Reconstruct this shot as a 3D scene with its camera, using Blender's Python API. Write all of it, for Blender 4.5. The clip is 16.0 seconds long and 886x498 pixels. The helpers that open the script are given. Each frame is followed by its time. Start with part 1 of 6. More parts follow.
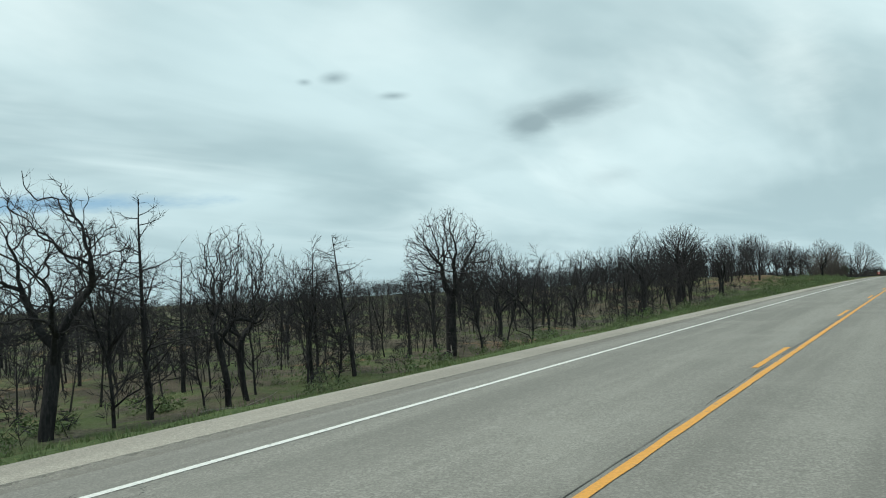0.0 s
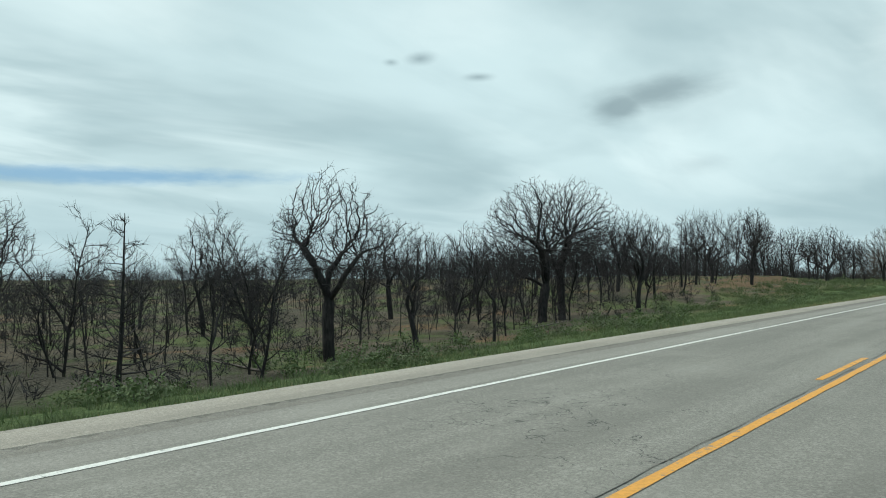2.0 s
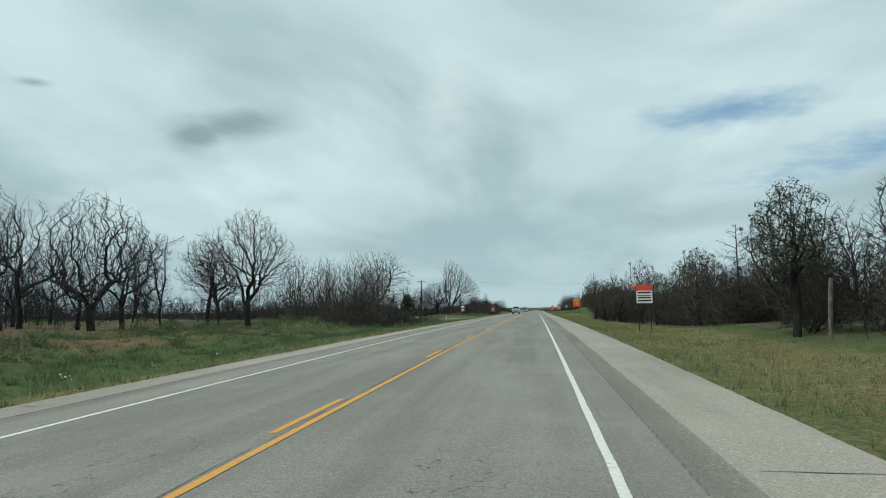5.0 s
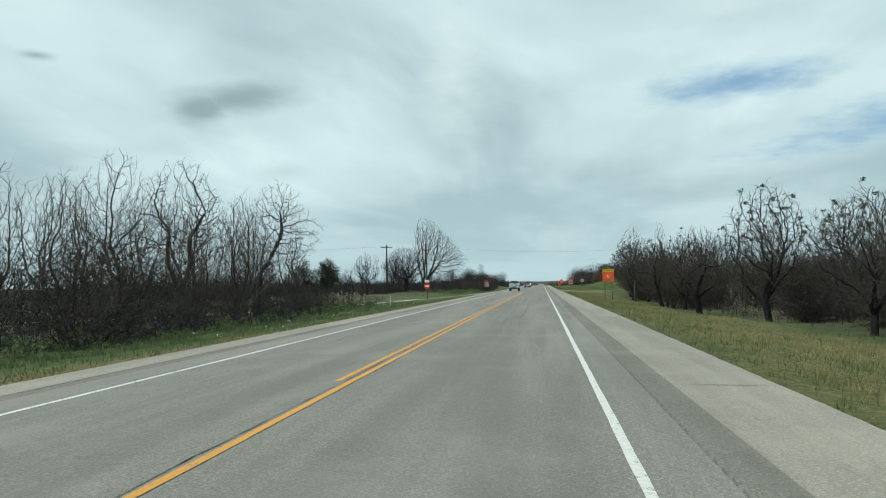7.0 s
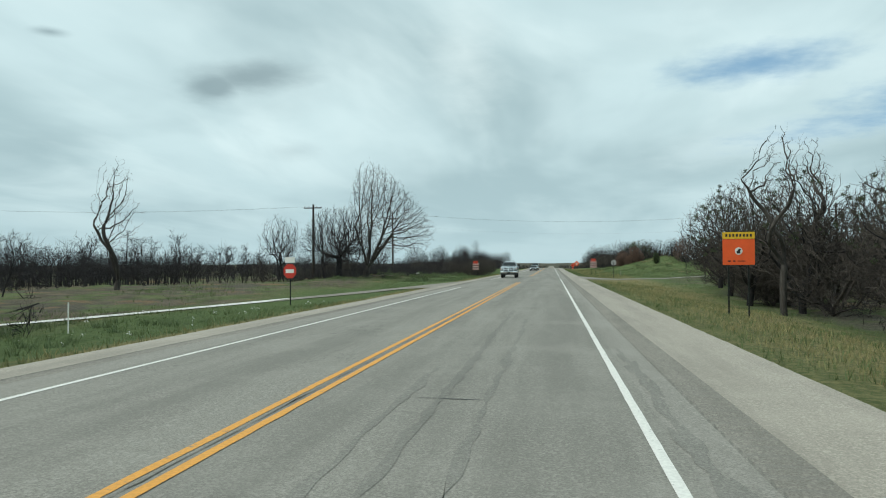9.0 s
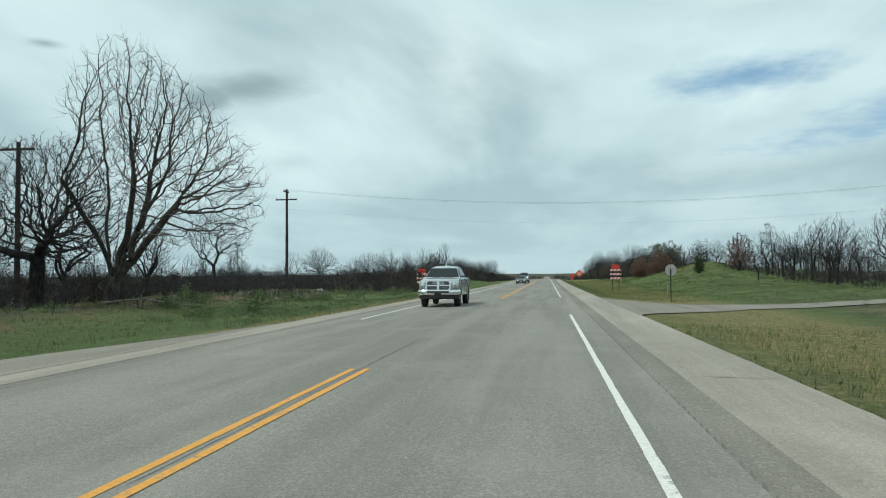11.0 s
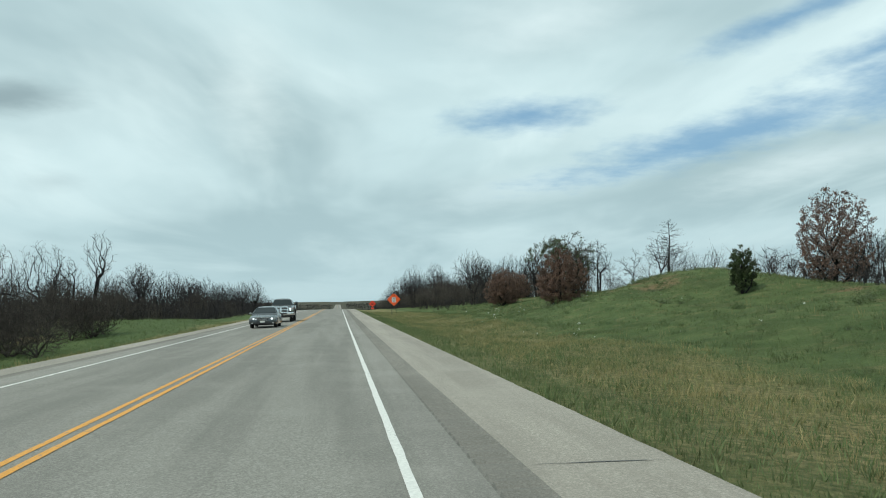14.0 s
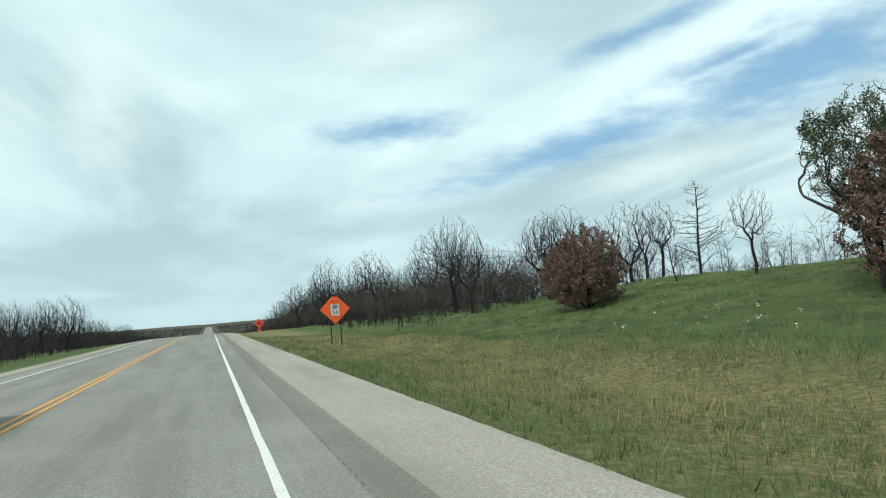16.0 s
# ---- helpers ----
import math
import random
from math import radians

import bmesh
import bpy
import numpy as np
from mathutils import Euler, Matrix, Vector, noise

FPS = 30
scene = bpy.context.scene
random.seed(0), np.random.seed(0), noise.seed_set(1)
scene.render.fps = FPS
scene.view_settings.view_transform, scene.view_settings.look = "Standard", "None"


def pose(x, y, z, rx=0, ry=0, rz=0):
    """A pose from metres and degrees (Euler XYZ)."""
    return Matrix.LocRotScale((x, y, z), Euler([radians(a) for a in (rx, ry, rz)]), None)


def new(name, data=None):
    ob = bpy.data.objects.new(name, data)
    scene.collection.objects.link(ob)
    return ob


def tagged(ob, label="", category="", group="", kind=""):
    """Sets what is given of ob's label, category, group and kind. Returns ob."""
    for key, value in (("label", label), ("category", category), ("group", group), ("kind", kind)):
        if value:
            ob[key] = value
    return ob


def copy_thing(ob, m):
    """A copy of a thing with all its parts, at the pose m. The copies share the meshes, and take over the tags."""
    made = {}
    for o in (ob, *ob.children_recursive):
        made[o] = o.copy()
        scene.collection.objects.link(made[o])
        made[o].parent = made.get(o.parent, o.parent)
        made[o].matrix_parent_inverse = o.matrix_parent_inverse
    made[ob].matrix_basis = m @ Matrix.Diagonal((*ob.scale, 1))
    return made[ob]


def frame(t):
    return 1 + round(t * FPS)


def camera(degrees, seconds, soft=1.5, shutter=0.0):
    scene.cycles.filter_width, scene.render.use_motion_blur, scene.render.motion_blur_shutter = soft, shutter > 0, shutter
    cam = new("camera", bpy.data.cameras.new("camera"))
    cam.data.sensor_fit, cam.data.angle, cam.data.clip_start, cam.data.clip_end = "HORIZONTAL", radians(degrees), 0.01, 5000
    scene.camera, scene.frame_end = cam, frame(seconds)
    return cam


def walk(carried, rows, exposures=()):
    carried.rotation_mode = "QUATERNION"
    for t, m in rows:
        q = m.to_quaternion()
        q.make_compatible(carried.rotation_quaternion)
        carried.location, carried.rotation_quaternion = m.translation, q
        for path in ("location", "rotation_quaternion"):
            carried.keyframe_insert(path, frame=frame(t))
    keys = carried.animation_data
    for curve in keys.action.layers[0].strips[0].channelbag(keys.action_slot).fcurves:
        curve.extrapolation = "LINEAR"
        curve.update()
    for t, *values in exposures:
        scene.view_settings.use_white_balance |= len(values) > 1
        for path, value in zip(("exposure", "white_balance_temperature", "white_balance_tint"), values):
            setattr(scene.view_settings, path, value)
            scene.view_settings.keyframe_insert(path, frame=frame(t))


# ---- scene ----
# camera and its way: seconds, place, yaw to the left, pitch up, roll
cam = camera(63.62, 16.0, soft=1.05)
PATH = [
    (0.0, (-0.634, 0.109, 0.761), 34.137, 3.755, -2.639),
    (0.5, (-0.626, 12.521, 0.943), 40.746, 3.356, -2.908),
    (1.0, (-0.617, 24.995, 1.132), 42.688, 3.238, -2.089),
    (1.5, (-0.628, 37.535, 1.314), 41.934, 2.848, -0.775),
    (2.0, (-0.536, 50.085, 1.444), 40.519, 2.484, -0.076),
    (2.5, (-0.365, 62.614, 1.545), 38.624, 2.591, -0.059),
    (3.0, (-0.130, 75.198, 1.716), 32.202, 2.704, 0.897),
    (3.5, (0.031, 87.778, 1.880), 23.265, 2.761, 0.857),
    (4.0, (0.087, 100.379, 1.954), 15.080, 3.563, -0.305),
    (4.5, (0.155, 112.876, 2.091), 10.384, 4.112, -0.608),
    (5.0, (0.229, 125.342, 2.165), 7.362, 4.671, -0.971),
    (7.5, (0.135, 187.981, 2.207), 8.216, 2.065, -0.977),
    (8.0, (0.079, 200.498, 2.122), 8.735, 1.649, -0.933),
    (8.5, (0.026, 213.035, 2.108), 8.755, 1.017, -0.390),
    (11.0, (0.076, 275.791, 1.767), 8.336, 1.906, -0.421),
    (11.5, (0.101, 288.312, 1.761), 7.043, 2.166, -0.329),
    (12.0, (0.191, 300.800, 1.709), 5.846, 2.018, -0.571),
    (12.5, (0.223, 313.373, 1.627), 3.878, 2.033, -0.542),
    (13.0, (0.321, 325.877, 1.574), -1.895, 2.226, -0.831),
    (13.5, (0.363, 338.396, 1.533), -5.913, 3.181, -1.270),
    (14.0, (0.308, 350.888, 1.477), -8.334, 3.909, -1.168),
    (14.5, (0.270, 363.390, 1.417), -12.031, 3.873, -1.323),
    (15.0, (0.266, 375.989, 1.360), -16.177, 4.046, -2.186),
    (15.5, (0.309, 388.522, 1.336), -18.667, 4.246, -3.058),
    (16.0, (0.393, 401.069, 1.200), -18.383, 4.404, -4.428),
]
walk(cam, [(t, pose(*eye, 90 + pitch, 0, yaw) @ pose(0, 0, 0, 0, 0, roll)) for t, eye, yaw, pitch, roll in PATH],
     exposures=((0.0, 0.05, 6260, 6), (3.0, 0.03, 6260, 6), (4.0, -0.14, 6260, 6), (5.0, -0.14, 6260, 6), (7.5, 0.0, 6260, 6), (15.1, 0.0, 6240, 5), (15.5, 0.16, 6240, 5), (16.0, 0.22, 6240, 5)))
DASH0 = 60.511      # where the dashes of the middle line begin

# ---- world and light ----
SUN_AZ, SUN_EL = 118.0, 54.0      # degrees to the left of the road's direction, and above the horizon
world = bpy.data.worlds.new("sky")
scene.world = world
world.use_nodes = True


class Nodes:
    """Small helper to wire node trees."""

    def __init__(self, tree):
        self.t = tree

    def add(self, kind, **props):
        n = self.t.nodes.new(kind)
        for k, v in props.items():
            setattr(n, k, v)
        return n

    def put(self, sock, v):
        if isinstance(v, bpy.types.NodeSocket):
            self.t.links.new(v, sock)
        elif isinstance(v, (tuple, list)) and len(v) == 3 and sock.type == "RGBA":
            sock.default_value = (*v, 1)
        else:
            sock.default_value = v

    def math(self, op, a, b=0.0, c=None, clamp=False):
        n = self.add("ShaderNodeMath", operation=op, use_clamp=clamp)
        self.put(n.inputs[0], a), self.put(n.inputs[1], b)
        if c is not None:
            self.put(n.inputs[2], c)
        return n.outputs[0]

    def mix(self, f, a, b, blend="MIX"):
        n = self.add("ShaderNodeMix", data_type="RGBA", blend_type=blend)
        self.put(n.inputs[0], f), self.put(n.inputs[6], a), self.put(n.inputs[7], b)
        return n.outputs[2]

    def noise(self, vec, scale, detail=4.0, rough=0.55, distort=0.0):
        n = self.add("ShaderNodeTexNoise")
        if vec is not None:
            self.put(n.inputs["Vector"], vec)
        n.inputs["Scale"].default_value, n.inputs["Detail"].default_value = scale, detail
        n.inputs["Roughness"].default_value, n.inputs["Distortion"].default_value = rough, distort
        return n.outputs["Fac"]

    def ramp(self, f, lo, hi, a=0.0, b=1.0, smooth=True):
        n = self.add("ShaderNodeMapRange", interpolation_type="SMOOTHSTEP" if smooth else "LINEAR")
        self.put(n.inputs[0], f)
        for i, v in enumerate((lo, hi, a, b)):
            n.inputs[i + 1].default_value = v
        return n.outputs[0]

    def mapped(self, vec, scale=(1, 1, 1), turn=0.0, shift=(0, 0, 0)):
        n = self.add("ShaderNodeMapping")
        self.put(n.inputs["Vector"], vec)
        n.inputs["Scale"].default_value, n.inputs["Location"].default_value = scale, shift
        n.inputs["Rotation"].default_value = (0, 0, radians(turn))
        return n.outputs[0]


def build_sky():
    w = Nodes(world.node_tree)
    back = world.node_tree.nodes["Background"]
    sky = w.add("ShaderNodeTexSky", sky_type="NISHITA", sun_disc=False)
    sky.sun_elevation, sky.sun_rotation = radians(SUN_EL), radians(-SUN_AZ)
    sky.air_density, sky.dust_density = 1.0, 1.5
    ray = w.add("ShaderNodeTexCoord").outputs["Generated"]
    sep = w.add("ShaderNodeSeparateXYZ")
    w.put(sep.inputs[0], ray)
    x, y, z = sep.outputs
    az = w.math("MULTIPLY", w.math("ARCTAN2", w.math("MULTIPLY", x, -1.0), y), 57.2958)
    el = w.math("MULTIPLY", w.math("ARCSINE", z), 57.2958)
    # a high deck seen in perspective
    deep = w.math("ADD", w.math("MAXIMUM", z, 0.0), 0.12)
    deck = w.add("ShaderNodeCombineXYZ")
    w.put(deck.inputs[0], w.math("DIVIDE", x, deep)), w.put(deck.inputs[1], w.math("DIVIDE", y, deep))
    deck = deck.outputs[0]
    streak = w.noise(w.mapped(deck, (0.9, 0.45, 1), -28), 1.0, 5, 0.52, 0.6)
    soft = w.noise(w.mapped(deck, (1.0, 0.6, 1), -12, (3.1, 1.7, 0)), 0.75, 4, 0.5, 0.4)
    fine = w.noise(w.mapped(deck, (1.2, 0.5, 1), -35, (7, 2, 0)), 2.4, 6, 0.55, 0.7)
    warp = w.math("SUBTRACT", w.noise(w.mapped(deck, (1, 1, 1), 0, (4, 9, 0)), 2.6, 4, 0.55), 0.5)
    warp2 = w.math("SUBTRACT", w.noise(w.mapped(deck, (1, 1, 1), 0, (14, 2, 0)), 7.0, 4, 0.6), 0.5)

    def blob(a0, e0, ra, re, tilt, edge, rag):
        """A soft tilted patch of the sky round one direction: 1 in its middle, 0 outside."""
        c, s = math.cos(radians(tilt)), math.sin(radians(tilt))
        da, de = w.math("SUBTRACT", a0, az), w.math("SUBTRACT", el, e0)
        u = w.math("ADD", w.math("MULTIPLY", da, c / ra), w.math("MULTIPLY", de, s / ra))
        v = w.math("ADD", w.math("MULTIPLY", da, -s / re), w.math("MULTIPLY", de, c / re))
        d = w.math("SQRT", w.math("ADD", w.math("MULTIPLY", u, u), w.math("MULTIPLY", v, v)))
        d = w.math("ADD", d, w.math("ADD", w.math("MULTIPLY", warp, rag), w.math("MULTIPLY", warp2, rag * 0.9)))
        return w.ramp(d, edge, 1.25, 1.0, 0.0)

    grey = w.mix(w.ramp(soft, 0.36, 0.64), (0.42, 0.55, 0.575), (0.66, 0.81, 0.825))
    cloud = w.mix(w.ramp(streak, 0.42, 0.70, 0.0, 0.9), grey, (0.80, 0.935, 0.935))
    cloud = w.mix(w.ramp(fine, 0.4, 0.75, 0.0, 0.16), cloud, (0.40, 0.52, 0.55))
    # low haze pales towards the horizon
    cloud = w.mix(w.ramp(el, 0.0, 11.0, 0.75, 0.0), cloud, (0.47, 0.615, 0.645))
    # broad bright and grey masses of the deck
    for spec, much, tone in (((15.7, 20.5, 6.0, 5.0, 0, -0.5, 0.6), 0.6, (0.50, 0.63, 0.65)), ((11.0, 12.0, 4.5, 3.5, 20, -0.5, 0.6), 0.5, (0.50, 0.645, 0.67)), ((44.0, 10.5, 9.0, 3.0, 5, -0.5, 0.6), 0.45, (0.52, 0.68, 0.70)),
                             ((6.8, 16.5, 3.6, 5.5, 12, -0.5, 0.7), 0.8, (0.82, 0.93, 0.92)), ((-17.0, 21.5, 11.0, 3.6, 8, -0.4, 0.7), 0.75, (0.83, 0.94, 0.94)), ((-15.0, 8.6, 10.0, 2.0, 6, -0.4, 0.7), 0.6, (0.76, 0.88, 0.885)),
                             ((-36.0, 9.0, 10.0, 1.8, 10, -0.4, 0.7), 0.7, (0.82, 0.93, 0.93)), ((38.0, 21.5, 8.0, 4.0, 0, -0.4, 0.7), 0.55, (0.80, 0.92, 0.92)), ((64.0, 21.0, 8.0, 4.0, 0, -0.4, 0.7), 0.6, (0.82, 0.93, 0.92))):
        cloud = w.mix(w.math("MULTIPLY", blob(*spec), much), cloud, tone)
    blue = w.mix(1.0, sky.outputs[0], (0.105, 0.118, 0.128), "MULTIPLY")
    # open stretches between the clouds
    gap = blob(-15.5, 14.3, 6.8, 1.5, 3, 0.0, 1.1)
    for spec in ((-30, 11.6, 15.0, 1.9, 11, 0.0, 1.1), (-46, 15.0, 12.0, 3.6, 10, 0.15, 1.1), (-36, 19.5, 8.0, 1.2, 14, 0.0, 1.2), (66, 7.6, 15.0, 0.75, 2, 0.2, 0.8),
                 (-42, 16.5, 9.0, 1.0, 12, 0.0, 1.2)):
        gap = w.math("MAXIMUM", gap, blob(*spec))
    gap = w.math("MULTIPLY", gap, 0.88)
    out = w.mix(gap, cloud, w.mix(0.7, blue, (0.19, 0.38, 0.56)))
    # low dark cumulus in front of the deck
    dark = blob(23.8, 14.2, 5.3, 1.4, 6, 0.15, 0.6)
    for spec in ((42.4, 17.4, 1.5, 0.6, 5, -0.2, 0.6), (44.7, 17.1, 0.8, 0.35, 0, -0.3, 0.6), (37.6, 16.0, 1.4, 0.35, 0, -0.4, 0.6), (26.4, 13.4, 2.5, 1.4, 12, 0.25, 0.55)):
        dark = w.math("MAXIMUM", dark, blob(*spec))
    out = w.mix(w.math("MULTIPLY", blob(20.4, 8.7, 2.6, 0.9, 4, -0.3, 0.6), 0.32), out, (0.34, 0.43, 0.46))
    out = w.mix(w.math("MULTIPLY", dark, 0.8), out, (0.27, 0.355, 0.38))
    w.put(back.inputs[0], out)
    back.inputs[1].default_value = 1.0


build_sky()
sun = new("sun", bpy.data.lights.new("sun", "SUN"))
sun.data.energy, sun.data.angle, sun.data.color = 2.2, radians(11), (1.0, 0.95, 0.87)
sun.rotation_euler = Vector((math.sin(radians(SUN_AZ)) * math.cos(radians(SUN_EL)), -math.cos(radians(SUN_AZ)) * math.cos(radians(SUN_EL)),
                             -math.sin(radians(SUN_EL)))).to_track_quat("-Z", "Y").to_euler()


# ---- materials ----
def material(name, rough=0.8, metal=0.0, spec=0.5):
    m = bpy.data.materials.new(name)
    m.use_nodes = True
    n = Nodes(m.node_tree)
    b = m.node_tree.nodes["Principled BSDF"]
    b.inputs["Roughness"].default_value, b.inputs["Metallic"].default_value = rough, metal
    b.inputs["Specular IOR Level"].default_value = spec
    return m, n, b


def place(n):
    return n.add("ShaderNodeNewGeometry").outputs["Position"]


def bump(n, b, height, strength=0.4, distance=0.02):
    k = n.add("ShaderNodeBump")
    k.inputs["Strength"].default_value, k.inputs["Distance"].default_value = strength, distance
    n.put(k.inputs["Height"], height)
    n.put(b.inputs["Normal"], k.outputs[0])


def plain(name, rgb, rough=0.6, metal=0.0, vary=0.25, scale=6.0, spec=0.5, local=True):
    """A surface of one colour with dirt at two scales."""
    m, n, b = material(name, rough, metal, spec)
    v = n.add("ShaderNodeTexCoord").outputs["Object"] if local else place(n)
    f = n.math("ADD", n.math("MULTIPLY", n.noise(v, scale, 5), 0.6), n.math("MULTIPLY", n.noise(v, scale * 7, 4), 0.4))
    dark = tuple(c * (1 - vary) for c in rgb)
    lite = tuple(min(1, c * (1 + vary * 0.6)) for c in rgb)
    n.put(b.inputs["Base Color"], n.mix(n.ramp(f, 0.3, 0.7), dark, lite))
    n.put(b.inputs["Roughness"], n.ramp(f, 0.3, 0.7, min(1, rough + 0.08), max(0.02, rough - 0.06)))
    return m


def bark(name, dark, lite, scale=5.0):
    m, n, b = material(name, 0.95, 0.0, 0.15)
    v = n.add("ShaderNodeTexCoord").outputs["Object"]
    f = n.noise(n.mapped(v, (1, 1, 0.25)), scale * 2, 6, 0.65)
    g = n.noise(v, 0.5, 3)
    r = n.add("ShaderNodeObjectInfo").outputs["Random"]
    c = n.mix(n.ramp(n.math("ADD", f, n.math("MULTIPLY", n.math("SUBTRACT", g, 0.5), 0.8)), 0.35, 0.75), dark, lite)
    c = n.mix(n.math("MULTIPLY", r, 0.35), c, tuple(0.6 * (a + d) for a, d in zip(dark, lite)))
    n.put(b.inputs["Base Color"], c)
    bump(n, b, f, 0.6, 0.03)
    return m


def leafy(name, a, b2, c2, rough=0.7):
    m, n, b = material(name, rough, 0.0, 0.2)
    isl = n.add("ShaderNodeNewGeometry").outputs["Random Per Island"]
    f = n.noise(place(n), 0.7, 3)
    col = n.mix(isl, a, b2)
    n.put(b.inputs["Base Color"], n.mix(n.ramp(f, 0.35, 0.7), col, c2))
    return m


BURNT = bark("burnt_bark", (0.015, 0.0145, 0.0155), (0.050, 0.047, 0.046))
CHAR = bark("charred_twigs", (0.026, 0.0245, 0.026), (0.060, 0.056, 0.055))
GREYBARK = bark("grey_bark", (0.036, 0.033, 0.030), (0.105, 0.095, 0.083))
GREYTWIG = bark("grey_brown_twigs", (0.062, 0.055, 0.050), (0.145, 0.127, 0.112))
PALEWOOD = bark("bleached_wood", (0.10, 0.09, 0.08), (0.30, 0.26, 0.22))
POLEWOOD = bark("pole_wood", (0.028, 0.023, 0.02), (0.07, 0.058, 0.048))
BROWNNEEDLE = leafy("scorched_needles", (0.15, 0.088, 0.066), (0.25, 0.155, 0.115), (0.125, 0.085, 0.068))
GREENNEEDLE = leafy("green_leaves", (0.055, 0.08, 0.035), (0.11, 0.14, 0.06), (0.07, 0.085, 0.045))
MISTLETOE = leafy("mistletoe_leaves", (0.032, 0.05, 0.02), (0.07, 0.095, 0.035), (0.045, 0.05, 0.03))
BRUSH = bark("thicket_twigs", (0.042, 0.037, 0.033), (0.115, 0.098, 0.084))
SHRUB = leafy("shrub_leaves", (0.06, 0.10, 0.035), (0.13, 0.175, 0.065), (0.10, 0.12, 0.065))
GRASSG = leafy("green_grass_blades", (0.075, 0.120, 0.042), (0.165, 0.205, 0.082), (0.125, 0.15, 0.066))
GRASSY = leafy("dry_grass_blades", (0.22, 0.195, 0.085), (0.37, 0.31, 0.15), (0.19, 0.20, 0.08))
FLOWER = plain("white_petals", (0.75, 0.76, 0.70), 0.7, 0, 0.1)


def ground_material():
    m, n, b = material("grass_and_burnt_soil", 0.95, 0.0, 0.1)
    p = place(n)
    sep = n.add("ShaderNodeSeparateXYZ")
    n.put(sep.inputs[0], p)
    x, y = sep.outputs[0], sep.outputs[1]
    big, mid, fine = n.noise(p, 0.06, 4), n.noise(p, 0.45, 5, 0.6), n.noise(p, 7.0, 5, 0.65)
    green = n.mix(n.ramp(mid, 0.3, 0.7), (0.070, 0.116, 0.040), (0.132, 0.180, 0.068))
    dry = n.mix(n.ramp(fine, 0.3, 0.7), (0.215, 0.182, 0.085), (0.37, 0.298, 0.15))
    soil = n.mix(n.ramp(mid, 0.3, 0.7), (0.08, 0.068, 0.056), (0.20, 0.155, 0.12))
    ash = n.mix(n.ramp(fine, 0.35, 0.65), (0.06, 0.054, 0.048), (0.15, 0.13, 0.11))
    green = n.mix(n.ramp(n.noise(p, 1.1, 6, 0.65), 0.48, 0.74, 0.04, 0.5), green, dry)
    green = n.mix(n.ramp(n.noise(p, 0.28, 5, 0.6), 0.50, 0.70, 0.0, 0.5), green, (0.048, 0.068, 0.026))
    # dry belt beside the right-hand shoulder
    wob = n.math("ADD", x, n.math("MULTIPLY", n.math("SUBTRACT", mid, 0.5), 4.5))
    belt = n.math("MULTIPLY", n.ramp(wob, 3.6, 6.2, 0.42, 1.0), n.ramp(wob, 9.2, 12.2, 1.0, 0.0))
    belt = n.math("MULTIPLY", belt, n.ramp(fine, 0.3, 0.62, 0.35, 0.92))
    c = n.mix(belt, green, dry)
    # dry fringe by the left-hand shoulder
    fringe = n.math("MULTIPLY", n.math("MULTIPLY", n.ramp(x, -10.2, -9.0), n.ramp(x, -7.0, -4.0, 1.0, 0.0)), n.ramp(mid, 0.35, 0.6, 0.2, 0.9))
    c = n.mix(fringe, c, dry)
    # lush strip along the left-hand verge
    lush = n.math("MULTIPLY", n.ramp(wob, -10.6, -9.4, 1.0, 0.0), n.ramp(wob, -20.0, -15.5))
    c = n.mix(n.math("MULTIPLY", lush, 0.62), c, n.mix(n.ramp(fine, 0.3, 0.7), (0.046, 0.100, 0.034), (0.092, 0.165, 0.058)))
    # burnt woods floor, with young green in patches
    lw = n.math("ADD", x, n.math("MULTIPLY", n.math("SUBTRACT", big, 0.5), 10.0))
    woods = n.ramp(lw, -21.0, -16.5, 1.0, 0.0)
    woods = n.math("MAXIMUM", woods, n.math("MULTIPLY", n.ramp(lw, 11.0, 15.0), n.ramp(y, 300.0, 340.0, 1.0, 0.0)))
    woods = n.math("MAXIMUM", woods, n.ramp(lw, 40.0, 60.0))
    woods = n.math("MAXIMUM", woods, n.ramp(y, 560.0, 700.0))
    floor = n.mix(n.ramp(big, 0.42, 0.6), soil, ash)
    floor = n.mix(n.ramp(n.noise(p, 0.22, 5, 0.6), 0.46, 0.60, 0.0, 0.85), floor, green)
    floor = n.mix(n.ramp(y, 480.0, 640.0, 0.0, 0.9), floor, n.mix(n.ramp(mid, 0.3, 0.7), (0.045, 0.041, 0.037), (0.085, 0.078, 0.068)))
    c = n.mix(n.math("MULTIPLY", woods, 0.92), c, floor)
    # bare reddish earth on the banks
    steep = n.add("ShaderNodeSeparateXYZ")
    n.put(steep.inputs[0], n.add("ShaderNodeNewGeometry").outputs["Normal"])
    bare = n.math("MULTIPLY", n.ramp(n.noise(p, 0.16, 5, 0.6), 0.57, 0.66), n.ramp(n.math("ABSOLUTE", x), 15.0, 19.0))
    bank = n.math("MULTIPLY", n.math("MULTIPLY", n.ramp(y, 106.0, 120.0), n.ramp(y, 166.0, 182.0, 1.0, 0.0)), n.math("MULTIPLY", n.ramp(x, -17.5, -15.0, 1.0, 0.0), n.ramp(x, -34.0, -30.0)))
    bare = n.math("MAXIMUM", bare, n.math("MULTIPLY", bank, n.ramp(n.noise(p, 0.3, 5, 0.6), 0.42, 0.54)))
    c = n.mix(n.math("MULTIPLY", bare, 0.75), c, n.mix(n.ramp(fine, 0.3, 0.7), (0.17, 0.10, 0.058), (0.33, 0.21, 0.125)))
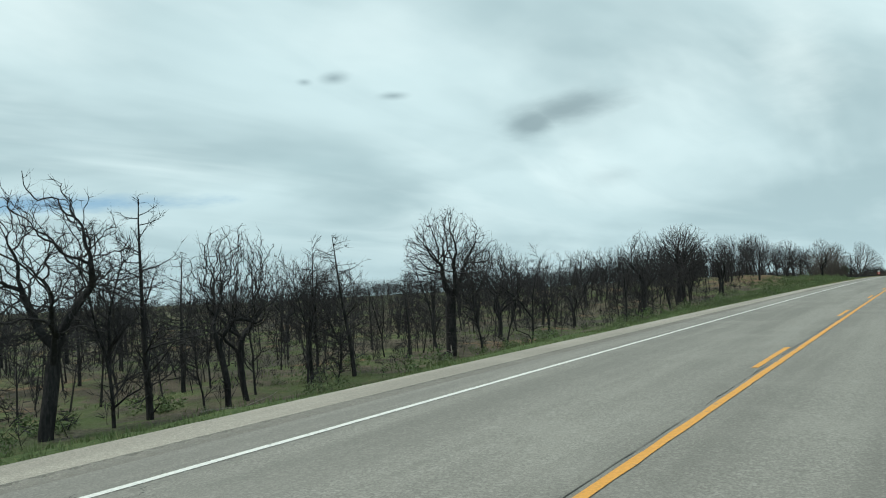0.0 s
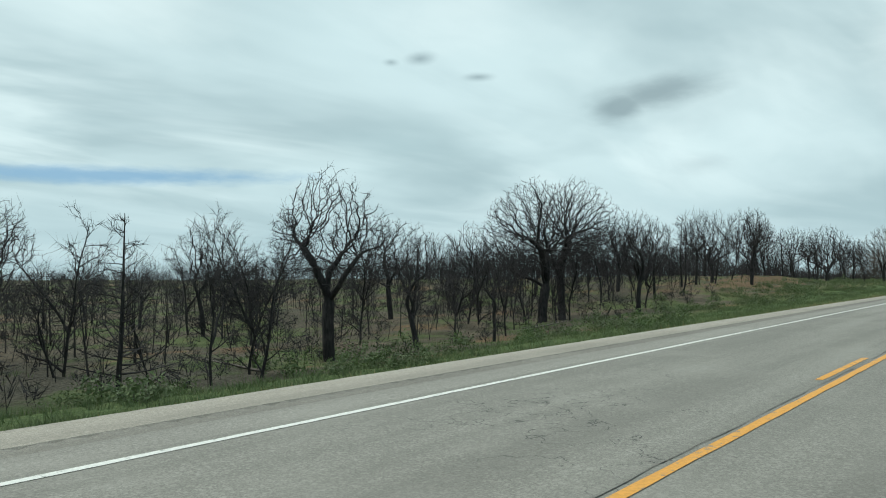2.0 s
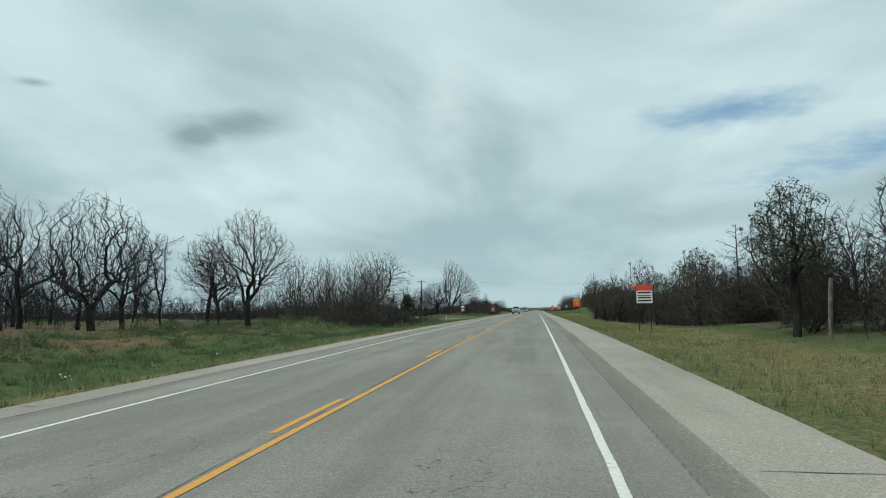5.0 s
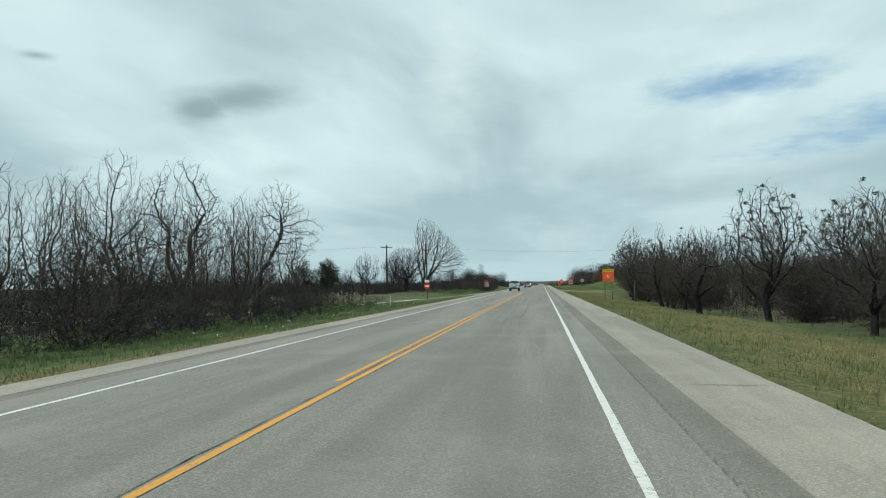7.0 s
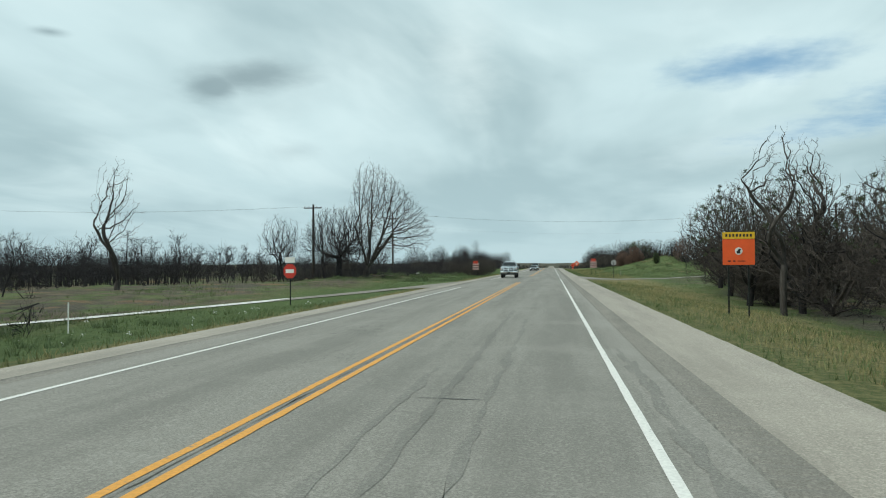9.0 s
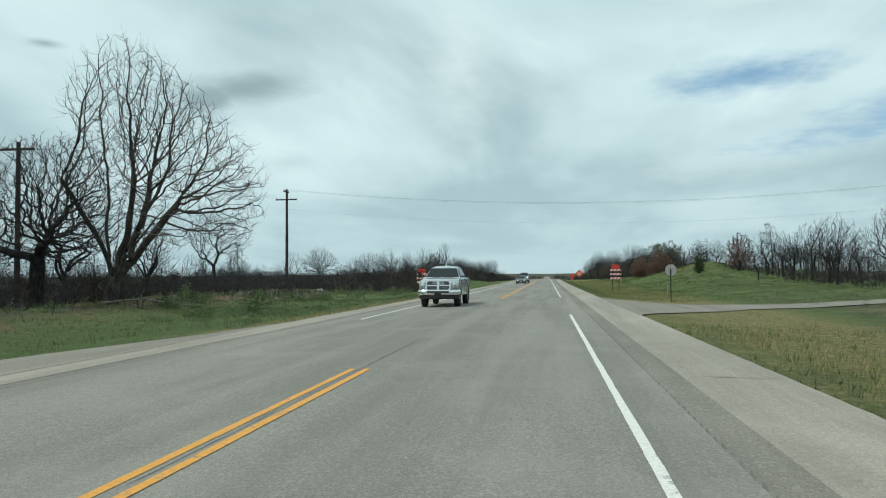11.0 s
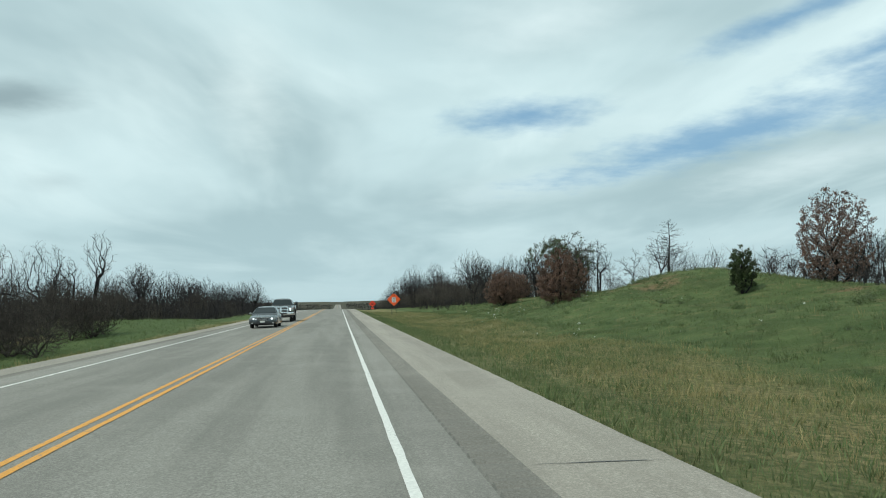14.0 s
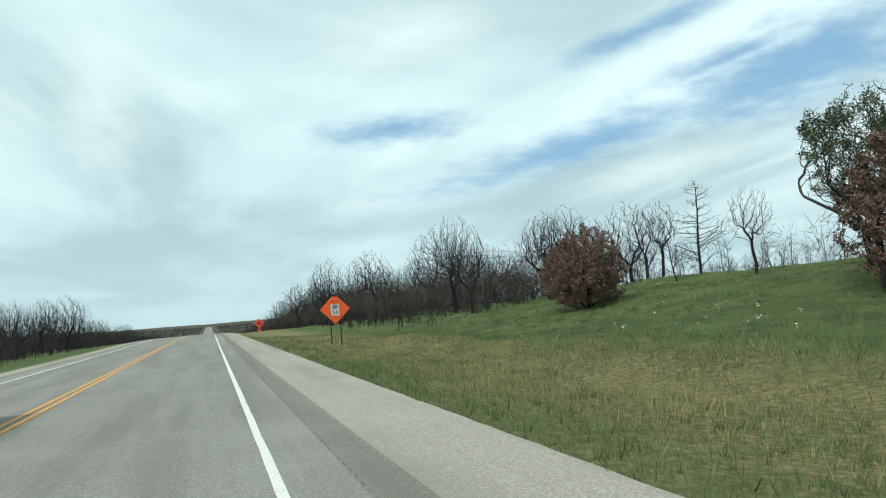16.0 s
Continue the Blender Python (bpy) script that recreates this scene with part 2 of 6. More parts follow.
    c = n.mix(n.ramp(fine, 0.3, 0.75, 0.3, 0.0), c, (0.05, 0.058, 0.028))
    n.put(b.inputs["Base Color"], c)
    bump(n, b, n.math("ADD", fine, n.math("MULTIPLY", n.noise(p, 22.0, 4, 0.7), 0.7)), 0.9, 0.14)
    return m


def asphalt(name, base, lite, cracks=0.0, patch=0.0):
    m, n, b = material(name, 0.86, 0.0, 0.32)
    p = place(n)
    grain = n.noise(p, 55.0, 4, 0.75)
    stone = n.add("ShaderNodeTexVoronoi")
    n.put(stone.inputs["Vector"], p)
    stone.inputs["Scale"].default_value = 42.0
    tone = n.noise(n.mapped(p, (1.0, 0.06, 1)), 1.1, 5, 0.6)
    blot = n.noise(p, 0.5, 5, 0.6)
    c = n.mix(n.ramp(grain, 0.38, 0.62), base, lite)
    c = n.mix(n.ramp(stone.outputs["Color"], 0.5, 0.95, 0.0, 0.42), c, tuple(min(1, 1.55 * a) for a in lite))
    c = n.mix(n.ramp(tone, 0.35, 0.65, 0.0, 0.45), c, tuple(0.70 * a for a in base))
    c = n.mix(n.ramp(blot, 0.45, 0.75, 0.0, 0.28), c, tuple(1.18 * a for a in lite))
    if cracks:
        v = n.add("ShaderNodeTexVoronoi", feature="DISTANCE_TO_EDGE")
        wv = n.add("ShaderNodeVectorMath", operation="ADD")
        nz = n.add("ShaderNodeTexNoise")
        n.put(nz.inputs["Vector"], p)
        nz.inputs["Scale"].default_value, nz.inputs["Detail"].default_value = 1.6, 5
        n.put(wv.inputs[0], n.mapped(p, (0.30, 0.10, 1))), n.put(wv.inputs[1], nz.outputs["Color"])
        n.put(v.inputs["Vector"], wv.outputs[0])
        v.inputs["Scale"].default_value = 0.8
        line = n.math("MULTIPLY", n.ramp(v.outputs["Distance"], 0.001, 0.005, 1.0, 0.0), n.ramp(n.noise(p, 0.12, 3), 0.54, 0.68, 0.0, cracks))
        c = n.mix(line, c, (0.035, 0.035, 0.034))
    n.put(b.inputs["Base Color"], c)
    bump(n, b, n.math("ADD", grain, n.math("MULTIPLY", stone.outputs["Distance"], 0.8)), 0.55, 0.006)
    return m


def line_paint(name, rgb, under):
    """Road paint, worn through to the asphalt in places."""
    m, n, b = material(name, 0.7, 0.0, 0.35)
    p = place(n)
    worn = n.math("ADD", n.noise(p, 9.0, 6, 0.7), n.math("MULTIPLY", n.noise(n.mapped(p, (1, 0.1, 1)), 2.0, 3), 0.35))
    c = n.mix(n.ramp(n.noise(p, 30.0, 3), 0.3, 0.7), tuple(0.82 * a for a in rgb), rgb)
    n.put(b.inputs["Base Color"], n.mix(n.ramp(worn, 0.76, 0.86), c, under))
    bump(n, b, worn, 0.3, 0.004)
    return m


GROUND = ground_material()
LANE = asphalt("lane_asphalt", (0.160, 0.152, 0.131), (0.27, 0.259, 0.226), 0.9)
SHOULDER = asphalt("shoulder_asphalt", (0.235, 0.214, 0.178), (0.375, 0.342, 0.287), 0.7)
INNER = asphalt("inner_shoulder_asphalt", (0.178, 0.169, 0.147), (0.285, 0.271, 0.237))
STREAK = asphalt("tyre_streak_asphalt", (0.136, 0.130, 0.113), (0.235, 0.226, 0.199))
RUMBLE = asphalt("rumble_asphalt", (0.150, 0.140, 0.119), (0.248, 0.232, 0.199))
SIDEROAD = asphalt("side_road_asphalt", (0.172, 0.156, 0.130), (0.262, 0.239, 0.199), 0.4)
TAR = plain("tar_and_oil", (0.05, 0.05, 0.048), 0.55, 0, 0.3, 2.0, local=False)
WHITELINE = line_paint("white_road_paint", (0.72, 0.71, 0.66), (0.24, 0.24, 0.22))
YELLOWLINE = line_paint("yellow_road_paint", (0.68, 0.325, 0.06), (0.22, 0.20, 0.16))
CONCRETE = plain("pale_gravel", (0.58, 0.57, 0.53), 0.9, 0, 0.25, 1.2, local=False)


# ---- ground and road ----
PROFILE = ((-400, -9.0), (-200, -4.6), (-60, -1.77), (0, -0.72), (50, 0.0), (100, 0.5), (150, 0.76), (200, 0.68), (250, 0.45), (300, 0.23), (350, 0.0),
           (400, -0.19), (450, -0.30), (500, -0.42), (560, -1.3), (650, -4.2), (800, -9.0), (1000, -12.5), (1300, -12.5), (1700, -11.0), (2200, -10.0), (4000, -8.0))
PY, PZ = np.array(PROFILE).T
PM = np.gradient(PZ, PY)


def road_z(y):
    """Height of the road's middle along its way: a smooth curve through the profile."""
    y = np.clip(np.asarray(y, float), PY[0], PY[-1])
    i = np.clip(np.searchsorted(PY, y) - 1, 0, len(PY) - 2)
    h = PY[i + 1] - PY[i]
    u = (y - PY[i]) / h
    return (2 * u**3 - 3 * u**2 + 1) * PZ[i] + (u**3 - 2 * u**2 + u) * h * PM[i] + (-2 * u**3 + 3 * u**2) * PZ[i + 1] + (u**3 - u**2) * h * PM[i + 1]


Y_MID, X_LEFT, X_RIGHT = -2.70, -6.38, 0.894      # middle line, left-hand and right-hand edge lines
EDGE_L, EDGE_R = -8.60, 3.55                       # outer edges of the two shoulders


def crown(x):
    return -0.0163 * abs(x - Y_MID)


# heights beside the road, above its middle, by distance along it
LX = (-9.0, -14.0, -20.0, -25.0, -32.0, -60.0, -140.0)
LEFT = ((-60, -.5, -1.3, -2.6, -2.9, -3.0, -3.0, -3.0), (30, -.45, -1.2, -2.2, -2.5, -2.6, -2.4, -2.0), (70, -.4, -1.05, -2.0, -2.3, -2.4, -2.0, -1.5),
        (92, -.35, -.8, -1.5, -1.9, -1.9, -1.5, -1.0), (115, -.3, -.5, -.4, .1, .3, .3, .3), (138, -.28, -.3, .35, .95, 1.15, 1.0, .7),
        (160, -.28, -.32, .15, .35, .5, .6, .6), (182, -.28, -.33, .4, .6, .7, .7, .5), (207, -.3, -.7, -1.2, -1.2, -1.0, -.6, 0), (250, -.3, -.6, -.8, -.9, -1.0, -.8, -.5),
        (285, -.28, -.45, -.3, -.2, -.4, -.6, -.5), (312, -.25, -.35, 0, .1, -.5, -.8, -.8), (352, -.32, -.6, -.2, .1, 0, -.5, -.5),
        (368, -.32, -.7, -.9, -.9, -.8, -.6, -.4), (386, -.32, -.9, -1.3, -1.4, -1.3, -.8, -.4), (406, -.3, .5, .45, .0, -.4, -.3, 0), (420, -.3, .2, .2, -.3, -.5, -.2, 0), (442, -.3, -.6, -.8, -.9, -.6, -.1, 0), (460, -.3, -.6, -.9, -.8, -.5, 0, 0), (560, -.3, -.6, -.6, -.5, -.3, 0, .3), (800, -.3, -.6, -.6, -.4, 0, .5, 1),
        (1400, -.3, -.6, -.6, -.4, 0, 1, 2))
RX = (4.0, 5.5, 8.0, 13.0, 20.0, 26.0, 33.0, 60.0, 140.0)
RIGHT = ((-60, -.3, -.4, -.6, -.8, -.8, -.6, -.5, 0, 0), (140, -.3, -.38, -.45, -.1, .2, .4, .4, .5, 1), (170, -.3, -.35, -.42, -.1, .3, .4, .4, .5, 1),
         (200, -.3, -.4, -.6, -.9, -.8, -.6, -.4, 0, 0), (236, -.3, -.4, -.7, -1.4, -1.5, -1.3, -1.0, -.5, 0), (262, -.3, -.4, -.7, -1.2, -1.2, -1.0, -.8, -.4, 0),
         (295, -.3, -.35, -.4, -.4, 0, .4, .6, .8, 1), (312, -.25, -.28, -.3, -.3, .1, .5, .7, .9, 1), (330, -.3, -.4, -.5, -.3, .0, .2, .2, .5, 1),
         (355, -.3, -.4, -.45, -.35, .1, .3, .2, .4, 1), (380, -.3, -.4, -.45, -.2, .95, 1.7, .6, .5, 1), (400, -.3, -.4, -.4, .1, 1.9, 3.25, 2.4, 1, 1),
         (416, -.3, -.4, -.4, .0, .6, 1.9, 2.3, 1.3, 1), (440, -.3, -.4, -.45, -.15, .7, 1.5, 2.1, 1.6, 1), (480, -.3, -.4, -.5, -.3, .4, .9, 1.1, 1, 1),
         (560, -.3, -.4, -.5, -.4, 0, .3, .5, .6, .8), (800, -.3, -.4, -.6, -.4, 0, .2, .4, .6, 1), (1400, -.3, -.4, -.6, -.4, 0, .4, .8, 1, 2))


def smooth_table(table, xs, x, y):
    t = np.array(table, float)
    ys = t[:, 0]
    yy = np.clip(y, ys[0], ys[-1])
    i = np.clip(np.searchsorted(ys, yy) - 1, 0, len(ys) - 2)
    u = (yy - ys[i]) / (ys[i + 1] - ys[i])
    u = u * u * (3 - 2 * u)
    xs = np.array(xs)
    s = np.sign(xs[-1])
    xx = np.clip(x * s, (xs * s)[0], (xs * s)[-1])
    j = np.clip(np.searchsorted(xs * s, xx) - 1, 0, len(xs) - 2)
    v = (xx - (xs * s)[j]) / ((xs * s)[j + 1] - (xs * s)[j])
    v = 0.5 * v + 0.5 * v * v * (3 - 2 * v)
    a, b = t[:, 1:][i, j] * (1 - v) + t[:, 1:][i, j + 1] * v, t[:, 1:][i + 1, j] * (1 - v) + t[:, 1:][i + 1, j + 1] * v
    return a * (1 - u) + b * u


def ground_z(x, y):
    x, y = np.broadcast_arrays(np.asarray(x, float), np.asarray(y, float))
    rel = np.where(x < Y_MID, smooth_table(LEFT, LX, x, y), smooth_table(RIGHT, RX, x, y))
    off = np.clip(np.maximum(-9.6 - x, x - 4.6) / 6.0, 0, 1)
    lumps = 0.10 * np.sin(x * 0.9 + 1.7 * np.sin(y * 0.31)) * np.sin(y * 0.63 + x * 0.2) + 0.16 * np.sin(x * 0.23 + y * 0.17) * np.sin(y * 0.11 - x * 0.31)
    path = np.interp(x, (-42, -26, -22.5, -20, -16, -13, -11), (215, 241, 249, 255.5, 266.5, 279, 286))
    off = np.where((x > 3) & (np.abs(y - 314) < 15) & (x < 52) | (x < -8) & (x > -44) & (np.abs(y - path) < 9), 0.0, off)
    rel = rel + 0.12 * np.clip(1 - np.maximum(-9 - x, x - 4) / 4, 0, 1)      # turf grown up to the shoulders
    inside = (x > EDGE_L) & (x < EDGE_R)
    rel = np.where(inside, -0.32, rel)
    return road_z(y) + rel + off * lumps


def gz(x, y):
    return float(ground_z(x, y))


def mesh_object(name, verts, faces, mat, parent=None, smooth=False):
    me = bpy.data.meshes.new(name)
    me.from_pydata(verts, [], faces)
    for m in (mat if isinstance(mat, (list, tuple)) else [mat]):
        me.materials.append(m)
    if smooth:
        me.polygons.foreach_set("use_smooth", [True] * len(me.polygons))
    me.update()
    ob = new(name, me)
    ob.parent = parent
    return ob


def grid_object(name, xs, ys, height, mat, smooth=True):
    X, Y = np.meshgrid(xs, ys)
    Z = height(X, Y)
    v = np.stack([X, Y, Z], -1).reshape(-1, 3)
    nx, ny = len(xs), len(ys)
    i = (np.arange(ny - 1)[:, None] * nx + np.arange(nx - 1)[None]).ravel()
    f = np.stack([i, i + 1, i + 1 + nx, i + nx], -1)
    return mesh_object(name, v.tolist(), f.tolist(), mat, None, smooth)


gx = np.concatenate([[-2500, -1500, -900, -500, -300, -200, -140, -110, -90], np.arange(-76, -36, 4), np.arange(-36, -9.5, 1.1), [-9.3, -8.9, -8.5, -6, -2.7, 1, 3.4, 3.8],
                     np.arange(4.4, 36, 1.1), np.arange(36, 80, 4), [90, 110, 140, 200, 300, 500, 900, 1500, 2500]])
gy = np.concatenate([[-400, -250, -150, -100, -70], np.arange(-50, 560, 2.2), np.arange(560, 1000, 12), np.arange(1000, 2000, 60), [2200, 2600, 3200, 4000]])
ground = grid_object("ground", gx, gy, ground_z, GROUND)
tagged(ground, "grassy verges and burnt woodland floor", "ground", kind="structure")

ROAD_YS = np.concatenate([np.arange(-150, 620, 4.0), np.arange(620, 2200, 20.0)])


def strip(name, x0, x1, lift, mat, y0=-150.0, y1=2180.0, n=2, label="", category="", jag=0.0, ragged=(0, -1)):
    """A lengthwise band of the road between two distances from its middle."""
    ys = np.unique(np.concatenate([[y0], ROAD_YS[(ROAD_YS > y0) & (ROAD_YS < y1)], [y1]]))
    if jag:
        ys = np.unique(np.concatenate([ys, np.arange(max(y0, -20), min(y1, 520), 0.45)]))
        ys = ys[np.concatenate([[True], np.diff(ys) > 0.02])]
    rng = np.random.default_rng(int(abs(x0) * 1000) + int(abs(y0)))
    v, f = [], []
    for k, y in enumerate(ys):
        z = float(road_z(y))
        for j in range(n):
            x = x0 + (x1 - x0) * j / (n - 1)
            if jag and (j == 0 and 0 in ragged or j == n - 1 and -1 in ragged):
                x += rng.normal(0, jag)
            v.append((x, y, z + crown(x) + lift))
        if k:
            a = (k - 1) * n
            f += [(a + j, a + j + 1, a + n + j + 1, a + n + j) for j in range(n - 1)]
    ob = mesh_object(name, v, f, mat, None, True)
    return tagged(ob, label, category, kind="structure")


RL0, RL1, RR0, RR1 = -7.68, -7.27, 1.55, 2.02      # rumble strips
JL = (286.6, 300.0)                                # left-hand junction, where the paint stops
JR = (303.1, 324.6)
strip("road", -6.6, 1.08, 0.0, LANE, n=7, label="two-lane grey asphalt highway with fine cracks", category="road")
strip("shoulder_left_inner", RL1, -6.6, 0.0, INNER, label="pale paved left shoulder", category="shoulder")
strip("shoulder_left", EDGE_L, RL0, 0.0, SHOULDER, n=3, label="pale paved left shoulder with ragged edge", category="shoulder", jag=0.008, ragged=(0,))
strip("shoulder_right_inner", 1.08, RR0, 0.0, INNER, label="pale paved right shoulder", category="shoulder")
strip("shoulder_right", RR1, EDGE_R, 0.0, SHOULDER, n=3, label="pale paved right shoulder with ragged edge", category="shoulder", jag=0.008, ragged=(-1,))


def rumble(name, x0, x1):
    """Milled rumble strip: real grooves, a hand deep and a foot apart."""
    v, f = [], []
    rng = np.random.default_rng(int(abs(x0) * 100))
    cols = (0.0, 0.1, 0.9, 1.0)
    ys = np.concatenate([np.arange(-30, 520, 0.152), (700, 1000, 1600, 2180)])
    for k, y in enumerate(ys):
        low = 0.022 * rng.uniform(0.6, 1.2) if k % 2 and y < 520 else 0.0
        for u in cols:
            x = x0 + (x1 - x0) * u
            v.append((x, y, float(road_z(y)) + crown(x) - (low if 0 < u < 1 else 0.0)))
        if k:
            a = 4 * (k - 1)
            f += [(a + j, a + j + 1, a + 5 + j, a + 4 + j) for j in range(3)]
    tagged(mesh_object(name, v, f, RUMBLE), "milled dark rumble strip in the shoulder", "rumble strip", kind="structure")


rumble("rumble_strip_left", RL0, RL1)
rumble("rumble_strip_right", RR0, RR1)
LW = 0.055


def paint(name, x, y0, y1, mat, half=LW):
    strip(name, x - half, x + half, 0.005, mat, y0, y1, label="worn painted road line", category="road marking", jag=0.003)


paint("line_right", X_RIGHT, -150, JR[0], WHITELINE, 0.05)
paint("line_right", X_RIGHT, JR[1], 1900, WHITELINE, 0.05)
paint("line_left", X_LEFT, -150, 276, WHITELINE)
paint("line_left", X_LEFT, JL[1], 1900, WHITELINE)
paint("line_middle", Y_MID, -150, JL[0], YELLOWLINE, 0.05)
paint("line_middle", Y_MID, 320.0, 1900, YELLOWLINE, 0.05)
paint("line_middle_second", Y_MID - 0.23, 186, JL[0], YELLOWLINE, 0.05)
paint("line_middle_second", Y_MID - 0.23, 321.5, 1900, YELLOWLINE, 0.05)
for k in range(-6, 10):
    paint("line_dash", Y_MID - 0.23, DASH0 + 12.192 * k, DASH0 + 12.192 * k + 3.05, YELLOWLINE, 0.05)
# tarred joint down the middle where the paint stops
strip("crack_middle", Y_MID - 0.12, Y_MID - 0.110, 0.004, STREAK, 255, 340, label="dark tarred lengthwise joint", category="road", jag=0.012)
strip("crack_middle", Y_MID - 0.12, Y_MID - 0.108, 0.008, STREAK, -60, 255, label="dark tarred lengthwise joint", category="road", jag=0.01)


def patch(name, x, y, rx, ry, seed, mat=TAR, lift=0.006, label="dark oil stain on the asphalt"):
    rng = np.random.default_rng(seed)
    v, n = [], 26
    ph = rng.uniform(0, 6.3, 4)
    for k in range(n):
        a = 2 * math.pi * k / n
        r = 1 + 0.3 * math.sin(3 * a + ph[0]) + 0.2 * math.sin(5 * a + ph[1]) + 0.14 * math.sin(9 * a + ph[2])
        px, py = x + rx * r * math.cos(a), y + ry * r * math.sin(a)
        v.append((px, py, float(road_z(py)) + crown(px) + lift))
    v.append((x, y, float(road_z(y)) + crown(x) + lift))
    tagged(mesh_object(name, v, [(k, (k + 1) % n, n) for k in range(n)], mat), label, "stain", kind="structure")


patch("oil_stain", -3.25, 221.5, 0.42, 0.42, 5, lift=0.0075)
patch("oil_stain", -2.9, 222.1, 0.2, 0.3, 6, lift=0.009)
for k, (px, py, a, b) in enumerate(((2.33, 220.4, 0.13, 0.05), (2.66, 220.3, 0.12, 0.05), (3.05, 345.0, 0.16, 0.08), (3.3, 345.6, 0.14, 0.07), (2.75, 345.9, 0.13, 0.05))):
    patch("oil_stain", px, py, a, b, 40 + k)
for k in range(22):      # oil run beside the edge line, in blots
    patch("oil_run", 1.22 + 0.03 * math.sin(k * 1.7), 205.5 + 1.55 * k, 0.06 + 0.045 * abs(math.sin(k * 2.1)), 0.95, 300 + k, STREAK, 0.0045 + 0.0006 * (k % 2))
for k, (px, py) in enumerate(((2.9, 333.6), (-0.6, 330), (0.1, 386))):
    patch("road_patch", px, py, 0.16, 0.10 + 0.03 * (k % 2), 20 + k)
rngp = np.random.default_rng(3)
for k in range(60):      # short cross cracks in shoulder and lanes
    py = rngp.uniform(4, 470)
    px, wx = ((2.8, 0.55) if k % 3 == 0 else (-8.1, 0.3) if k % 3 == 1 else (rngp.uniform(-5.2, -0.4), rngp.uniform(0.12, 0.4)))
    patch("cross_crack", px, py, wx, 0.014, 60 + k, label="short dark crack across the asphalt")
for x0, ya, yb in ((-1.30, 200, 250), (-0.75, 206, 246), (-1.72, 203, 236)):      # tyre and tar streaks
    strip("tar_streak", x0, x0 + 0.10, 0.0035, STREAK, ya, yb, label="dark tyre streak on the asphalt", category="road marking", jag=0.03)

# side roads
def side_road(name, pts, mat, lift, label):
    v = [(x, y, (float(road_z(y)) + crown(x) + 0.006 if EDGE_L - 0.2 <= x <= EDGE_R + 0.2 else gz(x, y) + lift)) for x, y in pts]
    half = len(v) // 2
    f = [(k, k + 1, len(v) - 2 - k, len(v) - 1 - k) for k in range(half - 1)]
    return tagged(mesh_object(name, v, f, mat), label, "road", kind="structure")


def fan(near, far):
    return list(near) + list(reversed(far))


xs_r = [3.45, 4.3, 6, 8, 10, 13, 17, 24, 34, 50]
lo = [303.6, 305.4, 307.6, 310.0, 312.2, 313.6, 314.0, 314.3, 314.5, 314.6]
hi = [325.0, 322.6, 320.6, 319.0, 318.2, 317.8, 317.6, 317.5, 317.4, 317.3]
side_road("side_road_right", fan(list(zip(xs_r, lo)), list(zip(xs_r, hi))), SIDEROAD, 0.035, "pale paved side road joining the highway")
xs_l = [-8.45, -9.3, -11, -13, -16, -20, -22.5, -26, -32, -42]
lo = [276.0, 276.6, 276.2, 274.0, 264.2, 254.0, 248.0, 240.0, 229, 214]
hi = [300.5, 294.5, 290.2, 284.0, 268.6, 257.0, 250.5, 242.6, 231.4, 216.4]
side_road("side_road_left", fan(list(zip(xs_l, hi))[:5], list(zip(xs_l, lo))[:5]), SIDEROAD, 0.035, "pale paved mouth of a side road")
side_road("side_road_gravel", fan(list(zip(xs_l, hi))[4:], list(zip(xs_l, lo))[4:]), CONCRETE, 0.045, "pale gravel side road through the grass")


# ---- trees ----
def tubes(branches, sides):
    """One mesh of tapering tubes from (points, radii) lists; sides by radius."""
    V, Fq, base = [], [], 0
    for pts, rad in branches:
        n = len(pts)
        r0 = rad[0]
        k = sides if r0 > 0.09 else (4 if r0 > 0.045 else 3)
        d = np.gradient(pts, axis=0)
        d /= np.linalg.norm(d, axis=1, keepdims=True) + 1e-9
        ref = np.where(np.abs(d[:, 2:3]) > 0.9, np.array([[1.0, 0, 0]]), np.array([[0, 0, 1.0]]))
        u = np.cross(d, ref)
        u /= np.linalg.norm(u, axis=1, keepdims=True) + 1e-9
        w = np.cross(d, u)
        a = np.arange(k) * 2 * math.pi / k
        if k == 3:      # thin twigs end in a point
            rad = rad.copy()
            rad[-1] = 0.0
        ring = pts[:, None] + rad[:, None, None] * (np.cos(a)[None, :, None] * u[:, None] + np.sin(a)[None, :, None] * w[:, None])
        if k == 3:
            V.append(np.concatenate([ring[:-1].reshape(-1, 3), pts[-1:]]))
            for i in range(n - 2):
                o = base + i * 3
                Fq += [(o + j, o + (j + 1) % 3, o + 3 + (j + 1) % 3, o + 3 + j) for j in range(3)]
            o, e = base + (n - 2) * 3, base + (n - 1) * 3
            Fq += [(o + j, o + (j + 1) % 3, e) for j in range(3)]
            base += (n - 1) * 3 + 1
            continue
        V.append(ring.reshape(-1, 3))
        for i in range(n - 1):
            o = base + i * k
            Fq += [(o + j, o + (j + 1) % k, o + k + (j + 1) % k, o + k + j) for j in range(k)]
        base += n * k
    return np.concatenate(V).tolist() if V else [], Fq


def turned(d, angle, rng):
    """d swung by an angle towards a random side."""
    side = np.cross(d, rng.normal(size=3))
    side /= np.linalg.norm(side) + 1e-9
    return d * math.cos(angle) + side * math.sin(angle)


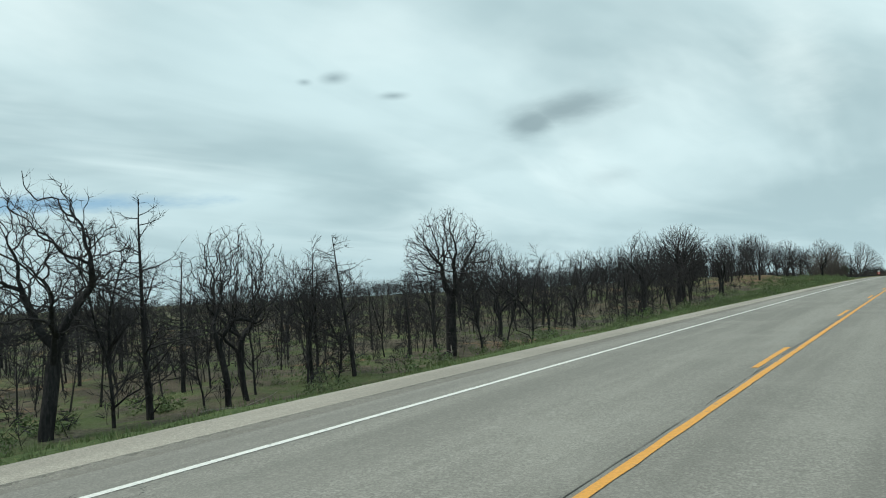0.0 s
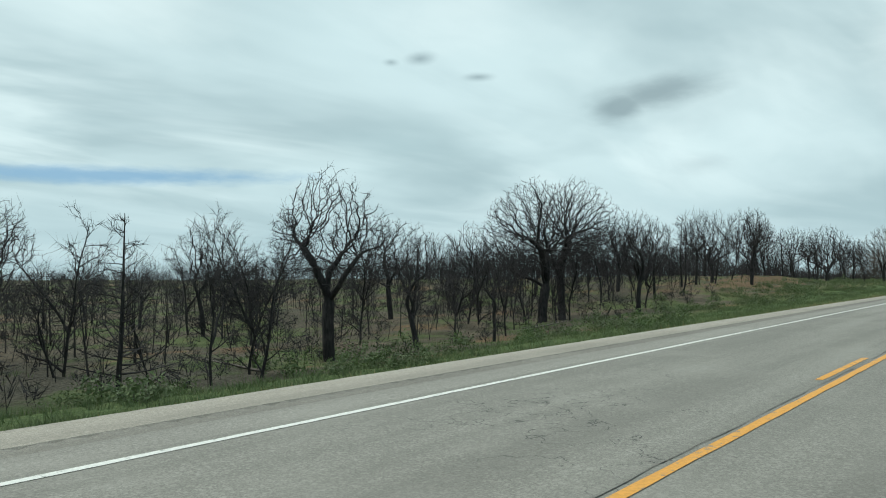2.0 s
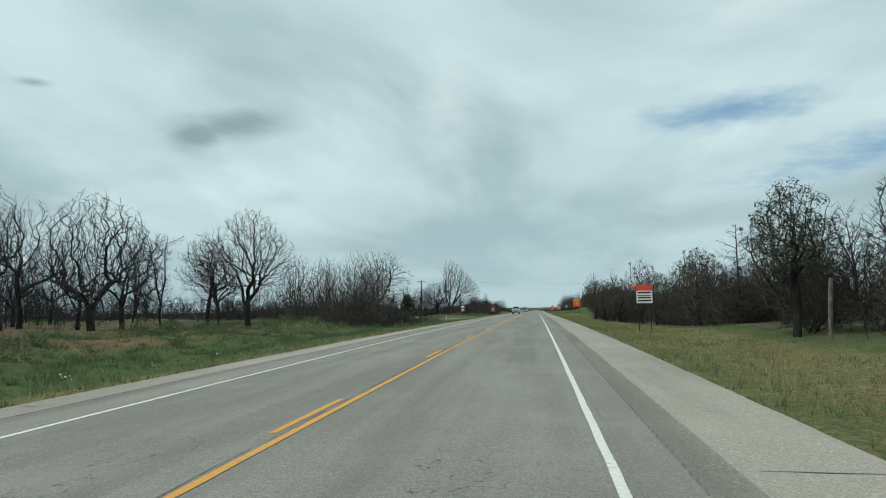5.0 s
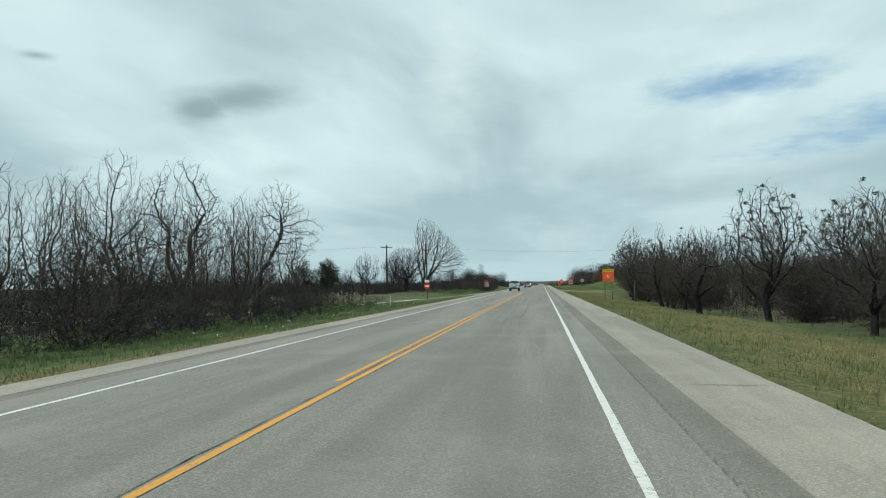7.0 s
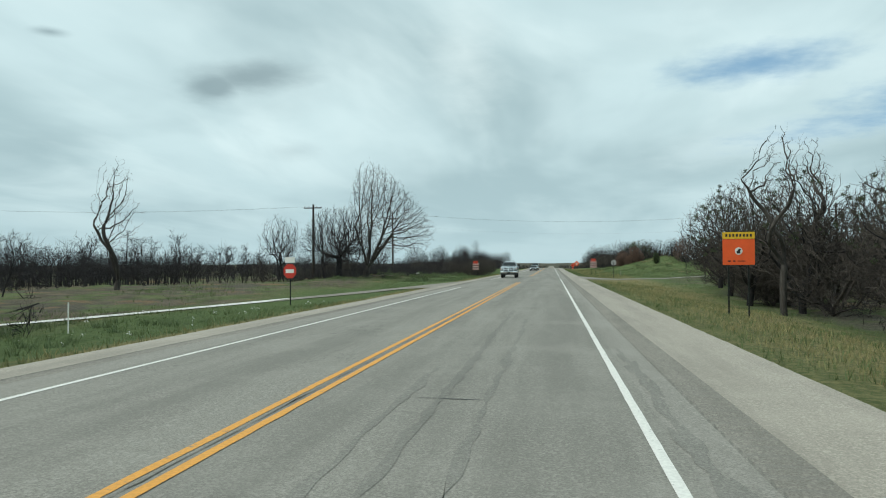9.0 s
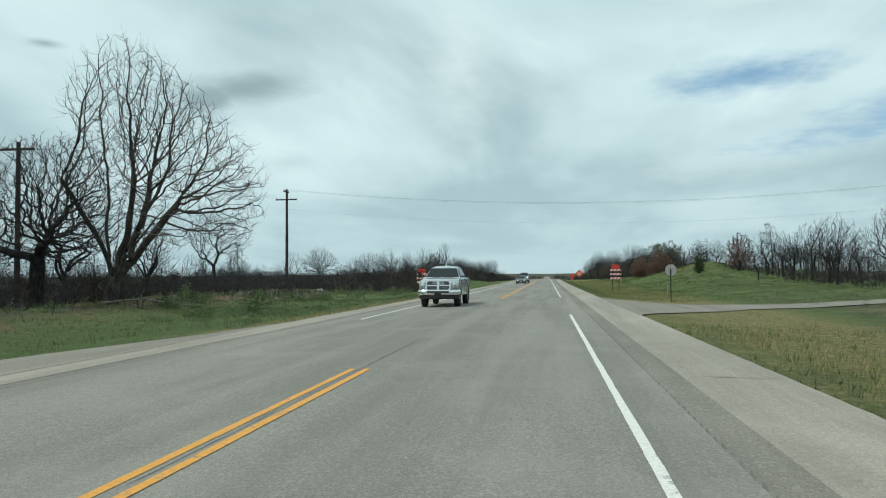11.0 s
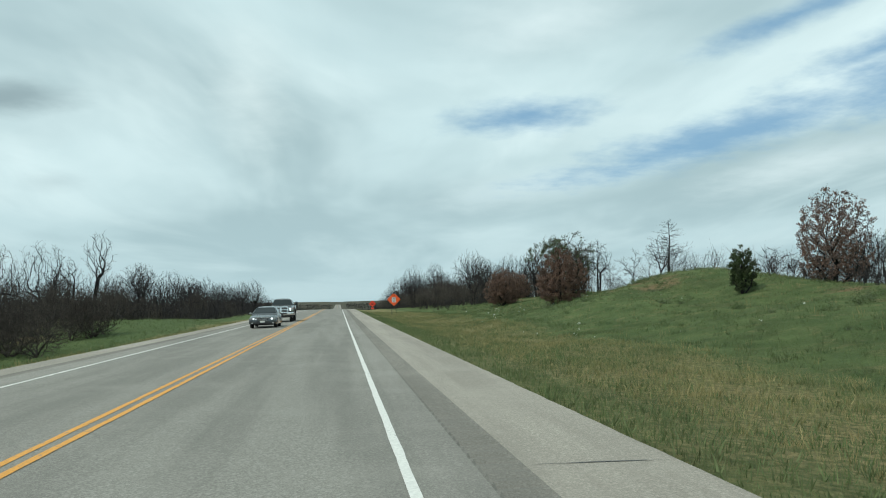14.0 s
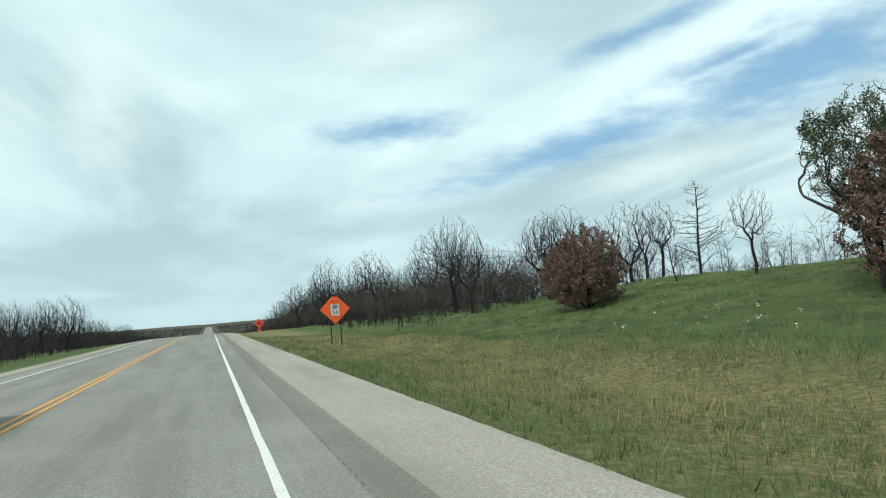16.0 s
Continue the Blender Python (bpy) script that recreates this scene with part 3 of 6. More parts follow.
def limb(rng, start, d, length, r0, r1, seg, wander, lift):
    pts, rad = [np.array(start, float)], [r0]
    d = np.array(d, float)
    for i in range(seg):
        d = d + rng.normal(0, wander, 3) + np.array((0, 0, lift))
        d /= np.linalg.norm(d)
        pts.append(pts[-1] + d * length / seg)
        rad.append(r0 + (r1 - r0) * (i + 1) / seg)
    return np.array(pts), np.array(rad)


def branch_out(rng, parent, spec, level, out):
    """Children of a limb, by the rows of spec: count, length, spread, wander, lift, first place, segments."""
    if level >= len(spec):
        return
    cnt, ln, spread, wander, lift, first, seg = spec[level]
    pts, rad = parent
    L = np.linalg.norm(np.diff(pts, axis=0), axis=1).sum()
    n = max(1, int(round(cnt * rng.uniform(0.75, 1.25))))
    for k in range(n):
        t = first + (1 - first) * (k + rng.uniform(0.2, 1.0)) / n
        s = min(t, 0.999) * (len(pts) - 1)
        i = int(s)
        p = pts[i] + (pts[i + 1] - pts[i]) * (s - i)
        r = (rad[i] + (rad[i + 1] - rad[i]) * (s - i))
        d = pts[i + 1] - pts[i]
        d = d / (np.linalg.norm(d) + 1e-9)
        d = turned(d, spread * rng.uniform(0.65, 1.3), rng)
        l = ln * rng.uniform(0.6, 1.2) * (1.12 - 0.45 * t if first < 0.9 else 1)
        rr = max(0.0075, min(r * 0.72, 0.022 * l ** 1.1 + 0.005))
        c = limb(rng, p, d, l, rr, max(rr * 0.4, 0.006), seg, wander, lift)
        out.append(c)
        branch_out(rng, c, spec, level + 1, out)


def sprays(rng, branches, per, length, width, spread=0.75, lift=0.12):
    """The finest twigs, as slender three-cornered spikes set all along the thin branches."""
    P, D = [], []
    for pts, rad in branches:
        n = max(1, int(per * rng.uniform(0.7, 1.3)))
        t = rng.uniform(0.1, 1.0, n) * (len(pts) - 1)
        i = np.minimum(t.astype(int), len(pts) - 2)
        seg = pts[i + 1] - pts[i]
        P.append(pts[i] + seg * (t - i)[:, None])
        D.append(seg / (np.linalg.norm(seg, axis=1, keepdims=True) + 1e-9))
    P, D = np.concatenate(P), np.concatenate(D)
    n = len(P)
    D = D + spread * rng.normal(0, 0.75, (n, 3)) + np.array((0, 0, lift))
    D /= np.linalg.norm(D, axis=1, keepdims=True)
    W = np.cross(D, rng.normal(size=(n, 3)))
    W /= np.linalg.norm(W, axis=1, keepdims=True) + 1e-9
    L = length * rng.uniform(0.45, 1.3, (n, 1))
    v = np.stack([P - W * width, P + W * width, P + D * L], 1).reshape(-1, 3)
    return v


def grown(seed, height=8.5, width=7.0, fork=0.3, stems=3, low=0.34, trunk=0.2, lean=(0.0, 0.0), off=(0.0, 0.0), shape=0.75, points=1000, step=0.21, kill=0.28, up=0.06, crook=0.48,
          reach=0.3, fan=0.6, twig=0.42, fine=2.0, limit=9, deep=None, sight=0.2, skew=0.0, lift=0.12, thin=0.0078):
    """A leafless tree that grows branch by branch towards points strewn in its crown. fork: where the trunk parts, low: the crown's
    lower edge, both as shares of the height; shape: below 1 a dome, above 1 a spire; reach: length of the first limbs."""
    rng = np.random.default_rng(seed)
    deep = deep or width
    # points strewn in the crown, thicker towards its outside
    P = []
    points = int(points * 1.7)
    while len(P) < points:
        q = rng.uniform(-1, 1, 3)
        w = (q[2] + 1) / 2
        rad = (1 - abs(w - 0.36) ** 2 / (0.42 if w > 0.36 else 0.2)) if shape < 1 else (1.02 - w) ** 0.8 * (1 if w > 0.12 else w / 0.12)
        rad = max(rad, 0.0) ** shape if shape < 1 else max(rad, 0.0)
        r = math.hypot(q[0], q[1])
        ang = math.atan2(q[1], q[0])
        rad *= 0.86 + 0.12 * math.sin(2 * ang + seed) * math.sin(5 * w + seed) + 0.10 * math.sin(5 * ang + 2.3 * seed + 6 * w)
        if r < rad and rng.random() < 0.55 + 0.45 * (max(r / (rad + 1e-6), w)) ** 2:
            P.append((off[0] + skew * (0.4 - w) + q[0] * width / 2 * (1 + 0.12 * math.sin(3 * q[1] + seed)), off[1] + q[1] * deep / 2, height * (low + (1 - low) * w)))
    P = np.array(P)
    nodes, parent = [], []

    def chain(pts, at):
        for k, p in enumerate(pts):
            nodes.append(p), parent.append(at if k == 0 else len(nodes) - 2)
        return len(nodes) - 1

    d0 = np.array((lean[0], lean[1], 1.0))
    th = height * fork
    tr = limb(rng, (0, 0, -0.4), d0 / np.linalg.norm(d0), th + 0.4, 1, 1, max(3, int((th + 0.4) / step)), 0.05, 0.02)[0]
    top = chain(tr, -1)
    for k in range(stems):
        a = 2 * math.pi * (k + rng.uniform(-0.25, 0.25)) / stems + seed
        o = fan * rng.uniform(0.6, 1.25) if stems > 1 else 0.1
        d = np.array((math.cos(a) * o * width / height * 1.3 + off[0] / height, math.sin(a) * o * deep / height * 1.3 + off[1] / height, 1.0))
        ln = height * reach * rng.uniform(0.7, 1.1)
        first = max(1, top - int(rng.integers(0, 4)))
        chain(limb(rng, nodes[first], d / np.linalg.norm(d), ln, 1, 1, max(3, int(ln / step)), crook * 0.4, 0.02)[0][1:], first)
    N = np.array(nodes)
    near, dist = np.zeros(len(P), int), np.full(len(P), 1e9)

    def update(i0, M):
        nonlocal near, dist
        D = np.linalg.norm(P[:, None] - M[None], axis=2)
        j = D.argmin(1)
        m = D[np.arange(len(P)), j]
        better = m < dist
        near, dist = np.where(better, j + i0, near), np.where(better, m, dist)

    lo = max(2, int(len(tr) * 0.6))
    update(lo, N[lo:])
    kids = np.zeros(200000, int)
    for _ in range(110):
        live = dist > kill
        P, near, dist = P[live], near[live], dist[live]
        if not len(P):
            break
        act = dist < max(height * sight, dist.min() + 0.3)
        ids, inv = np.unique(near[act], return_inverse=True)
        D = (P[act] - N[near[act]]) / dist[act][:, None]
        s = np.zeros((len(ids), 3))
        np.add.at(s, inv, D)
        s /= np.linalg.norm(s, axis=1, keepdims=True) + 1e-9
        s += rng.normal(0, crook, s.shape)
        s[:, 2] += up
        s /= np.linalg.norm(s, axis=1, keepdims=True)
        ok = kids[ids] < 3
        ids, s = ids[ok], s[ok]
        if not len(ids):
            break
        kids[ids] += 1
        M = N[ids] + s * step
        parent += ids.tolist()
        update(len(N), M)
        N = np.concatenate([N, M])
        if len(N) > 6000:
            break
    n = len(N)
    par = np.array(parent)
    # thickness from the tips down
    area = np.zeros(n)
    for i in range(n - 1, -1, -1):
        if area[i] == 0:
            area[i] = 1.0
        if par[i] >= 0:
            area[par[i]] += area[i]
    ends = area.copy()
    rad = 0.0098 * ends ** 0.505
    base = rad[0]
    rad = rad * (1 + (trunk / base - 1) * np.clip((rad - 0.012) / (base - 0.012), 0, 1) ** 0.6)
    children = [[] for _ in range(n)]
    for i in range(1, n):
        children[par[i]].append(i)
    wood, crown_b, todo = [], [], [(-1, 0)]
    while todo:
        p, i = todo.pop()
        line = [p] if p >= 0 else []
        while True:
            line.append(i)
            c = children[i]
            if not c:
                break
            c = sorted(c, key=lambda q: -ends[q])
            todo += [(i, q) for q in c[1:]]
            i = c[0]
        r = rad[line].copy()
        if p >= 0:
            r[0] = min(r[0] * 0.8, r[1] * 1.15)
        if len(line) > 3:      # rounds the corners of the growth
            pts = N[line].copy()
            pts[1:-1] = 0.7 * pts[1:-1] + 0.15 * (pts[:-2] + pts[2:])
        else:
            pts = N[line]
        (wood if r[0] > 0.036 else crown_b).append((pts, r))
    wood.sort(key=lambda b: -b[1][0])
    crown_b += wood[limit:]
    wood = wood[:limit]
    wood[0][1][0] *= 1.3
    bits = [(b[0][k:k + 2], b[1][k:k + 2]) for b in crown_b for k in range(len(b[0]) - 1) if b[1][k] < 0.03]
    keep = rng.random(len(bits)) < fine / 2
    return wood, crown_b, sprays(rng, [b for b, k in zip(bits, keep) if k], 2, twig, thin, 0.6, lift)


def oak(seed, height=8.5, dense=1.0, lean=0.0, stems=4, spread=0.75, tw=0.2, base=0.03):
    """A gnarled oak: short trunk, crooked limbs, rounded crown of twigs."""
    rng = np.random.default_rng(seed)
    th = height * rng.uniform(0.30, 0.38)
    d0 = np.array((lean, rng.normal(0, 0.05), 1.0))
    tr = limb(rng, (0, 0, -0.4), d0 / np.linalg.norm(d0), th + 0.4, height * base * 1.1, height * base * 0.78, 6, 0.06, 0.03)
    tr[1][0] *= 1.25
    trunkb, crownb = [tr], []
    limbs = []
    for k in range(stems):
        a = 2 * math.pi * (k + rng.uniform(-0.25, 0.25)) / stems
        out = spread * rng.uniform(0.55, 1.25)
        d = np.array((math.cos(a) * out, math.sin(a) * out, 1.0))
        d /= np.linalg.norm(d)
        s = tr[0][-1] - (tr[0][-1] - tr[0][-2]) * rng.uniform(0, 0.9)
        l = limb(rng, s, d, height * rng.uniform(0.48, 0.62), height * base * 0.46, height * 0.006, 9, tw, 0.03)
        limbs.append(l)
    trunkb += limbs
    spec = [(7 * dense, height * 0.30, 0.95, 0.22, 0.035, 0.10, 5), (5.5 * dense, height * 0.16, 0.8, 0.22, 0.02, 0.12, 3), (3 * dense, height * 0.08, 0.75, 0.2, 0.02, 0.1, 2)]
    for l in limbs:
        branch_out(rng, l, spec, 0, crownb)
    branch_out(rng, tr, [(2, height * 0.2, 1.2, 0.2, 0.0, 0.6, 4), (4, height * 0.08, 0.8, 0.2, 0.0, 0.2, 2)], 0, crownb)
    parts = rounded_crown((trunkb, crownb), height, 0.36 + 0.16 * spread)
    return (*parts, sprays(rng, [c for c in crownb if c[1][0] < 0.045], 5, height * 0.07, 0.0105))


def slim(seed, height=7.0, dense=1.0):
    """A slender burnt tree with upswept branches."""
    rng = np.random.default_rng(seed)
    d0 = np.array((rng.normal(0, 0.1), rng.normal(0, 0.1), 1.0))
    tr = limb(rng, (0, 0, -0.4), d0 / np.linalg.norm(d0), height * 0.92, height * 0.0115, height * 0.003, 9, 0.10, 0.05)
    trunkb, crownb = [tr], []
    if rng.random() < 0.55:
        p = tr[0][3]
        l = limb(rng, p, turned(np.array((0, 0, 1.0)), 0.4, rng), height * 0.6, height * 0.011, height * 0.003, 7, 0.1, 0.06)
        trunkb.append(l)
    spec = [(14 * dense, height * 0.22, 0.85, 0.18, 0.05, 0.08, 3), (4.5 * dense, height * 0.115, 0.65, 0.18, 0.05, 0.15, 2)]
    for l in trunkb:
        branch_out(rng, l, spec, 0, crownb)
    return trunkb, crownb, sprays(rng, crownb, 7, height * 0.07, 0.009)


def conifer(seed, height=7.0, dense=1.0):
    """A dead cedar: straight stem, bare level side branches shorter towards the top."""
    rng = np.random.default_rng(seed)
    tr = limb(rng, (0, 0, -0.4), np.array((rng.normal(0, 0.03), rng.normal(0, 0.03), 1.0)), height + 0.4, height * 0.018, height * 0.002, 10, 0.025, 0.03)
    crownb = []
    n = int(26 * dense)
    for k in range(n):
        t = 0.16 + 0.82 * (k + rng.random()) / n
        s = t * (len(tr[0]) - 1)
        i = int(min(s, len(tr[0]) - 2))
        p = tr[0][i] + (tr[0][i + 1] - tr[0][i]) * (s - i)
        a = rng.uniform(0, 6.283)
        l = height * 0.44 * (1.02 - t) ** 0.75 * rng.uniform(0.6, 1.2) + 0.15
        d = np.array((math.cos(a), math.sin(a), rng.uniform(-0.05, 0.45)))
        b = limb(rng, p, d / np.linalg.norm(d), l, 0.010 + 0.011 * l, 0.005, 5, 0.09, 0.05)
        crownb.append(b)
        branch_out(rng, b, [(5, l * 0.42, 0.7, 0.15, 0.04, 0.2, 1)], 0, crownb)
    return [tr], crownb, sprays(rng, crownb, 3, height * 0.045, 0.009)


def leaf_cloud(centres, radius, count, size, seed, flat=0.5, droop=0.0):
    """Small leaf faces strewn round a list of centres: three-cornered, each its own island."""
    rng = np.random.default_rng(seed)
    c = np.asarray(centres, float)
    idx = rng.integers(0, len(c), count)
    r = np.asarray(radius, float)
    r = r[idx] if r.ndim else np.full(count, float(r))
    off = rng.normal(size=(count, 3))
    off *= (rng.random((count, 1)) ** 0.45) * r[:, None] / (np.linalg.norm(off, axis=1, keepdims=True) + 1e-9)
    off[:, 2] *= 0.85
    p = c[idx] + off
    a = rng.normal(size=(count, 3))
    a[:, 2] = a[:, 2] * flat - droop
    a /= np.linalg.norm(a, axis=1, keepdims=True)
    b = np.cross(a, rng.normal(size=(count, 3)))
    b /= np.linalg.norm(b, axis=1, keepdims=True)
    s = size * rng.uniform(0.6, 1.4, (count, 1))
    v = np.stack([p - b * s * 0.32, p + b * s * 0.32, p + a * s], 1).reshape(-1, 3)
    return v.tolist(), [(3 * k, 3 * k + 1, 3 * k + 2) for k in range(count)]


def tree_thing(name, parts, label, category, group="", bark_m=BURNT, twig_m=CHAR, foliage=()):
    """A tree as one thing: trunk with its limbs, crown of branches, and any foliage."""
    root = new(name)
    root.empty_display_size = 0.3
    tagged(root, label, category, group)
    if len(parts[0]) > 12:
        v, f = tubes(parts[0], 5)
        tagged(mesh_object("stem_clump", v, f, bark_m, root, True), kind="stuff")
    else:
        for k, b in enumerate(parts[0]):
            v, f = tubes([b], 7)
            mesh_object("limb" if k else "trunk", v, f, bark_m, root, True)
    v, f = tubes(parts[1], 4)
    if len(parts) > 2:
        n, k = len(v), len(parts[2]) // 3
        v = v + parts[2].tolist()
        f = f + [(n + 3 * i, n + 3 * i + 1, n + 3 * i + 2) for i in range(k)]
    tagged(mesh_object("crown", v, f, twig_m, root, False), kind="stuff")
    for part_name, (v, f), m in foliage:
        mesh_object(part_name, v, f, m, root)
    return root


def stand(root, x, y, turn=0.0, size=1.0, sink=0.0):
    root.matrix_basis = pose(x, y, gz(x, y) - sink, 0, 0, turn) @ Matrix.Scale(size, 4)
    return root


def plant(root, x, y, turn=0.0, size=1.0):
    """Another tree of the same growth elsewhere."""
    c = copy_thing(root, pose(x, y, gz(x, y), 0, 0, turn))
    c.scale = (size, size, size)
    return c


def rounded_crown(parts, height, wide, mid=0.6, tall=0.42):
    """Draws in the branches that stray out of a rounded crown."""
    c, r = np.array((0, 0, height * mid)), np.array((height * wide, height * wide, height * tall))
    for group in parts:
        for b in group:
            q = (b[0] - c) / r
            rho = np.linalg.norm(q, axis=1)
            new_rho = np.where(rho > 0.8, 0.8 + 0.24 * np.tanh((rho - 0.8) / 0.24), rho)
            up = b[0][:, 2] > height * 0.3
            q *= np.where(up, new_rho / (rho + 1e-9), 1.0)[:, None]
            b[0][:] = c + q * r
    return parts


def tips(parts, every=1, low=0.0):
    return [b[0][-1] for b in parts[1][::every] if b[0][-1][2] > low]


OAKL = "fire-blackened leafless oak with crooked limbs"
oaks = []
for k in range(9):
    p = grown(100 + k, 8.6, (6.4, 5.0, 7.4, 5.6, 7.0, 4.6, 6.6, 5.4, 6.0)[k], fork=(0.30, 0.36, 0.22, 0.32, 0.25, 0.38, 0.28, 0.34, 0.2)[k], stems=(3, 3, 4, 2, 4, 3, 4, 2, 5)[k],
              low=(0.34, 0.42, 0.3, 0.36, 0.32, 0.42, 0.34, 0.38, 0.3)[k], trunk=(0.17, 0.15, 0.2, 0.16, 0.19, 0.14, 0.18, 0.15, 0.17)[k], points=600, kill=0.34, fine=1.1, reach=0.3, crook=(0.45, 0.6, 0.42, 0.55, 0.48, 0.6, 0.45, 0.5, 0.45)[k])
    oaks.append(tree_thing("oak_tree", p, OAKL, "tree", "burnt roadside oaks"))
slims = []
for k in range(8):
    slims.append(tree_thing("slender_tree", slim(200 + k, 6.6, 0.9 if k % 2 else 1.1), "slender fire-blackened bare tree", "tree", "burnt slender trees"))
dead_cedars = [tree_thing("dead_cedar", conifer(300 + k, 6.5, 1.0 + 0.3 * k), "dead bare cedar with level branches", "tree", "dead cedars") for k in range(4)]
bushes = [tree_thing("bush", grown(400 + k, 4.3, (4.4, 5.2, 4.8)[k], fork=0.03, stems=9, low=0.04, trunk=0.07, shape=0.55, points=800, kill=0.24, step=0.18, up=0.12, crook=0.5, reach=0.4, fan=0.9, twig=0.40, fine=2, limit=1, thin=0.014), "dense dark leafless thicket bush", "bush", "bare thicket bushes", BRUSH, BRUSH) for k in range(3)]
big_woods = [tree_thing("cottonwood_tree", grown(500 + k, 10.5, (6.0, 7.0, 5.2, 6.4, 5.6)[k], fork=(0.12, 0.2, 0.1, 0.16, 0.14)[k], stems=3 + k % 3, low=0.18, trunk=0.14, points=900, kill=0.34, step=0.28, up=0.28, crook=0.28, reach=0.40, fan=0.55, twig=0.65, fine=2.4, sight=0.35, lift=0.3, thin=0.0065), "tall grey-brown leafless cottonwood", "tree", "cottonwoods by the gully", GREYBARK, GREYTWIG) for k in range(5)]

# -- the burnt wood left of the road: the trees that stand out one by one --
first = set()


def grow_at(kinds, i, x, y, turn=0.0, size=1.0):
    """Plant one of the kinds; the model itself takes the first place."""
    root = kinds[i % len(kinds)]
    if root.name not in first:
        first.add(root.name)
        return stand(root, x, y, turn, size)
    return plant(root, x, y, turn, size)


def own_tree(parts, x, y, turn=0.0, label=OAKL, **kw):
    return stand(tree_thing("oak_tree", parts, label, "tree", "burnt roadside oaks", **kw), x, y, turn)


own_tree(grown(11, 8.2, 7.5, fork=0.34, stems=3, low=0.3, trunk=0.22, lean=(0.2, 0.15), points=900, crook=0.45, reach=0.34), -22.5, 11.0, 70)
own_tree(grown(12, 8.8, 6.6, fork=0.40, stems=4, low=0.42, trunk=0.31, points=2000, crook=0.4, kill=0.27, reach=0.26), -23.4, 34.1, 20, "large upright fire-blackened oak with a rounded crown")
own_tree(grown(13, 8.6, 6.2, fork=0.36, stems=3, low=0.36, trunk=0.27, points=1600, kill=0.27, shape=0.9, reach=0.37, fan=0.5), -24.4, 70.5, 140)
own_tree(grown(14, 9.9, 8.6, fork=0.30, stems=4, low=0.36, trunk=0.33, off=(0.0, -0.8), points=2100, crook=0.42, kill=0.27, reach=0.26, fan=0.75), -26.9, 91.2, 0, "wide fire-blackened oak with a domed crown")
own_tree(grown(15, 10.4, 8.0, fork=0.33, stems=3, low=0.40, trunk=0.28, off=(0.0, 1.5), points=2000, crook=0.42, kill=0.27, reach=0.28, fan=0.7), -27.0, 94.0, 0, "wide fire-blackened oak with a domed crown")
own_tree(grown(16, 8.6, 7.6, fork=0.24, stems=4, low=0.30, trunk=0.22, points=1500, kill=0.27, reach=0.25), -19.6, 173.0, 0, "round-crowned leafless oak beside a thicket", twig_m=GREYTWIG)
own_tree(grown(17, 8.6, 7.4, fork=0.22, stems=5, low=0.45, trunk=0.22, points=1200, kill=0.27, reach=0.31, fan=0.7), -37.7, 60.0, 0, "many-stemmed burnt oak with a flat-domed crown")
own_tree(grown(18, 7.6, 3.8, fork=0.30, stems=3, low=0.40, trunk=0.16, points=700, reach=0.31), -23.1, 98.1, 60, "small fire-blackened oak among burnt saplings")
own_tree(grown(19, 7.9, 5.6, fork=0.22, stems=4, low=0.34, trunk=0.17, points=1000, reach=0.34, fan=0.5), -23.3, 123.8, 10, "several-stemmed burnt oak on the bank")
own_tree(grown(51, 8.4, 8.0, fork=0.2, stems=3, low=0.28, trunk=0.24, points=1100, crook=0.55, reach=0.34, fan=0.7), -25.2, 163.7, 0, "crooked two-stemmed burnt oak on the bank")
own_tree(grown(52, 7.4, 5.0, fork=0.25, stems=3, low=0.3, trunk=0.16, points=800, crook=0.55), -24.4, 176.5, 0, "crooked burnt oak on the bank")
own_tree(grown(20, 8.0, 5.2, fork=0.35, stems=3, low=0.4, trunk=0.2, points=800, reach=0.31), -38.0, 88.0, 30)
HEROES = ((oaks, 1, -22, 17.3, 30, .8), (oaks, 3, -22.5, 18.6, 200, .72), (slims, 0, -22, 12.9, 0, 1.0), (dead_cedars, 0, -22.5, 14.5, 0, 1.15), (slims, 3, -22, 21.4, 90, .95),
          (oaks, 5, -23, 22.6, 10, .62), (dead_cedars, 1, -22.5, 24.8, 0, 1.0), (slims, 5, -23, 39.5, 0, .95), (oaks, 2, -27, 46, 0, .85), (oaks, 0, -25, 50, 80, .6),
          (oaks, 4, -26, 57, 80, .78), (dead_cedars, 2, -22.6, 60.5, 0, .9), (slims, 1, -22.3, 63.5, 30, .8), (slims, 6, -22, 65.2, 70, .9), (oaks, 6, -23, 74.5, 0, .72),
          (oaks, 1, -22.5, 79.8, 110, .6), (slims, 7, -24, 83, 0, .9), (oaks, 3, -24, 99.5, 20, .78), (slims, 2, -24, 101, 0, 1.0), (oaks, 5, -25, 105, 0, .82),
          (slims, 4, -25, 110.5, 0, 1.05), (dead_cedars, 3, -26, 113, 0, .95), (oaks, 5, -27, 119, 60, .92), (slims, 6, -26, 121, 0, 1.15), (oaks, 2, -28, 126, 0, .95),
          (slims, 3, -27, 129, 0, 1.15), (slims, 5, -26, 133, 40, 1.05), (oaks, 6, -27, 137.5, 10, .85), (oaks, 1, -26, 149.5, 0, .85),
          (oaks, 5, -26, 157, 220, .9), (slims, 0, -22.5, 174.5, 0, .95), (slims, 7, -25, 171, 0, 1.1), (oaks, 2, -27, 184, 0, .8))
for kinds, i, x, y, turn, size in HEROES:
    grow_at(kinds, i, x, y, turn, size)

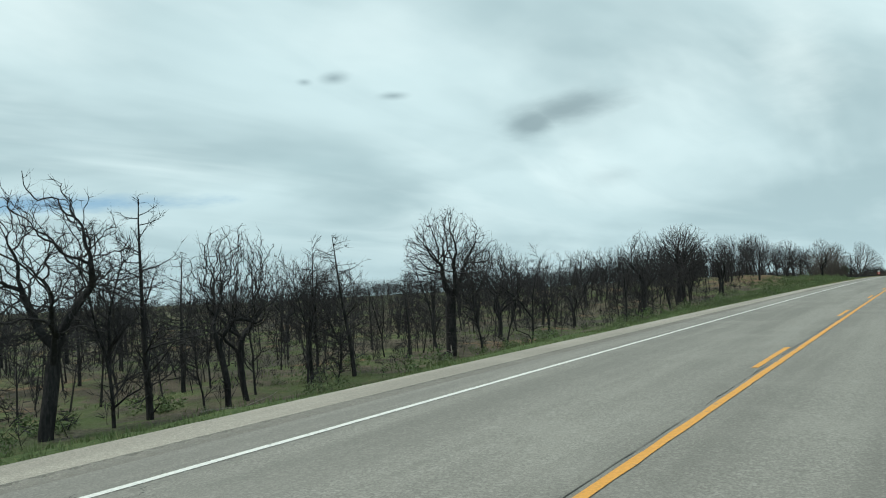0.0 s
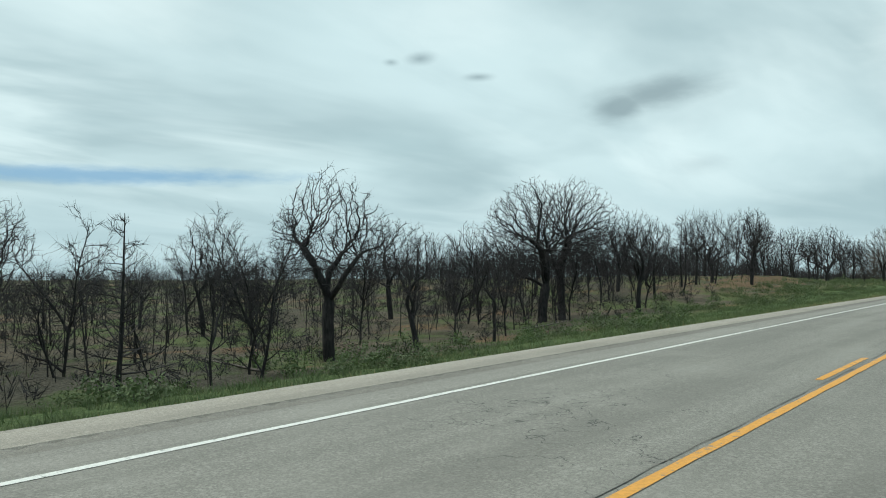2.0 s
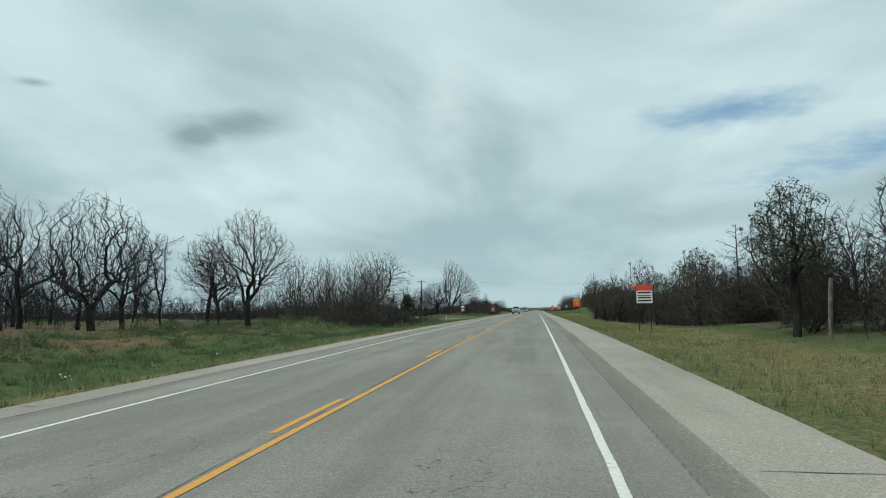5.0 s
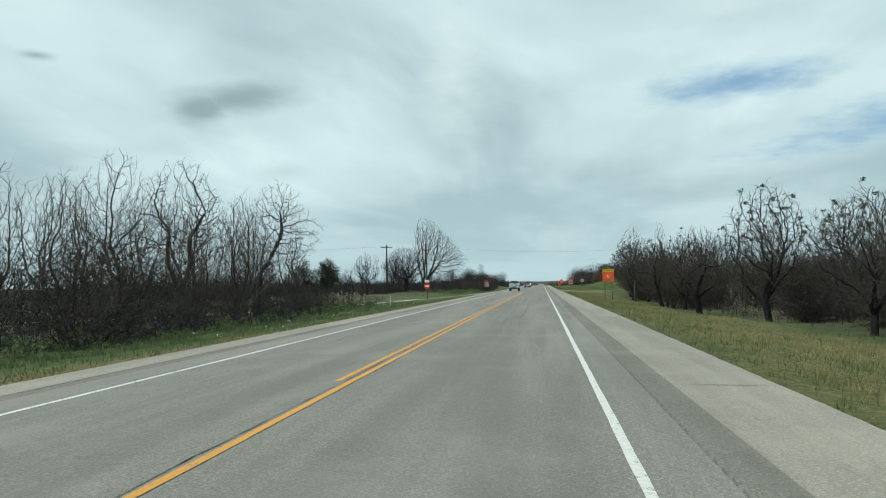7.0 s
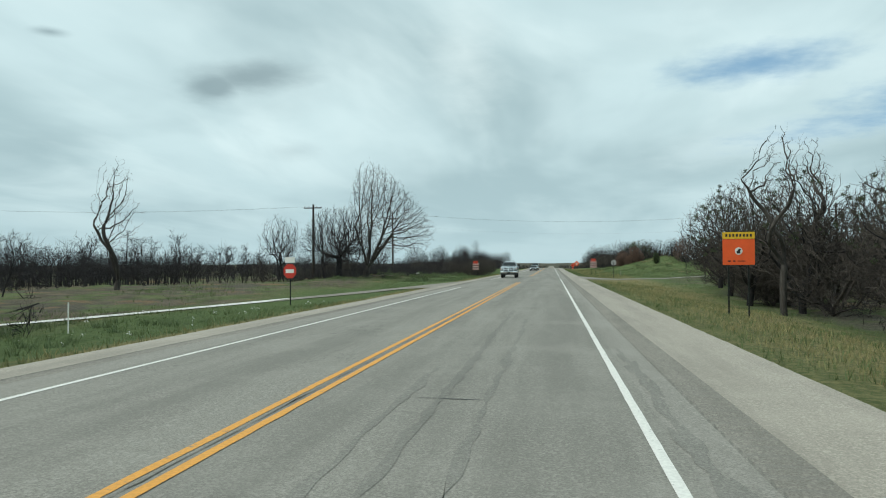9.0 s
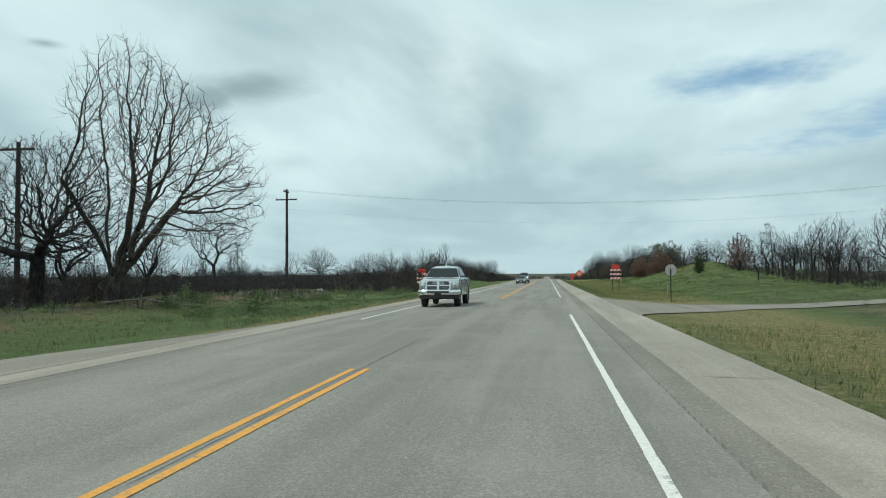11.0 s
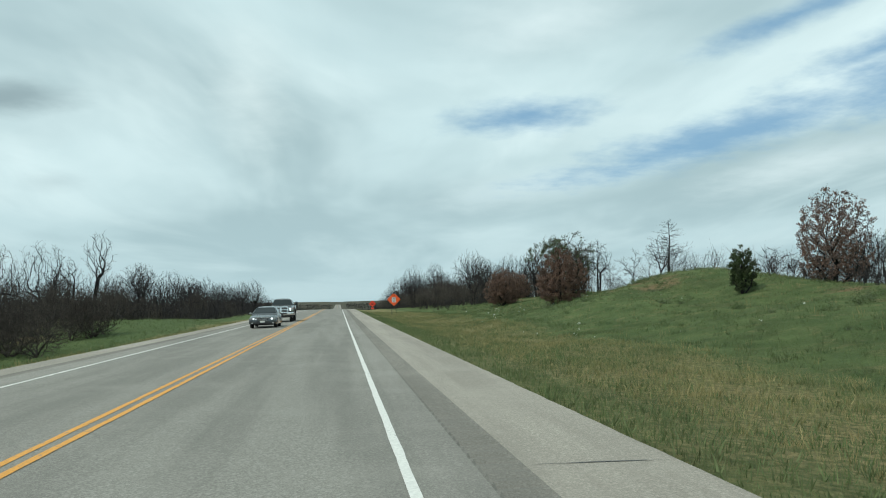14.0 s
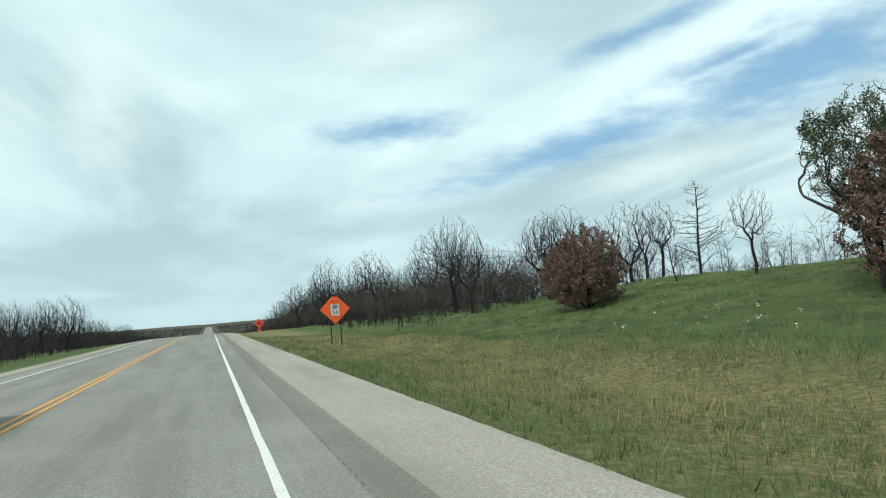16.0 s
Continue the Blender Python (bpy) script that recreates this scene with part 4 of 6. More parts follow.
rng = np.random.default_rng(42)
for k in range(150):      # slender trees of the wood
    y = rng.uniform(-8, 205)
    near = -18.5 if y < 100 else -24.5
    x = near - 3 - 30 * rng.random() ** 1.3
    grow_at(slims, int(rng.integers(8)), x, y, rng.uniform(0, 360), rng.uniform(0.55, 1.1))
for k in range(40):
    y = rng.uniform(-8, 200)
    x = -27 - 32 * rng.random()
    grow_at(oaks, int(rng.integers(7)), x, y, rng.uniform(0, 360), rng.uniform(0.62, 0.95))
for k in range(18):
    grow_at(dead_cedars, int(rng.integers(4)), -22 - 25 * rng.random(), rng.uniform(0, 200), rng.uniform(0, 360), rng.uniform(0.6, 1.0))

# -- the gully with cottonwoods, then the single trees by the left-hand junction --
for i, x, y, turn, size in ((1, -21.5, 209.5, 70, .95), (2, -23.2, 229.5, 0, 1.0), (0, -24, 222, 120, .95), (1, -26, 238, 10, .9), (0, -27, 229, 40, .9), (1, -23, 203, 210, .8), (2, -28, 244, 80, .8), (0, -31, 217, 300, 1.0),
                            (2, -32, 236, 150, .9), (1, -24.5, 242, 0, .75), (0, -30, 224, 130, .9), (2, -36, 228, 60, .9), (1, -22.2, 219, 300, .75), (2, -22, 225.5, 30, .9), (0, -26.5, 213, 90, .95), (1, -27.5, 222, 250, .95), (2, -25.5, 233, 200, .85), (0, -29, 240, 15, .8), (1, -33, 222, 170, 1.0)):
    grow_at(big_woods, i + (x < -25) * 2 + (turn > 100), x, y, turn, size)
stand(tree_thing("cottonwood_tree", grown(45, 12.2, 7.6, fork=0.3, stems=3, low=0.35, trunk=0.24, off=(1.6, 0.0), points=620, kill=0.32, step=0.26, up=0.2, crook=0.42, reach=0.45, twig=0.6, sight=0.3, lift=0.3), "tall grey cottonwood with a drooping side limb", "tree", "cottonwoods by the gully", GREYBARK, GREYTWIG), -24.3, 235.5, 0)
stand(tree_thing("cottonwood_tree", grown(46, 10.5, 6.6, fork=0.28, stems=4, low=0.3, trunk=0.21, points=700, kill=0.32, step=0.26, up=0.2, crook=0.45, reach=0.4, twig=0.55, sight=0.3, lift=0.3), "grey forked cottonwood above the gully brush", "tree", "cottonwoods by the gully", GREYBARK, GREYTWIG), -20.6, 214.5, 0)
for x, y, s in ((-18.5, 203, 1.2), (-19.5, 206, 1.3), (-20, 209, 1.25), (-18.6, 211.5, 1.0), (-21, 200, 1.3), (-19.2, 198, 1.1), (-22, 194, 1.2), (-24, 190, 1.1), (-20, 219, 1.0), (-22, 226, .9),
                (-19.5, 193, .8), (-23, 242, .8), (-22, 245.5, .8), (-24.5, 250, .75), (-25, 246, .9), (-21.8, 248.8, .55), (-20.5, 231, .7), (-20, 236, .6), (-21, 240, .7)):
    grow_at(bushes, int(rng.integers(3)), x - 0.6, y, rng.uniform(0, 360), 0.88 * s)
p = oak(31, 5.0, 1.1, stems=5, spread=1.1)
stand(tree_thing("evergreen_bush", p, "dark green cedar bush beside gravel road", "bush", "", BURNT, CHAR,
                 [("foliage", leaf_cloud(tips(p, 2, 0.2), 0.45, 7000, 0.11, 9), MISTLETOE)]), -23.2, 247.6)
stand(tree_thing("twin_trunk_tree", grown(33, 12.2, 4.6, fork=0.10, stems=4, low=0.35, trunk=0.27, points=330, kill=0.32, step=0.3, up=0.25, crook=0.34, reach=0.45, fan=0.45, twig=0.35), "bare forked tree standing alone in grass", "tree", "", GREYBARK, GREYTWIG), -38.0, 283.6, 30)
own_tree(grown(34, 9.4, 10.0, fork=0.28, stems=4, low=0.2, trunk=0.36, points=2600, kill=0.27, crook=0.58, reach=0.28, fan=0.8), -25.1, 308.1, 15, "spreading leafless oak beside a utility pole", twig_m=CHAR)
stand(tree_thing("cottonwood_tree", grown(36, 14.3, 12.0, fork=0.12, stems=9, low=0.20, trunk=0.40, off=(3.0, 0.0), skew=4.5, points=2600, kill=0.30, step=0.28, up=0.30, crook=0.26, reach=0.42, fan=0.55, twig=0.75, fine=3, limit=14, deep=9.0, sight=0.4, lift=0.35), "huge leafless cottonwood with upswept limbs", "tree", "cottonwoods by the gully", GREYBARK, GREYTWIG), -22.4, 310.0, 0)
own_tree(grown(37, 9.3, 8.2, fork=0.32, stems=3, low=0.42, trunk=0.19, points=620, kill=0.32, crook=0.6, reach=0.31, fan=0.8), -36.2, 350.5, 0, "crooked leafless oak standing in open grass")
own_tree(grown(38, 8.6, 9.4, fork=0.2, stems=5, low=0.25, trunk=0.22, points=1300, reach=0.25), -50.0, 428.5, 0, "broad domed leafless oak in the field")
own_tree(grown(39, 7.8, 8.6, fork=0.2, stems=5, low=0.25, trunk=0.2, points=1100, reach=0.25), -40.4, 436.0, 0, "broad domed leafless oak in the field")
own_tree(grown(40, 8.4, 3.2, fork=0.3, stems=3, low=0.5, trunk=0.17, lean=(0.1, 0.0), off=(0.8, 0.0), points=240, crook=0.45, reach=0.37, up=0.3), -21.1, 416.5, 0, "half-dead leaning tree with few twisted limbs")
own_tree(grown(43, 8.6, 7.2, fork=0.25, stems=4, low=0.45, trunk=0.2, points=420, crook=0.6, reach=0.34), -27.3, 455.4, 0, "half-dead crooked oak with an open crown")
own_tree(grown(44, 8.4, 5.2, fork=0.3, stems=3, low=0.45, trunk=0.18, points=330, crook=0.45, reach=0.34), -35.1, 451.4, 0, "half-dead crooked oak with an open crown")
grow_at(dead_cedars, 2, -33.5, 350.0, 0, 0.85)
for i, x, y, t, s in ((1, -25.5, 303.5, 0, .45), (4, -31, 318, 0, .5), (0, -46, 401, 0, .8), (6, -44, 410, 50, .7), (2, -34, 421, 0, .75), (5, -30, 466, 0, 1.0), (3, -28, 458, 100, .85), (1, -20, 397, 0, .7),
                      (4, -24, 414, 20, .85), (0, -25, 431, 20, .7), (2, -22, 452, 0, .7), (5, -21, 383, 33, .72), (6, -26, 390, 120, .9), (3, -33, 442, 0, .8), (6, -24, 478, 0, .8), (1, -24, 500, 0, .8), (0, -60, 390, 0, .8)):
    grow_at(oaks, i, x, y, t, s)
for i, x, y, t, s in ((0, -30, 388.5, 40, .74), (2, -36, 406.6, 0, .66), (4, -30, 410.7, 90, .74), (6, -27, 410.6, 10, .58), (3, -27, 424.9, 0, .72), (1, -30, 451.7, 60, .86), (5, -30, 467.8, 20, 1.05), (2, -27, 480, 0, .66),
                      (0, -25, 477, 10, .56), (4, -24, 562, 0, .7), (6, -24, 640, 0, .8), (3, -26, 520, 0, .66),
                      (1, -22, 492, 30, .6), (5, -28, 498, 0, .8), (2, -21, 508, 80, .55), (0, -23, 530, 0, .7), (6, -27, 540, 60, .8), (4, -20, 548, 0, .6), (3, -22, 575, 0, .75), (1, -26, 590, 0, .85), (5, -20, 605, 20, .7), (2, -24, 622, 0, .8),
                      (0, -33, 430, 0, .75), (3, -24, 440, 120, .62), (6, -22, 428, 0, .5)):
    grow_at(oaks, i, x, y, t, s)
for i, x, y, t, s in ((6, -27, 141, 0, .75), (5, -29, 144, 0, 1.0), (1, -31, 152, 0, .95), (3, -24.5, 154, 10, .8), (2, -30, 164, 60, .95), (4, -26, 168, 0, .85)):
    grow_at(oaks, i, x, y, t, s)
for i, x, y, t, s in ((2, -29.5, 316, 0, .95), (4, -33, 309, 60, 1.0), (8, -27, 321, 200, .7), (6, -36, 318, 10, .95), (0, -31, 328, 80, .8)):
    grow_at(oaks, i, x, y, t, s)
for k in range(16):
    grow_at(bushes, int(rng.integers(3)), rng.uniform(-36, -24), rng.uniform(303, 332), rng.uniform(0, 360), rng.uniform(0.35, 0.7))
for k in range(30):
    grow_at(bushes, int(rng.integers(3)), rng.uniform(-21, -13.8), rng.uniform(366, 402), rng.uniform(0, 360), rng.uniform(0.4, 0.85))
for k in range(34):
    grow_at(oaks, int(rng.integers(9)), rng.uniform(-32, -17.5), rng.uniform(456, 560), rng.uniform(0, 360), rng.uniform(0.65, 0.95))
for k in range(84):
    x, y = -15.5 - 15 * rng.random(), rng.uniform(366, 600)
    grow_at(bushes, int(rng.integers(3)), x, y, rng.uniform(0, 360), rng.uniform(0.55, 1.05) * (1.0 if x < -20 else 0.75))
for k in range(34):
    grow_at(bushes, int(rng.integers(3)), rng.uniform(-28, -18.5), rng.uniform(383, 450), rng.uniform(0, 360), rng.uniform(0.45, 0.85))
for k in range(60):
    grow_at(slims, int(rng.integers(8)), rng.uniform(-95, -46), rng.uniform(262, 350), rng.uniform(0, 360), rng.uniform(0.7, 1.15))
for k in range(14):
    grow_at(dead_cedars, int(rng.integers(4)), rng.uniform(-90, -46), rng.uniform(262, 360), rng.uniform(0, 360), rng.uniform(0.7, 1.1))
for k in range(26):
    grow_at(slims, int(rng.integers(8)), -30 - 40 * rng.random(), rng.uniform(255, 420), rng.uniform(0, 360), rng.uniform(0.5, 0.85))

# -- right-hand side: thicket wood, then the grassy mound --
gone = grown(41, 7.8, 4.4, fork=0.35, stems=3, low=0.3, trunk=0.2, points=900, reach=0.34)
centres = [t for t in tips(gone, 2, 2.6)]
stand(tree_thing("mistletoe_oak", gone, "dark oak hung with green mistletoe", "tree", "", BURNT, CHAR,
                 [("foliage", leaf_cloud(centres, 0.3, 5200, 0.10, 21), MISTLETOE)]), 12.2, 160.7)
thick_oaks = []
for k in range(3):
    p = grown(420 + k, 7.8, (6.6, 5.6, 7.2)[k], fork=0.16, stems=5, low=0.16, trunk=0.19, points=1700, kill=0.27, reach=0.28, twig=0.45, fine=3)
    thick_oaks.append(tree_thing("roadside_oak", p, "dense dark leafless oak with mistletoe tufts", "tree", "oaks along the right verge", BURNT, BRUSH,
                                 [("mistletoe", leaf_cloud(tips(p, 13, 3.0)[:70], 0.15, 1700, 0.09, 50 + k), MISTLETOE)]))
for seed, x, y, h, wd in ((47, 11.0, 262.0, 9.4, 2.6), (48, 15.4, 270.9, 10.4, 2.0)):
    stand(tree_thing("dead_tree", grown(seed, h, wd, fork=0.3, stems=3, low=0.6, trunk=0.16, points=150, up=0.25, crook=0.5, reach=0.5, sight=0.3), "bare dead tree rising above the thicket", "tree", "dead trees above the thicket", GREYBARK, GREYTWIG), x, y, 40)
own_tree(grown(49, 7.4, 6.8, fork=0.26, stems=5, low=0.22, trunk=0.26, points=1700, kill=0.27, twig=0.5, fine=3), 12.8, 235.9, 0, "dense round-crowned oak at the thicket's edge", twig_m=BRUSH)
own_tree(grown(50, 6.6, 5.2, fork=0.4, stems=3, low=0.36, trunk=0.2, lean=(-0.25, 0.0), off=(-0.7, 0.0), points=900, twig=0.5, fine=3), 12.1, 249.1, 0, "leaning dark oak at the thicket's edge", twig_m=BRUSH)
for i, x, y, t, s in ((0, 14.5, 169, 0, 1.0), (1, 13, 184, 0, .85), (2, 15, 193, 20, .95), (0, 13.2, 206, 60, .8), (1, 14, 222, 0, 1.15), (0, 13.5, 246, 0, .95), (1, 13.5, 255, 70, .9),
                      (2, 13.0, 265.5, 0, 1.0), (0, 11.9, 271.5, 30, 1.0), (1, 12.4, 278.5, 120, 1.0), (2, 13.2, 285, 60, .95), (0, 15, 274, 100, .95), (0, 18, 160, 200, 1.1), (1, 17, 151, 20, 1.2), (2, 15, 143, 20, 1.1), (0, 20, 179, 10, 1.0),
                      (1, 19, 214, 140, 1.1), (2, 20, 243, 0, 1.0), (0, 20, 259, 0, 1.0), (1, 21, 277, 0, 1.0), (2, 22, 230, 90, 1.1)):
    grow_at(thick_oaks, i, x, y, t, (1.05 if y > 228 else 1.0) * s)
for k in range(130):
    y = rng.uniform(140, 288)
    x = 12.4 + 9 * rng.random() ** 1.5 + (3.5 if 208 < y < 246 else 0)
    grow_at(bushes, int(rng.integers(3)), x + 1.0, y, rng.uniform(0, 360), rng.uniform(0.55, 1.15) * (1.2 if y > 248 else 1.0))
for k in range(40):
    grow_at(slims, int(rng.integers(8)), 16 + 24 * rng.random(), rng.uniform(120, 300), rng.uniform(0, 360), rng.uniform(0.6, 1.05))
for k in range(46):      # wood behind the mound
    y = rng.uniform(335, 425)
    grow_at(oaks, int(rng.integers(7)), (26 if y < 386 else 36) + 26 * rng.random(), y, rng.uniform(0, 360), rng.uniform(0.6, 0.9) if y < 386 else rng.uniform(0.4, 0.6))
grow_at(dead_cedars, 1, 14.0, 176.0, 0, 1.05)
grow_at(dead_cedars, 3, 25.6, 403.1, 60, 0.74).scale = (0.84, 0.84, 0.64)
grow_at(dead_cedars, 3, 36.2, 446.8, 0, 1.15)
grow_at(dead_cedars, 2, 31.7, 383.0, 0, 1.2)
for i, x, y, t, s in ((0, 30.5, 381, 0, .85), (3, 34, 386, 60, .8), (6, 27.5, 371, 0, .6), (1, 36, 379, 10, .75), (2, 37, 392, 0, .55), (4, 24, 421.5, 0, .72), (5, 40, 400, 0, .5), (0, 33, 420, 40, .65), (6, 30, 456.5, 0, .95),
                      (2, 44, 409, 0, .5), (3, 49.5, 409, 0, .6), (1, 29, 433, 0, .6), (4, 39, 429, 0, .62), (5, 47, 393, 0, .5), (0, 25, 366, 0, .5)):
    grow_at(oaks, i, x, y, t, s)
for k in range(45):
    x, y = 29 + 30 * rng.random(), rng.uniform(330, 470)
    grow_at(slims, int(rng.integers(8)), x, y, rng.uniform(0, 360), rng.uniform(0.45, 0.8))
for k in range(72):      # the wood past the mound
    y = rng.uniform(446, 600)
    grow_at(oaks, int(rng.integers(7)), 14.5 + (y < 475) * 5 + 22 * rng.random(), y, rng.uniform(0, 360), rng.uniform(0.72, 1.08))
for k in range(30):
    y = rng.uniform(452, 640)
    grow_at(bushes, int(rng.integers(3)), 13.5 + (y < 475) * 6 + 8 * rng.random(), y, rng.uniform(0, 360), rng.uniform(0.5, 0.8))


def scorched_cedar(seed, height, width, green=False, full=1.0):
    """A full cedar whose needles the fire has turned rust-brown."""
    parts = grown(seed, height * 1.03, 2.45 * width, fork=0.04, stems=6, low=0.03, trunk=0.13, shape=0.6, points=1100, kill=0.28, up=0.25, crook=0.4, reach=0.4, fan=0.7, twig=0.4)
    c = np.concatenate([b[0][1:] for b in parts[1]])
    c = c[c[:, 2] > 0.15]
    if green:
        return tree_thing("small_cedar", parts, "small dark green cedar on the grassy slope", "tree", "", BURNT, CHAR,
                          [("foliage", leaf_cloud(c, 0.14, 6000, 0.1, seed, 0.9, -0.4), MISTLETOE)])
    fol = [("foliage", leaf_cloud(c, 0.17, int(36000 * full * height * width / 13), 0.10, seed, 0.9, -0.7), BROWNNEEDLE)]
    return tree_thing("scorched_cedar", parts, "cedar with rust-brown scorched needles", "tree", "scorched cedars", BURNT, CHAR, fol)


stand(scorched_cedar(61, 5.3, 2.45), 21.2, 416.7)
stand(scorched_cedar(62, 4.5, 2.3), 19.9, 435.6)
stand(scorched_cedar(63, 3.6, 1.8), 24.5, 446.5)
stand(scorched_cedar(66, 5.6, 2.1, full=0.4), 28.6, 388.4)
p = grown(64, 7.8, 5.6, fork=0.3, stems=4, low=0.45, trunk=0.14, points=300, up=0.2, crook=0.5, reach=0.45)
c = [q for b in p[0] + p[1] for q in b[0] if q[2] > 4.2 and math.sin(2.1 * q[0] + 1) + math.sin(1.7 * q[1]) + math.sin(1.3 * q[2]) > 0.7]
stand(tree_thing("vine_clad_tree", p, "half-dead tree with green leaf clumps", "tree", "", GREYBARK, GREYTWIG, [("foliage", leaf_cloud(c, 0.26, 9000, 0.085, 5), GREENNEEDLE)]), 20.9, 418.4, 0, 0.9)
p = oak(65, 6.5, 0.9, stems=4, spread=0.7)
stand(tree_thing("green_tree", p, "tree coming into green leaf on the mound", "tree", "", GREYBARK, GREYTWIG, [("foliage", leaf_cloud(tips(p, 3, 1.0), 0.22, 3000, 0.11, 6), GREENNEEDLE)]), 24.0, 419.9)
stand(scorched_cedar(67, 2.7, 0.75, True), 22.6, 388.0)


# -- woods too far or dense to count --
def far_wood(name, boxes, seed, low, high, twigs, label, mat=CHAR, wide=1.0, lumpy=0):
    rng = np.random.default_rng(seed)
    V = []
    for x0, x1, y0, y1, count in boxes:
        x, y = rng.uniform(x0, x1, count), rng.uniform(y0, y1, count)
        foot = np.stack([x, y, ground_z(x, y) - 0.3], -1)
        h = rng.uniform(low, high, count) * rng.uniform(0.75, 1.1, count)
        if lumpy:      # taller clumps with low gaps between them
            u = np.hypot(x, 0.6 * y) if lumpy == 1 else x + 0.7 * y
            c = np.sin(x * 0.11 + 2 * np.sin(y * 0.05)) + np.sin(y * 0.083 + 1.3 * np.sin(x * 0.07)) + 0.8 * np.sin(0.31 * u)
            h *= np.clip(0.62 + 0.24 * c, 0.22, 1.15)
        head = foot + np.stack([rng.normal(0, 0.3, count), rng.normal(0, 0.3, count), 0.72 * h + 0.3], -1)
        r = (0.0095 * h * wide)[:, None]
        for a in (0.0, 1.05):      # two crossing faces to a stem
            side = np.array((math.cos(a), math.sin(a), 0.0))
            V.append(np.stack([foot - side * r, foot + side * r, head], 1))
        # branches reach into a rounded crown
        t = rng.uniform(0.25, 1.0, (count, twigs))
        q = foot[:, None] + (head - foot)[:, None] * t[..., None]
        d = rng.normal(size=(count, twigs, 3))
        d *= (rng.uniform(0.25, 1.0, (count, twigs)) ** 0.5 / np.linalg.norm(d, axis=2))[..., None]
        d[..., 2] = 0.85 * d[..., 2] + 0.12
        size = rng.uniform(0.34, 0.5, count) * h
        e = foot[:, None] + np.array((0, 0, 0.58)) * h[:, None, None] + d * size[:, None, None]
        q = q + (e - q) * rng.uniform(0.0, 0.6, (count, twigs))[..., None]
        w = rng.normal(size=(count, twigs, 3))
        w *= 0.021 * wide / np.linalg.norm(w, axis=2, keepdims=True)
        V.append(np.stack([q - w, q + w, e], 2).reshape(-1, 3, 3))
    V = np.concatenate(V).reshape(-1, 3)
    n = len(V) // 3
    me = bpy.data.meshes.new(name)
    me.vertices.add(3 * n), me.loops.add(3 * n), me.polygons.add(n)
    me.vertices.foreach_set("co", V.astype(np.float32).ravel())
    me.loops.foreach_set("vertex_index", np.arange(3 * n, dtype=np.int32))
    me.polygons.foreach_set("loop_start", np.arange(0, 3 * n, 3, dtype=np.int32))
    me.update(calc_edges=True)
    me.materials.append(mat)
    tagged(new(name, me), label, "woods", kind="stuff")


far_wood("burnt_woods", ((-125, -42, -60, 210, 2000), (-62, -26, -50, 118, 650), (-60, -33, 118, 205, 380)), 71, 2.6, 5.8, 46, "dense burnt leafless woods behind the roadside trees")
far_wood("roadside_woods", ((-46, -17, 425, 620, 1000), (-40, -22, 378, 440, 220)), 76, 2.4, 5.2, 24, "leafless woods close to the road past the crossing", wide=1.7)
far_wood("burnt_woods_far", ((-80, -45, 272, 350, 300), (-62, -37, 285, 470, 620), (-110, -60, 240, 520, 600), (-330, -125, -80, 330, 1100), (-160, -50, 205, 620, 1500), (-78, -45, 196, 300, 420), (-62, -42, 262, 312, 420)),
         72, 3.2, 6.0, 34, "distant leafless woods beyond the fields", wide=1.3, lumpy=1)
far_wood("burnt_woods_right", ((14.5, 42, 455, 620, 1500), (22, 90, 100, 320, 1100), (36, 120, 320, 640, 1000)), 73, 3.5, 6.6, 38, "dense leafless woods behind the right verge", BRUSH)
far_wood("horizon_woods", ((-70, -14, 600, 1000, 2000), (13, 70, 600, 1000, 2000), (-150, -13, 1000, 2000, 2600), (13, 150, 1000, 2000, 2600), (-700, -300, -100, 900, 1300), (-600, -60, 600, 1500, 2200), (70, 500, 300, 1500, 900)),
         75, 3.5, 6.5, 20, "dark woods along the horizon", wide=3.0, lumpy=2)
far_wood("undergrowth", ((-48, -20, -10, 112, 900), (-40, -25, 112, 200, 300), (-30, -15.5, 196, 246, 600), (-58, -28, 196, 262, 700), (13, 28, 140, 300, 640), (-30, -15, 366, 600, 800), (-36, -19.5, 300, 372, 900), (26, 46, 322, 396, 900), (13.5, 34, 448, 620, 1300), (-32, -15, 430, 620, 900)), 74, 0.7, 2.6, 26, "burnt brush and saplings under the trees")


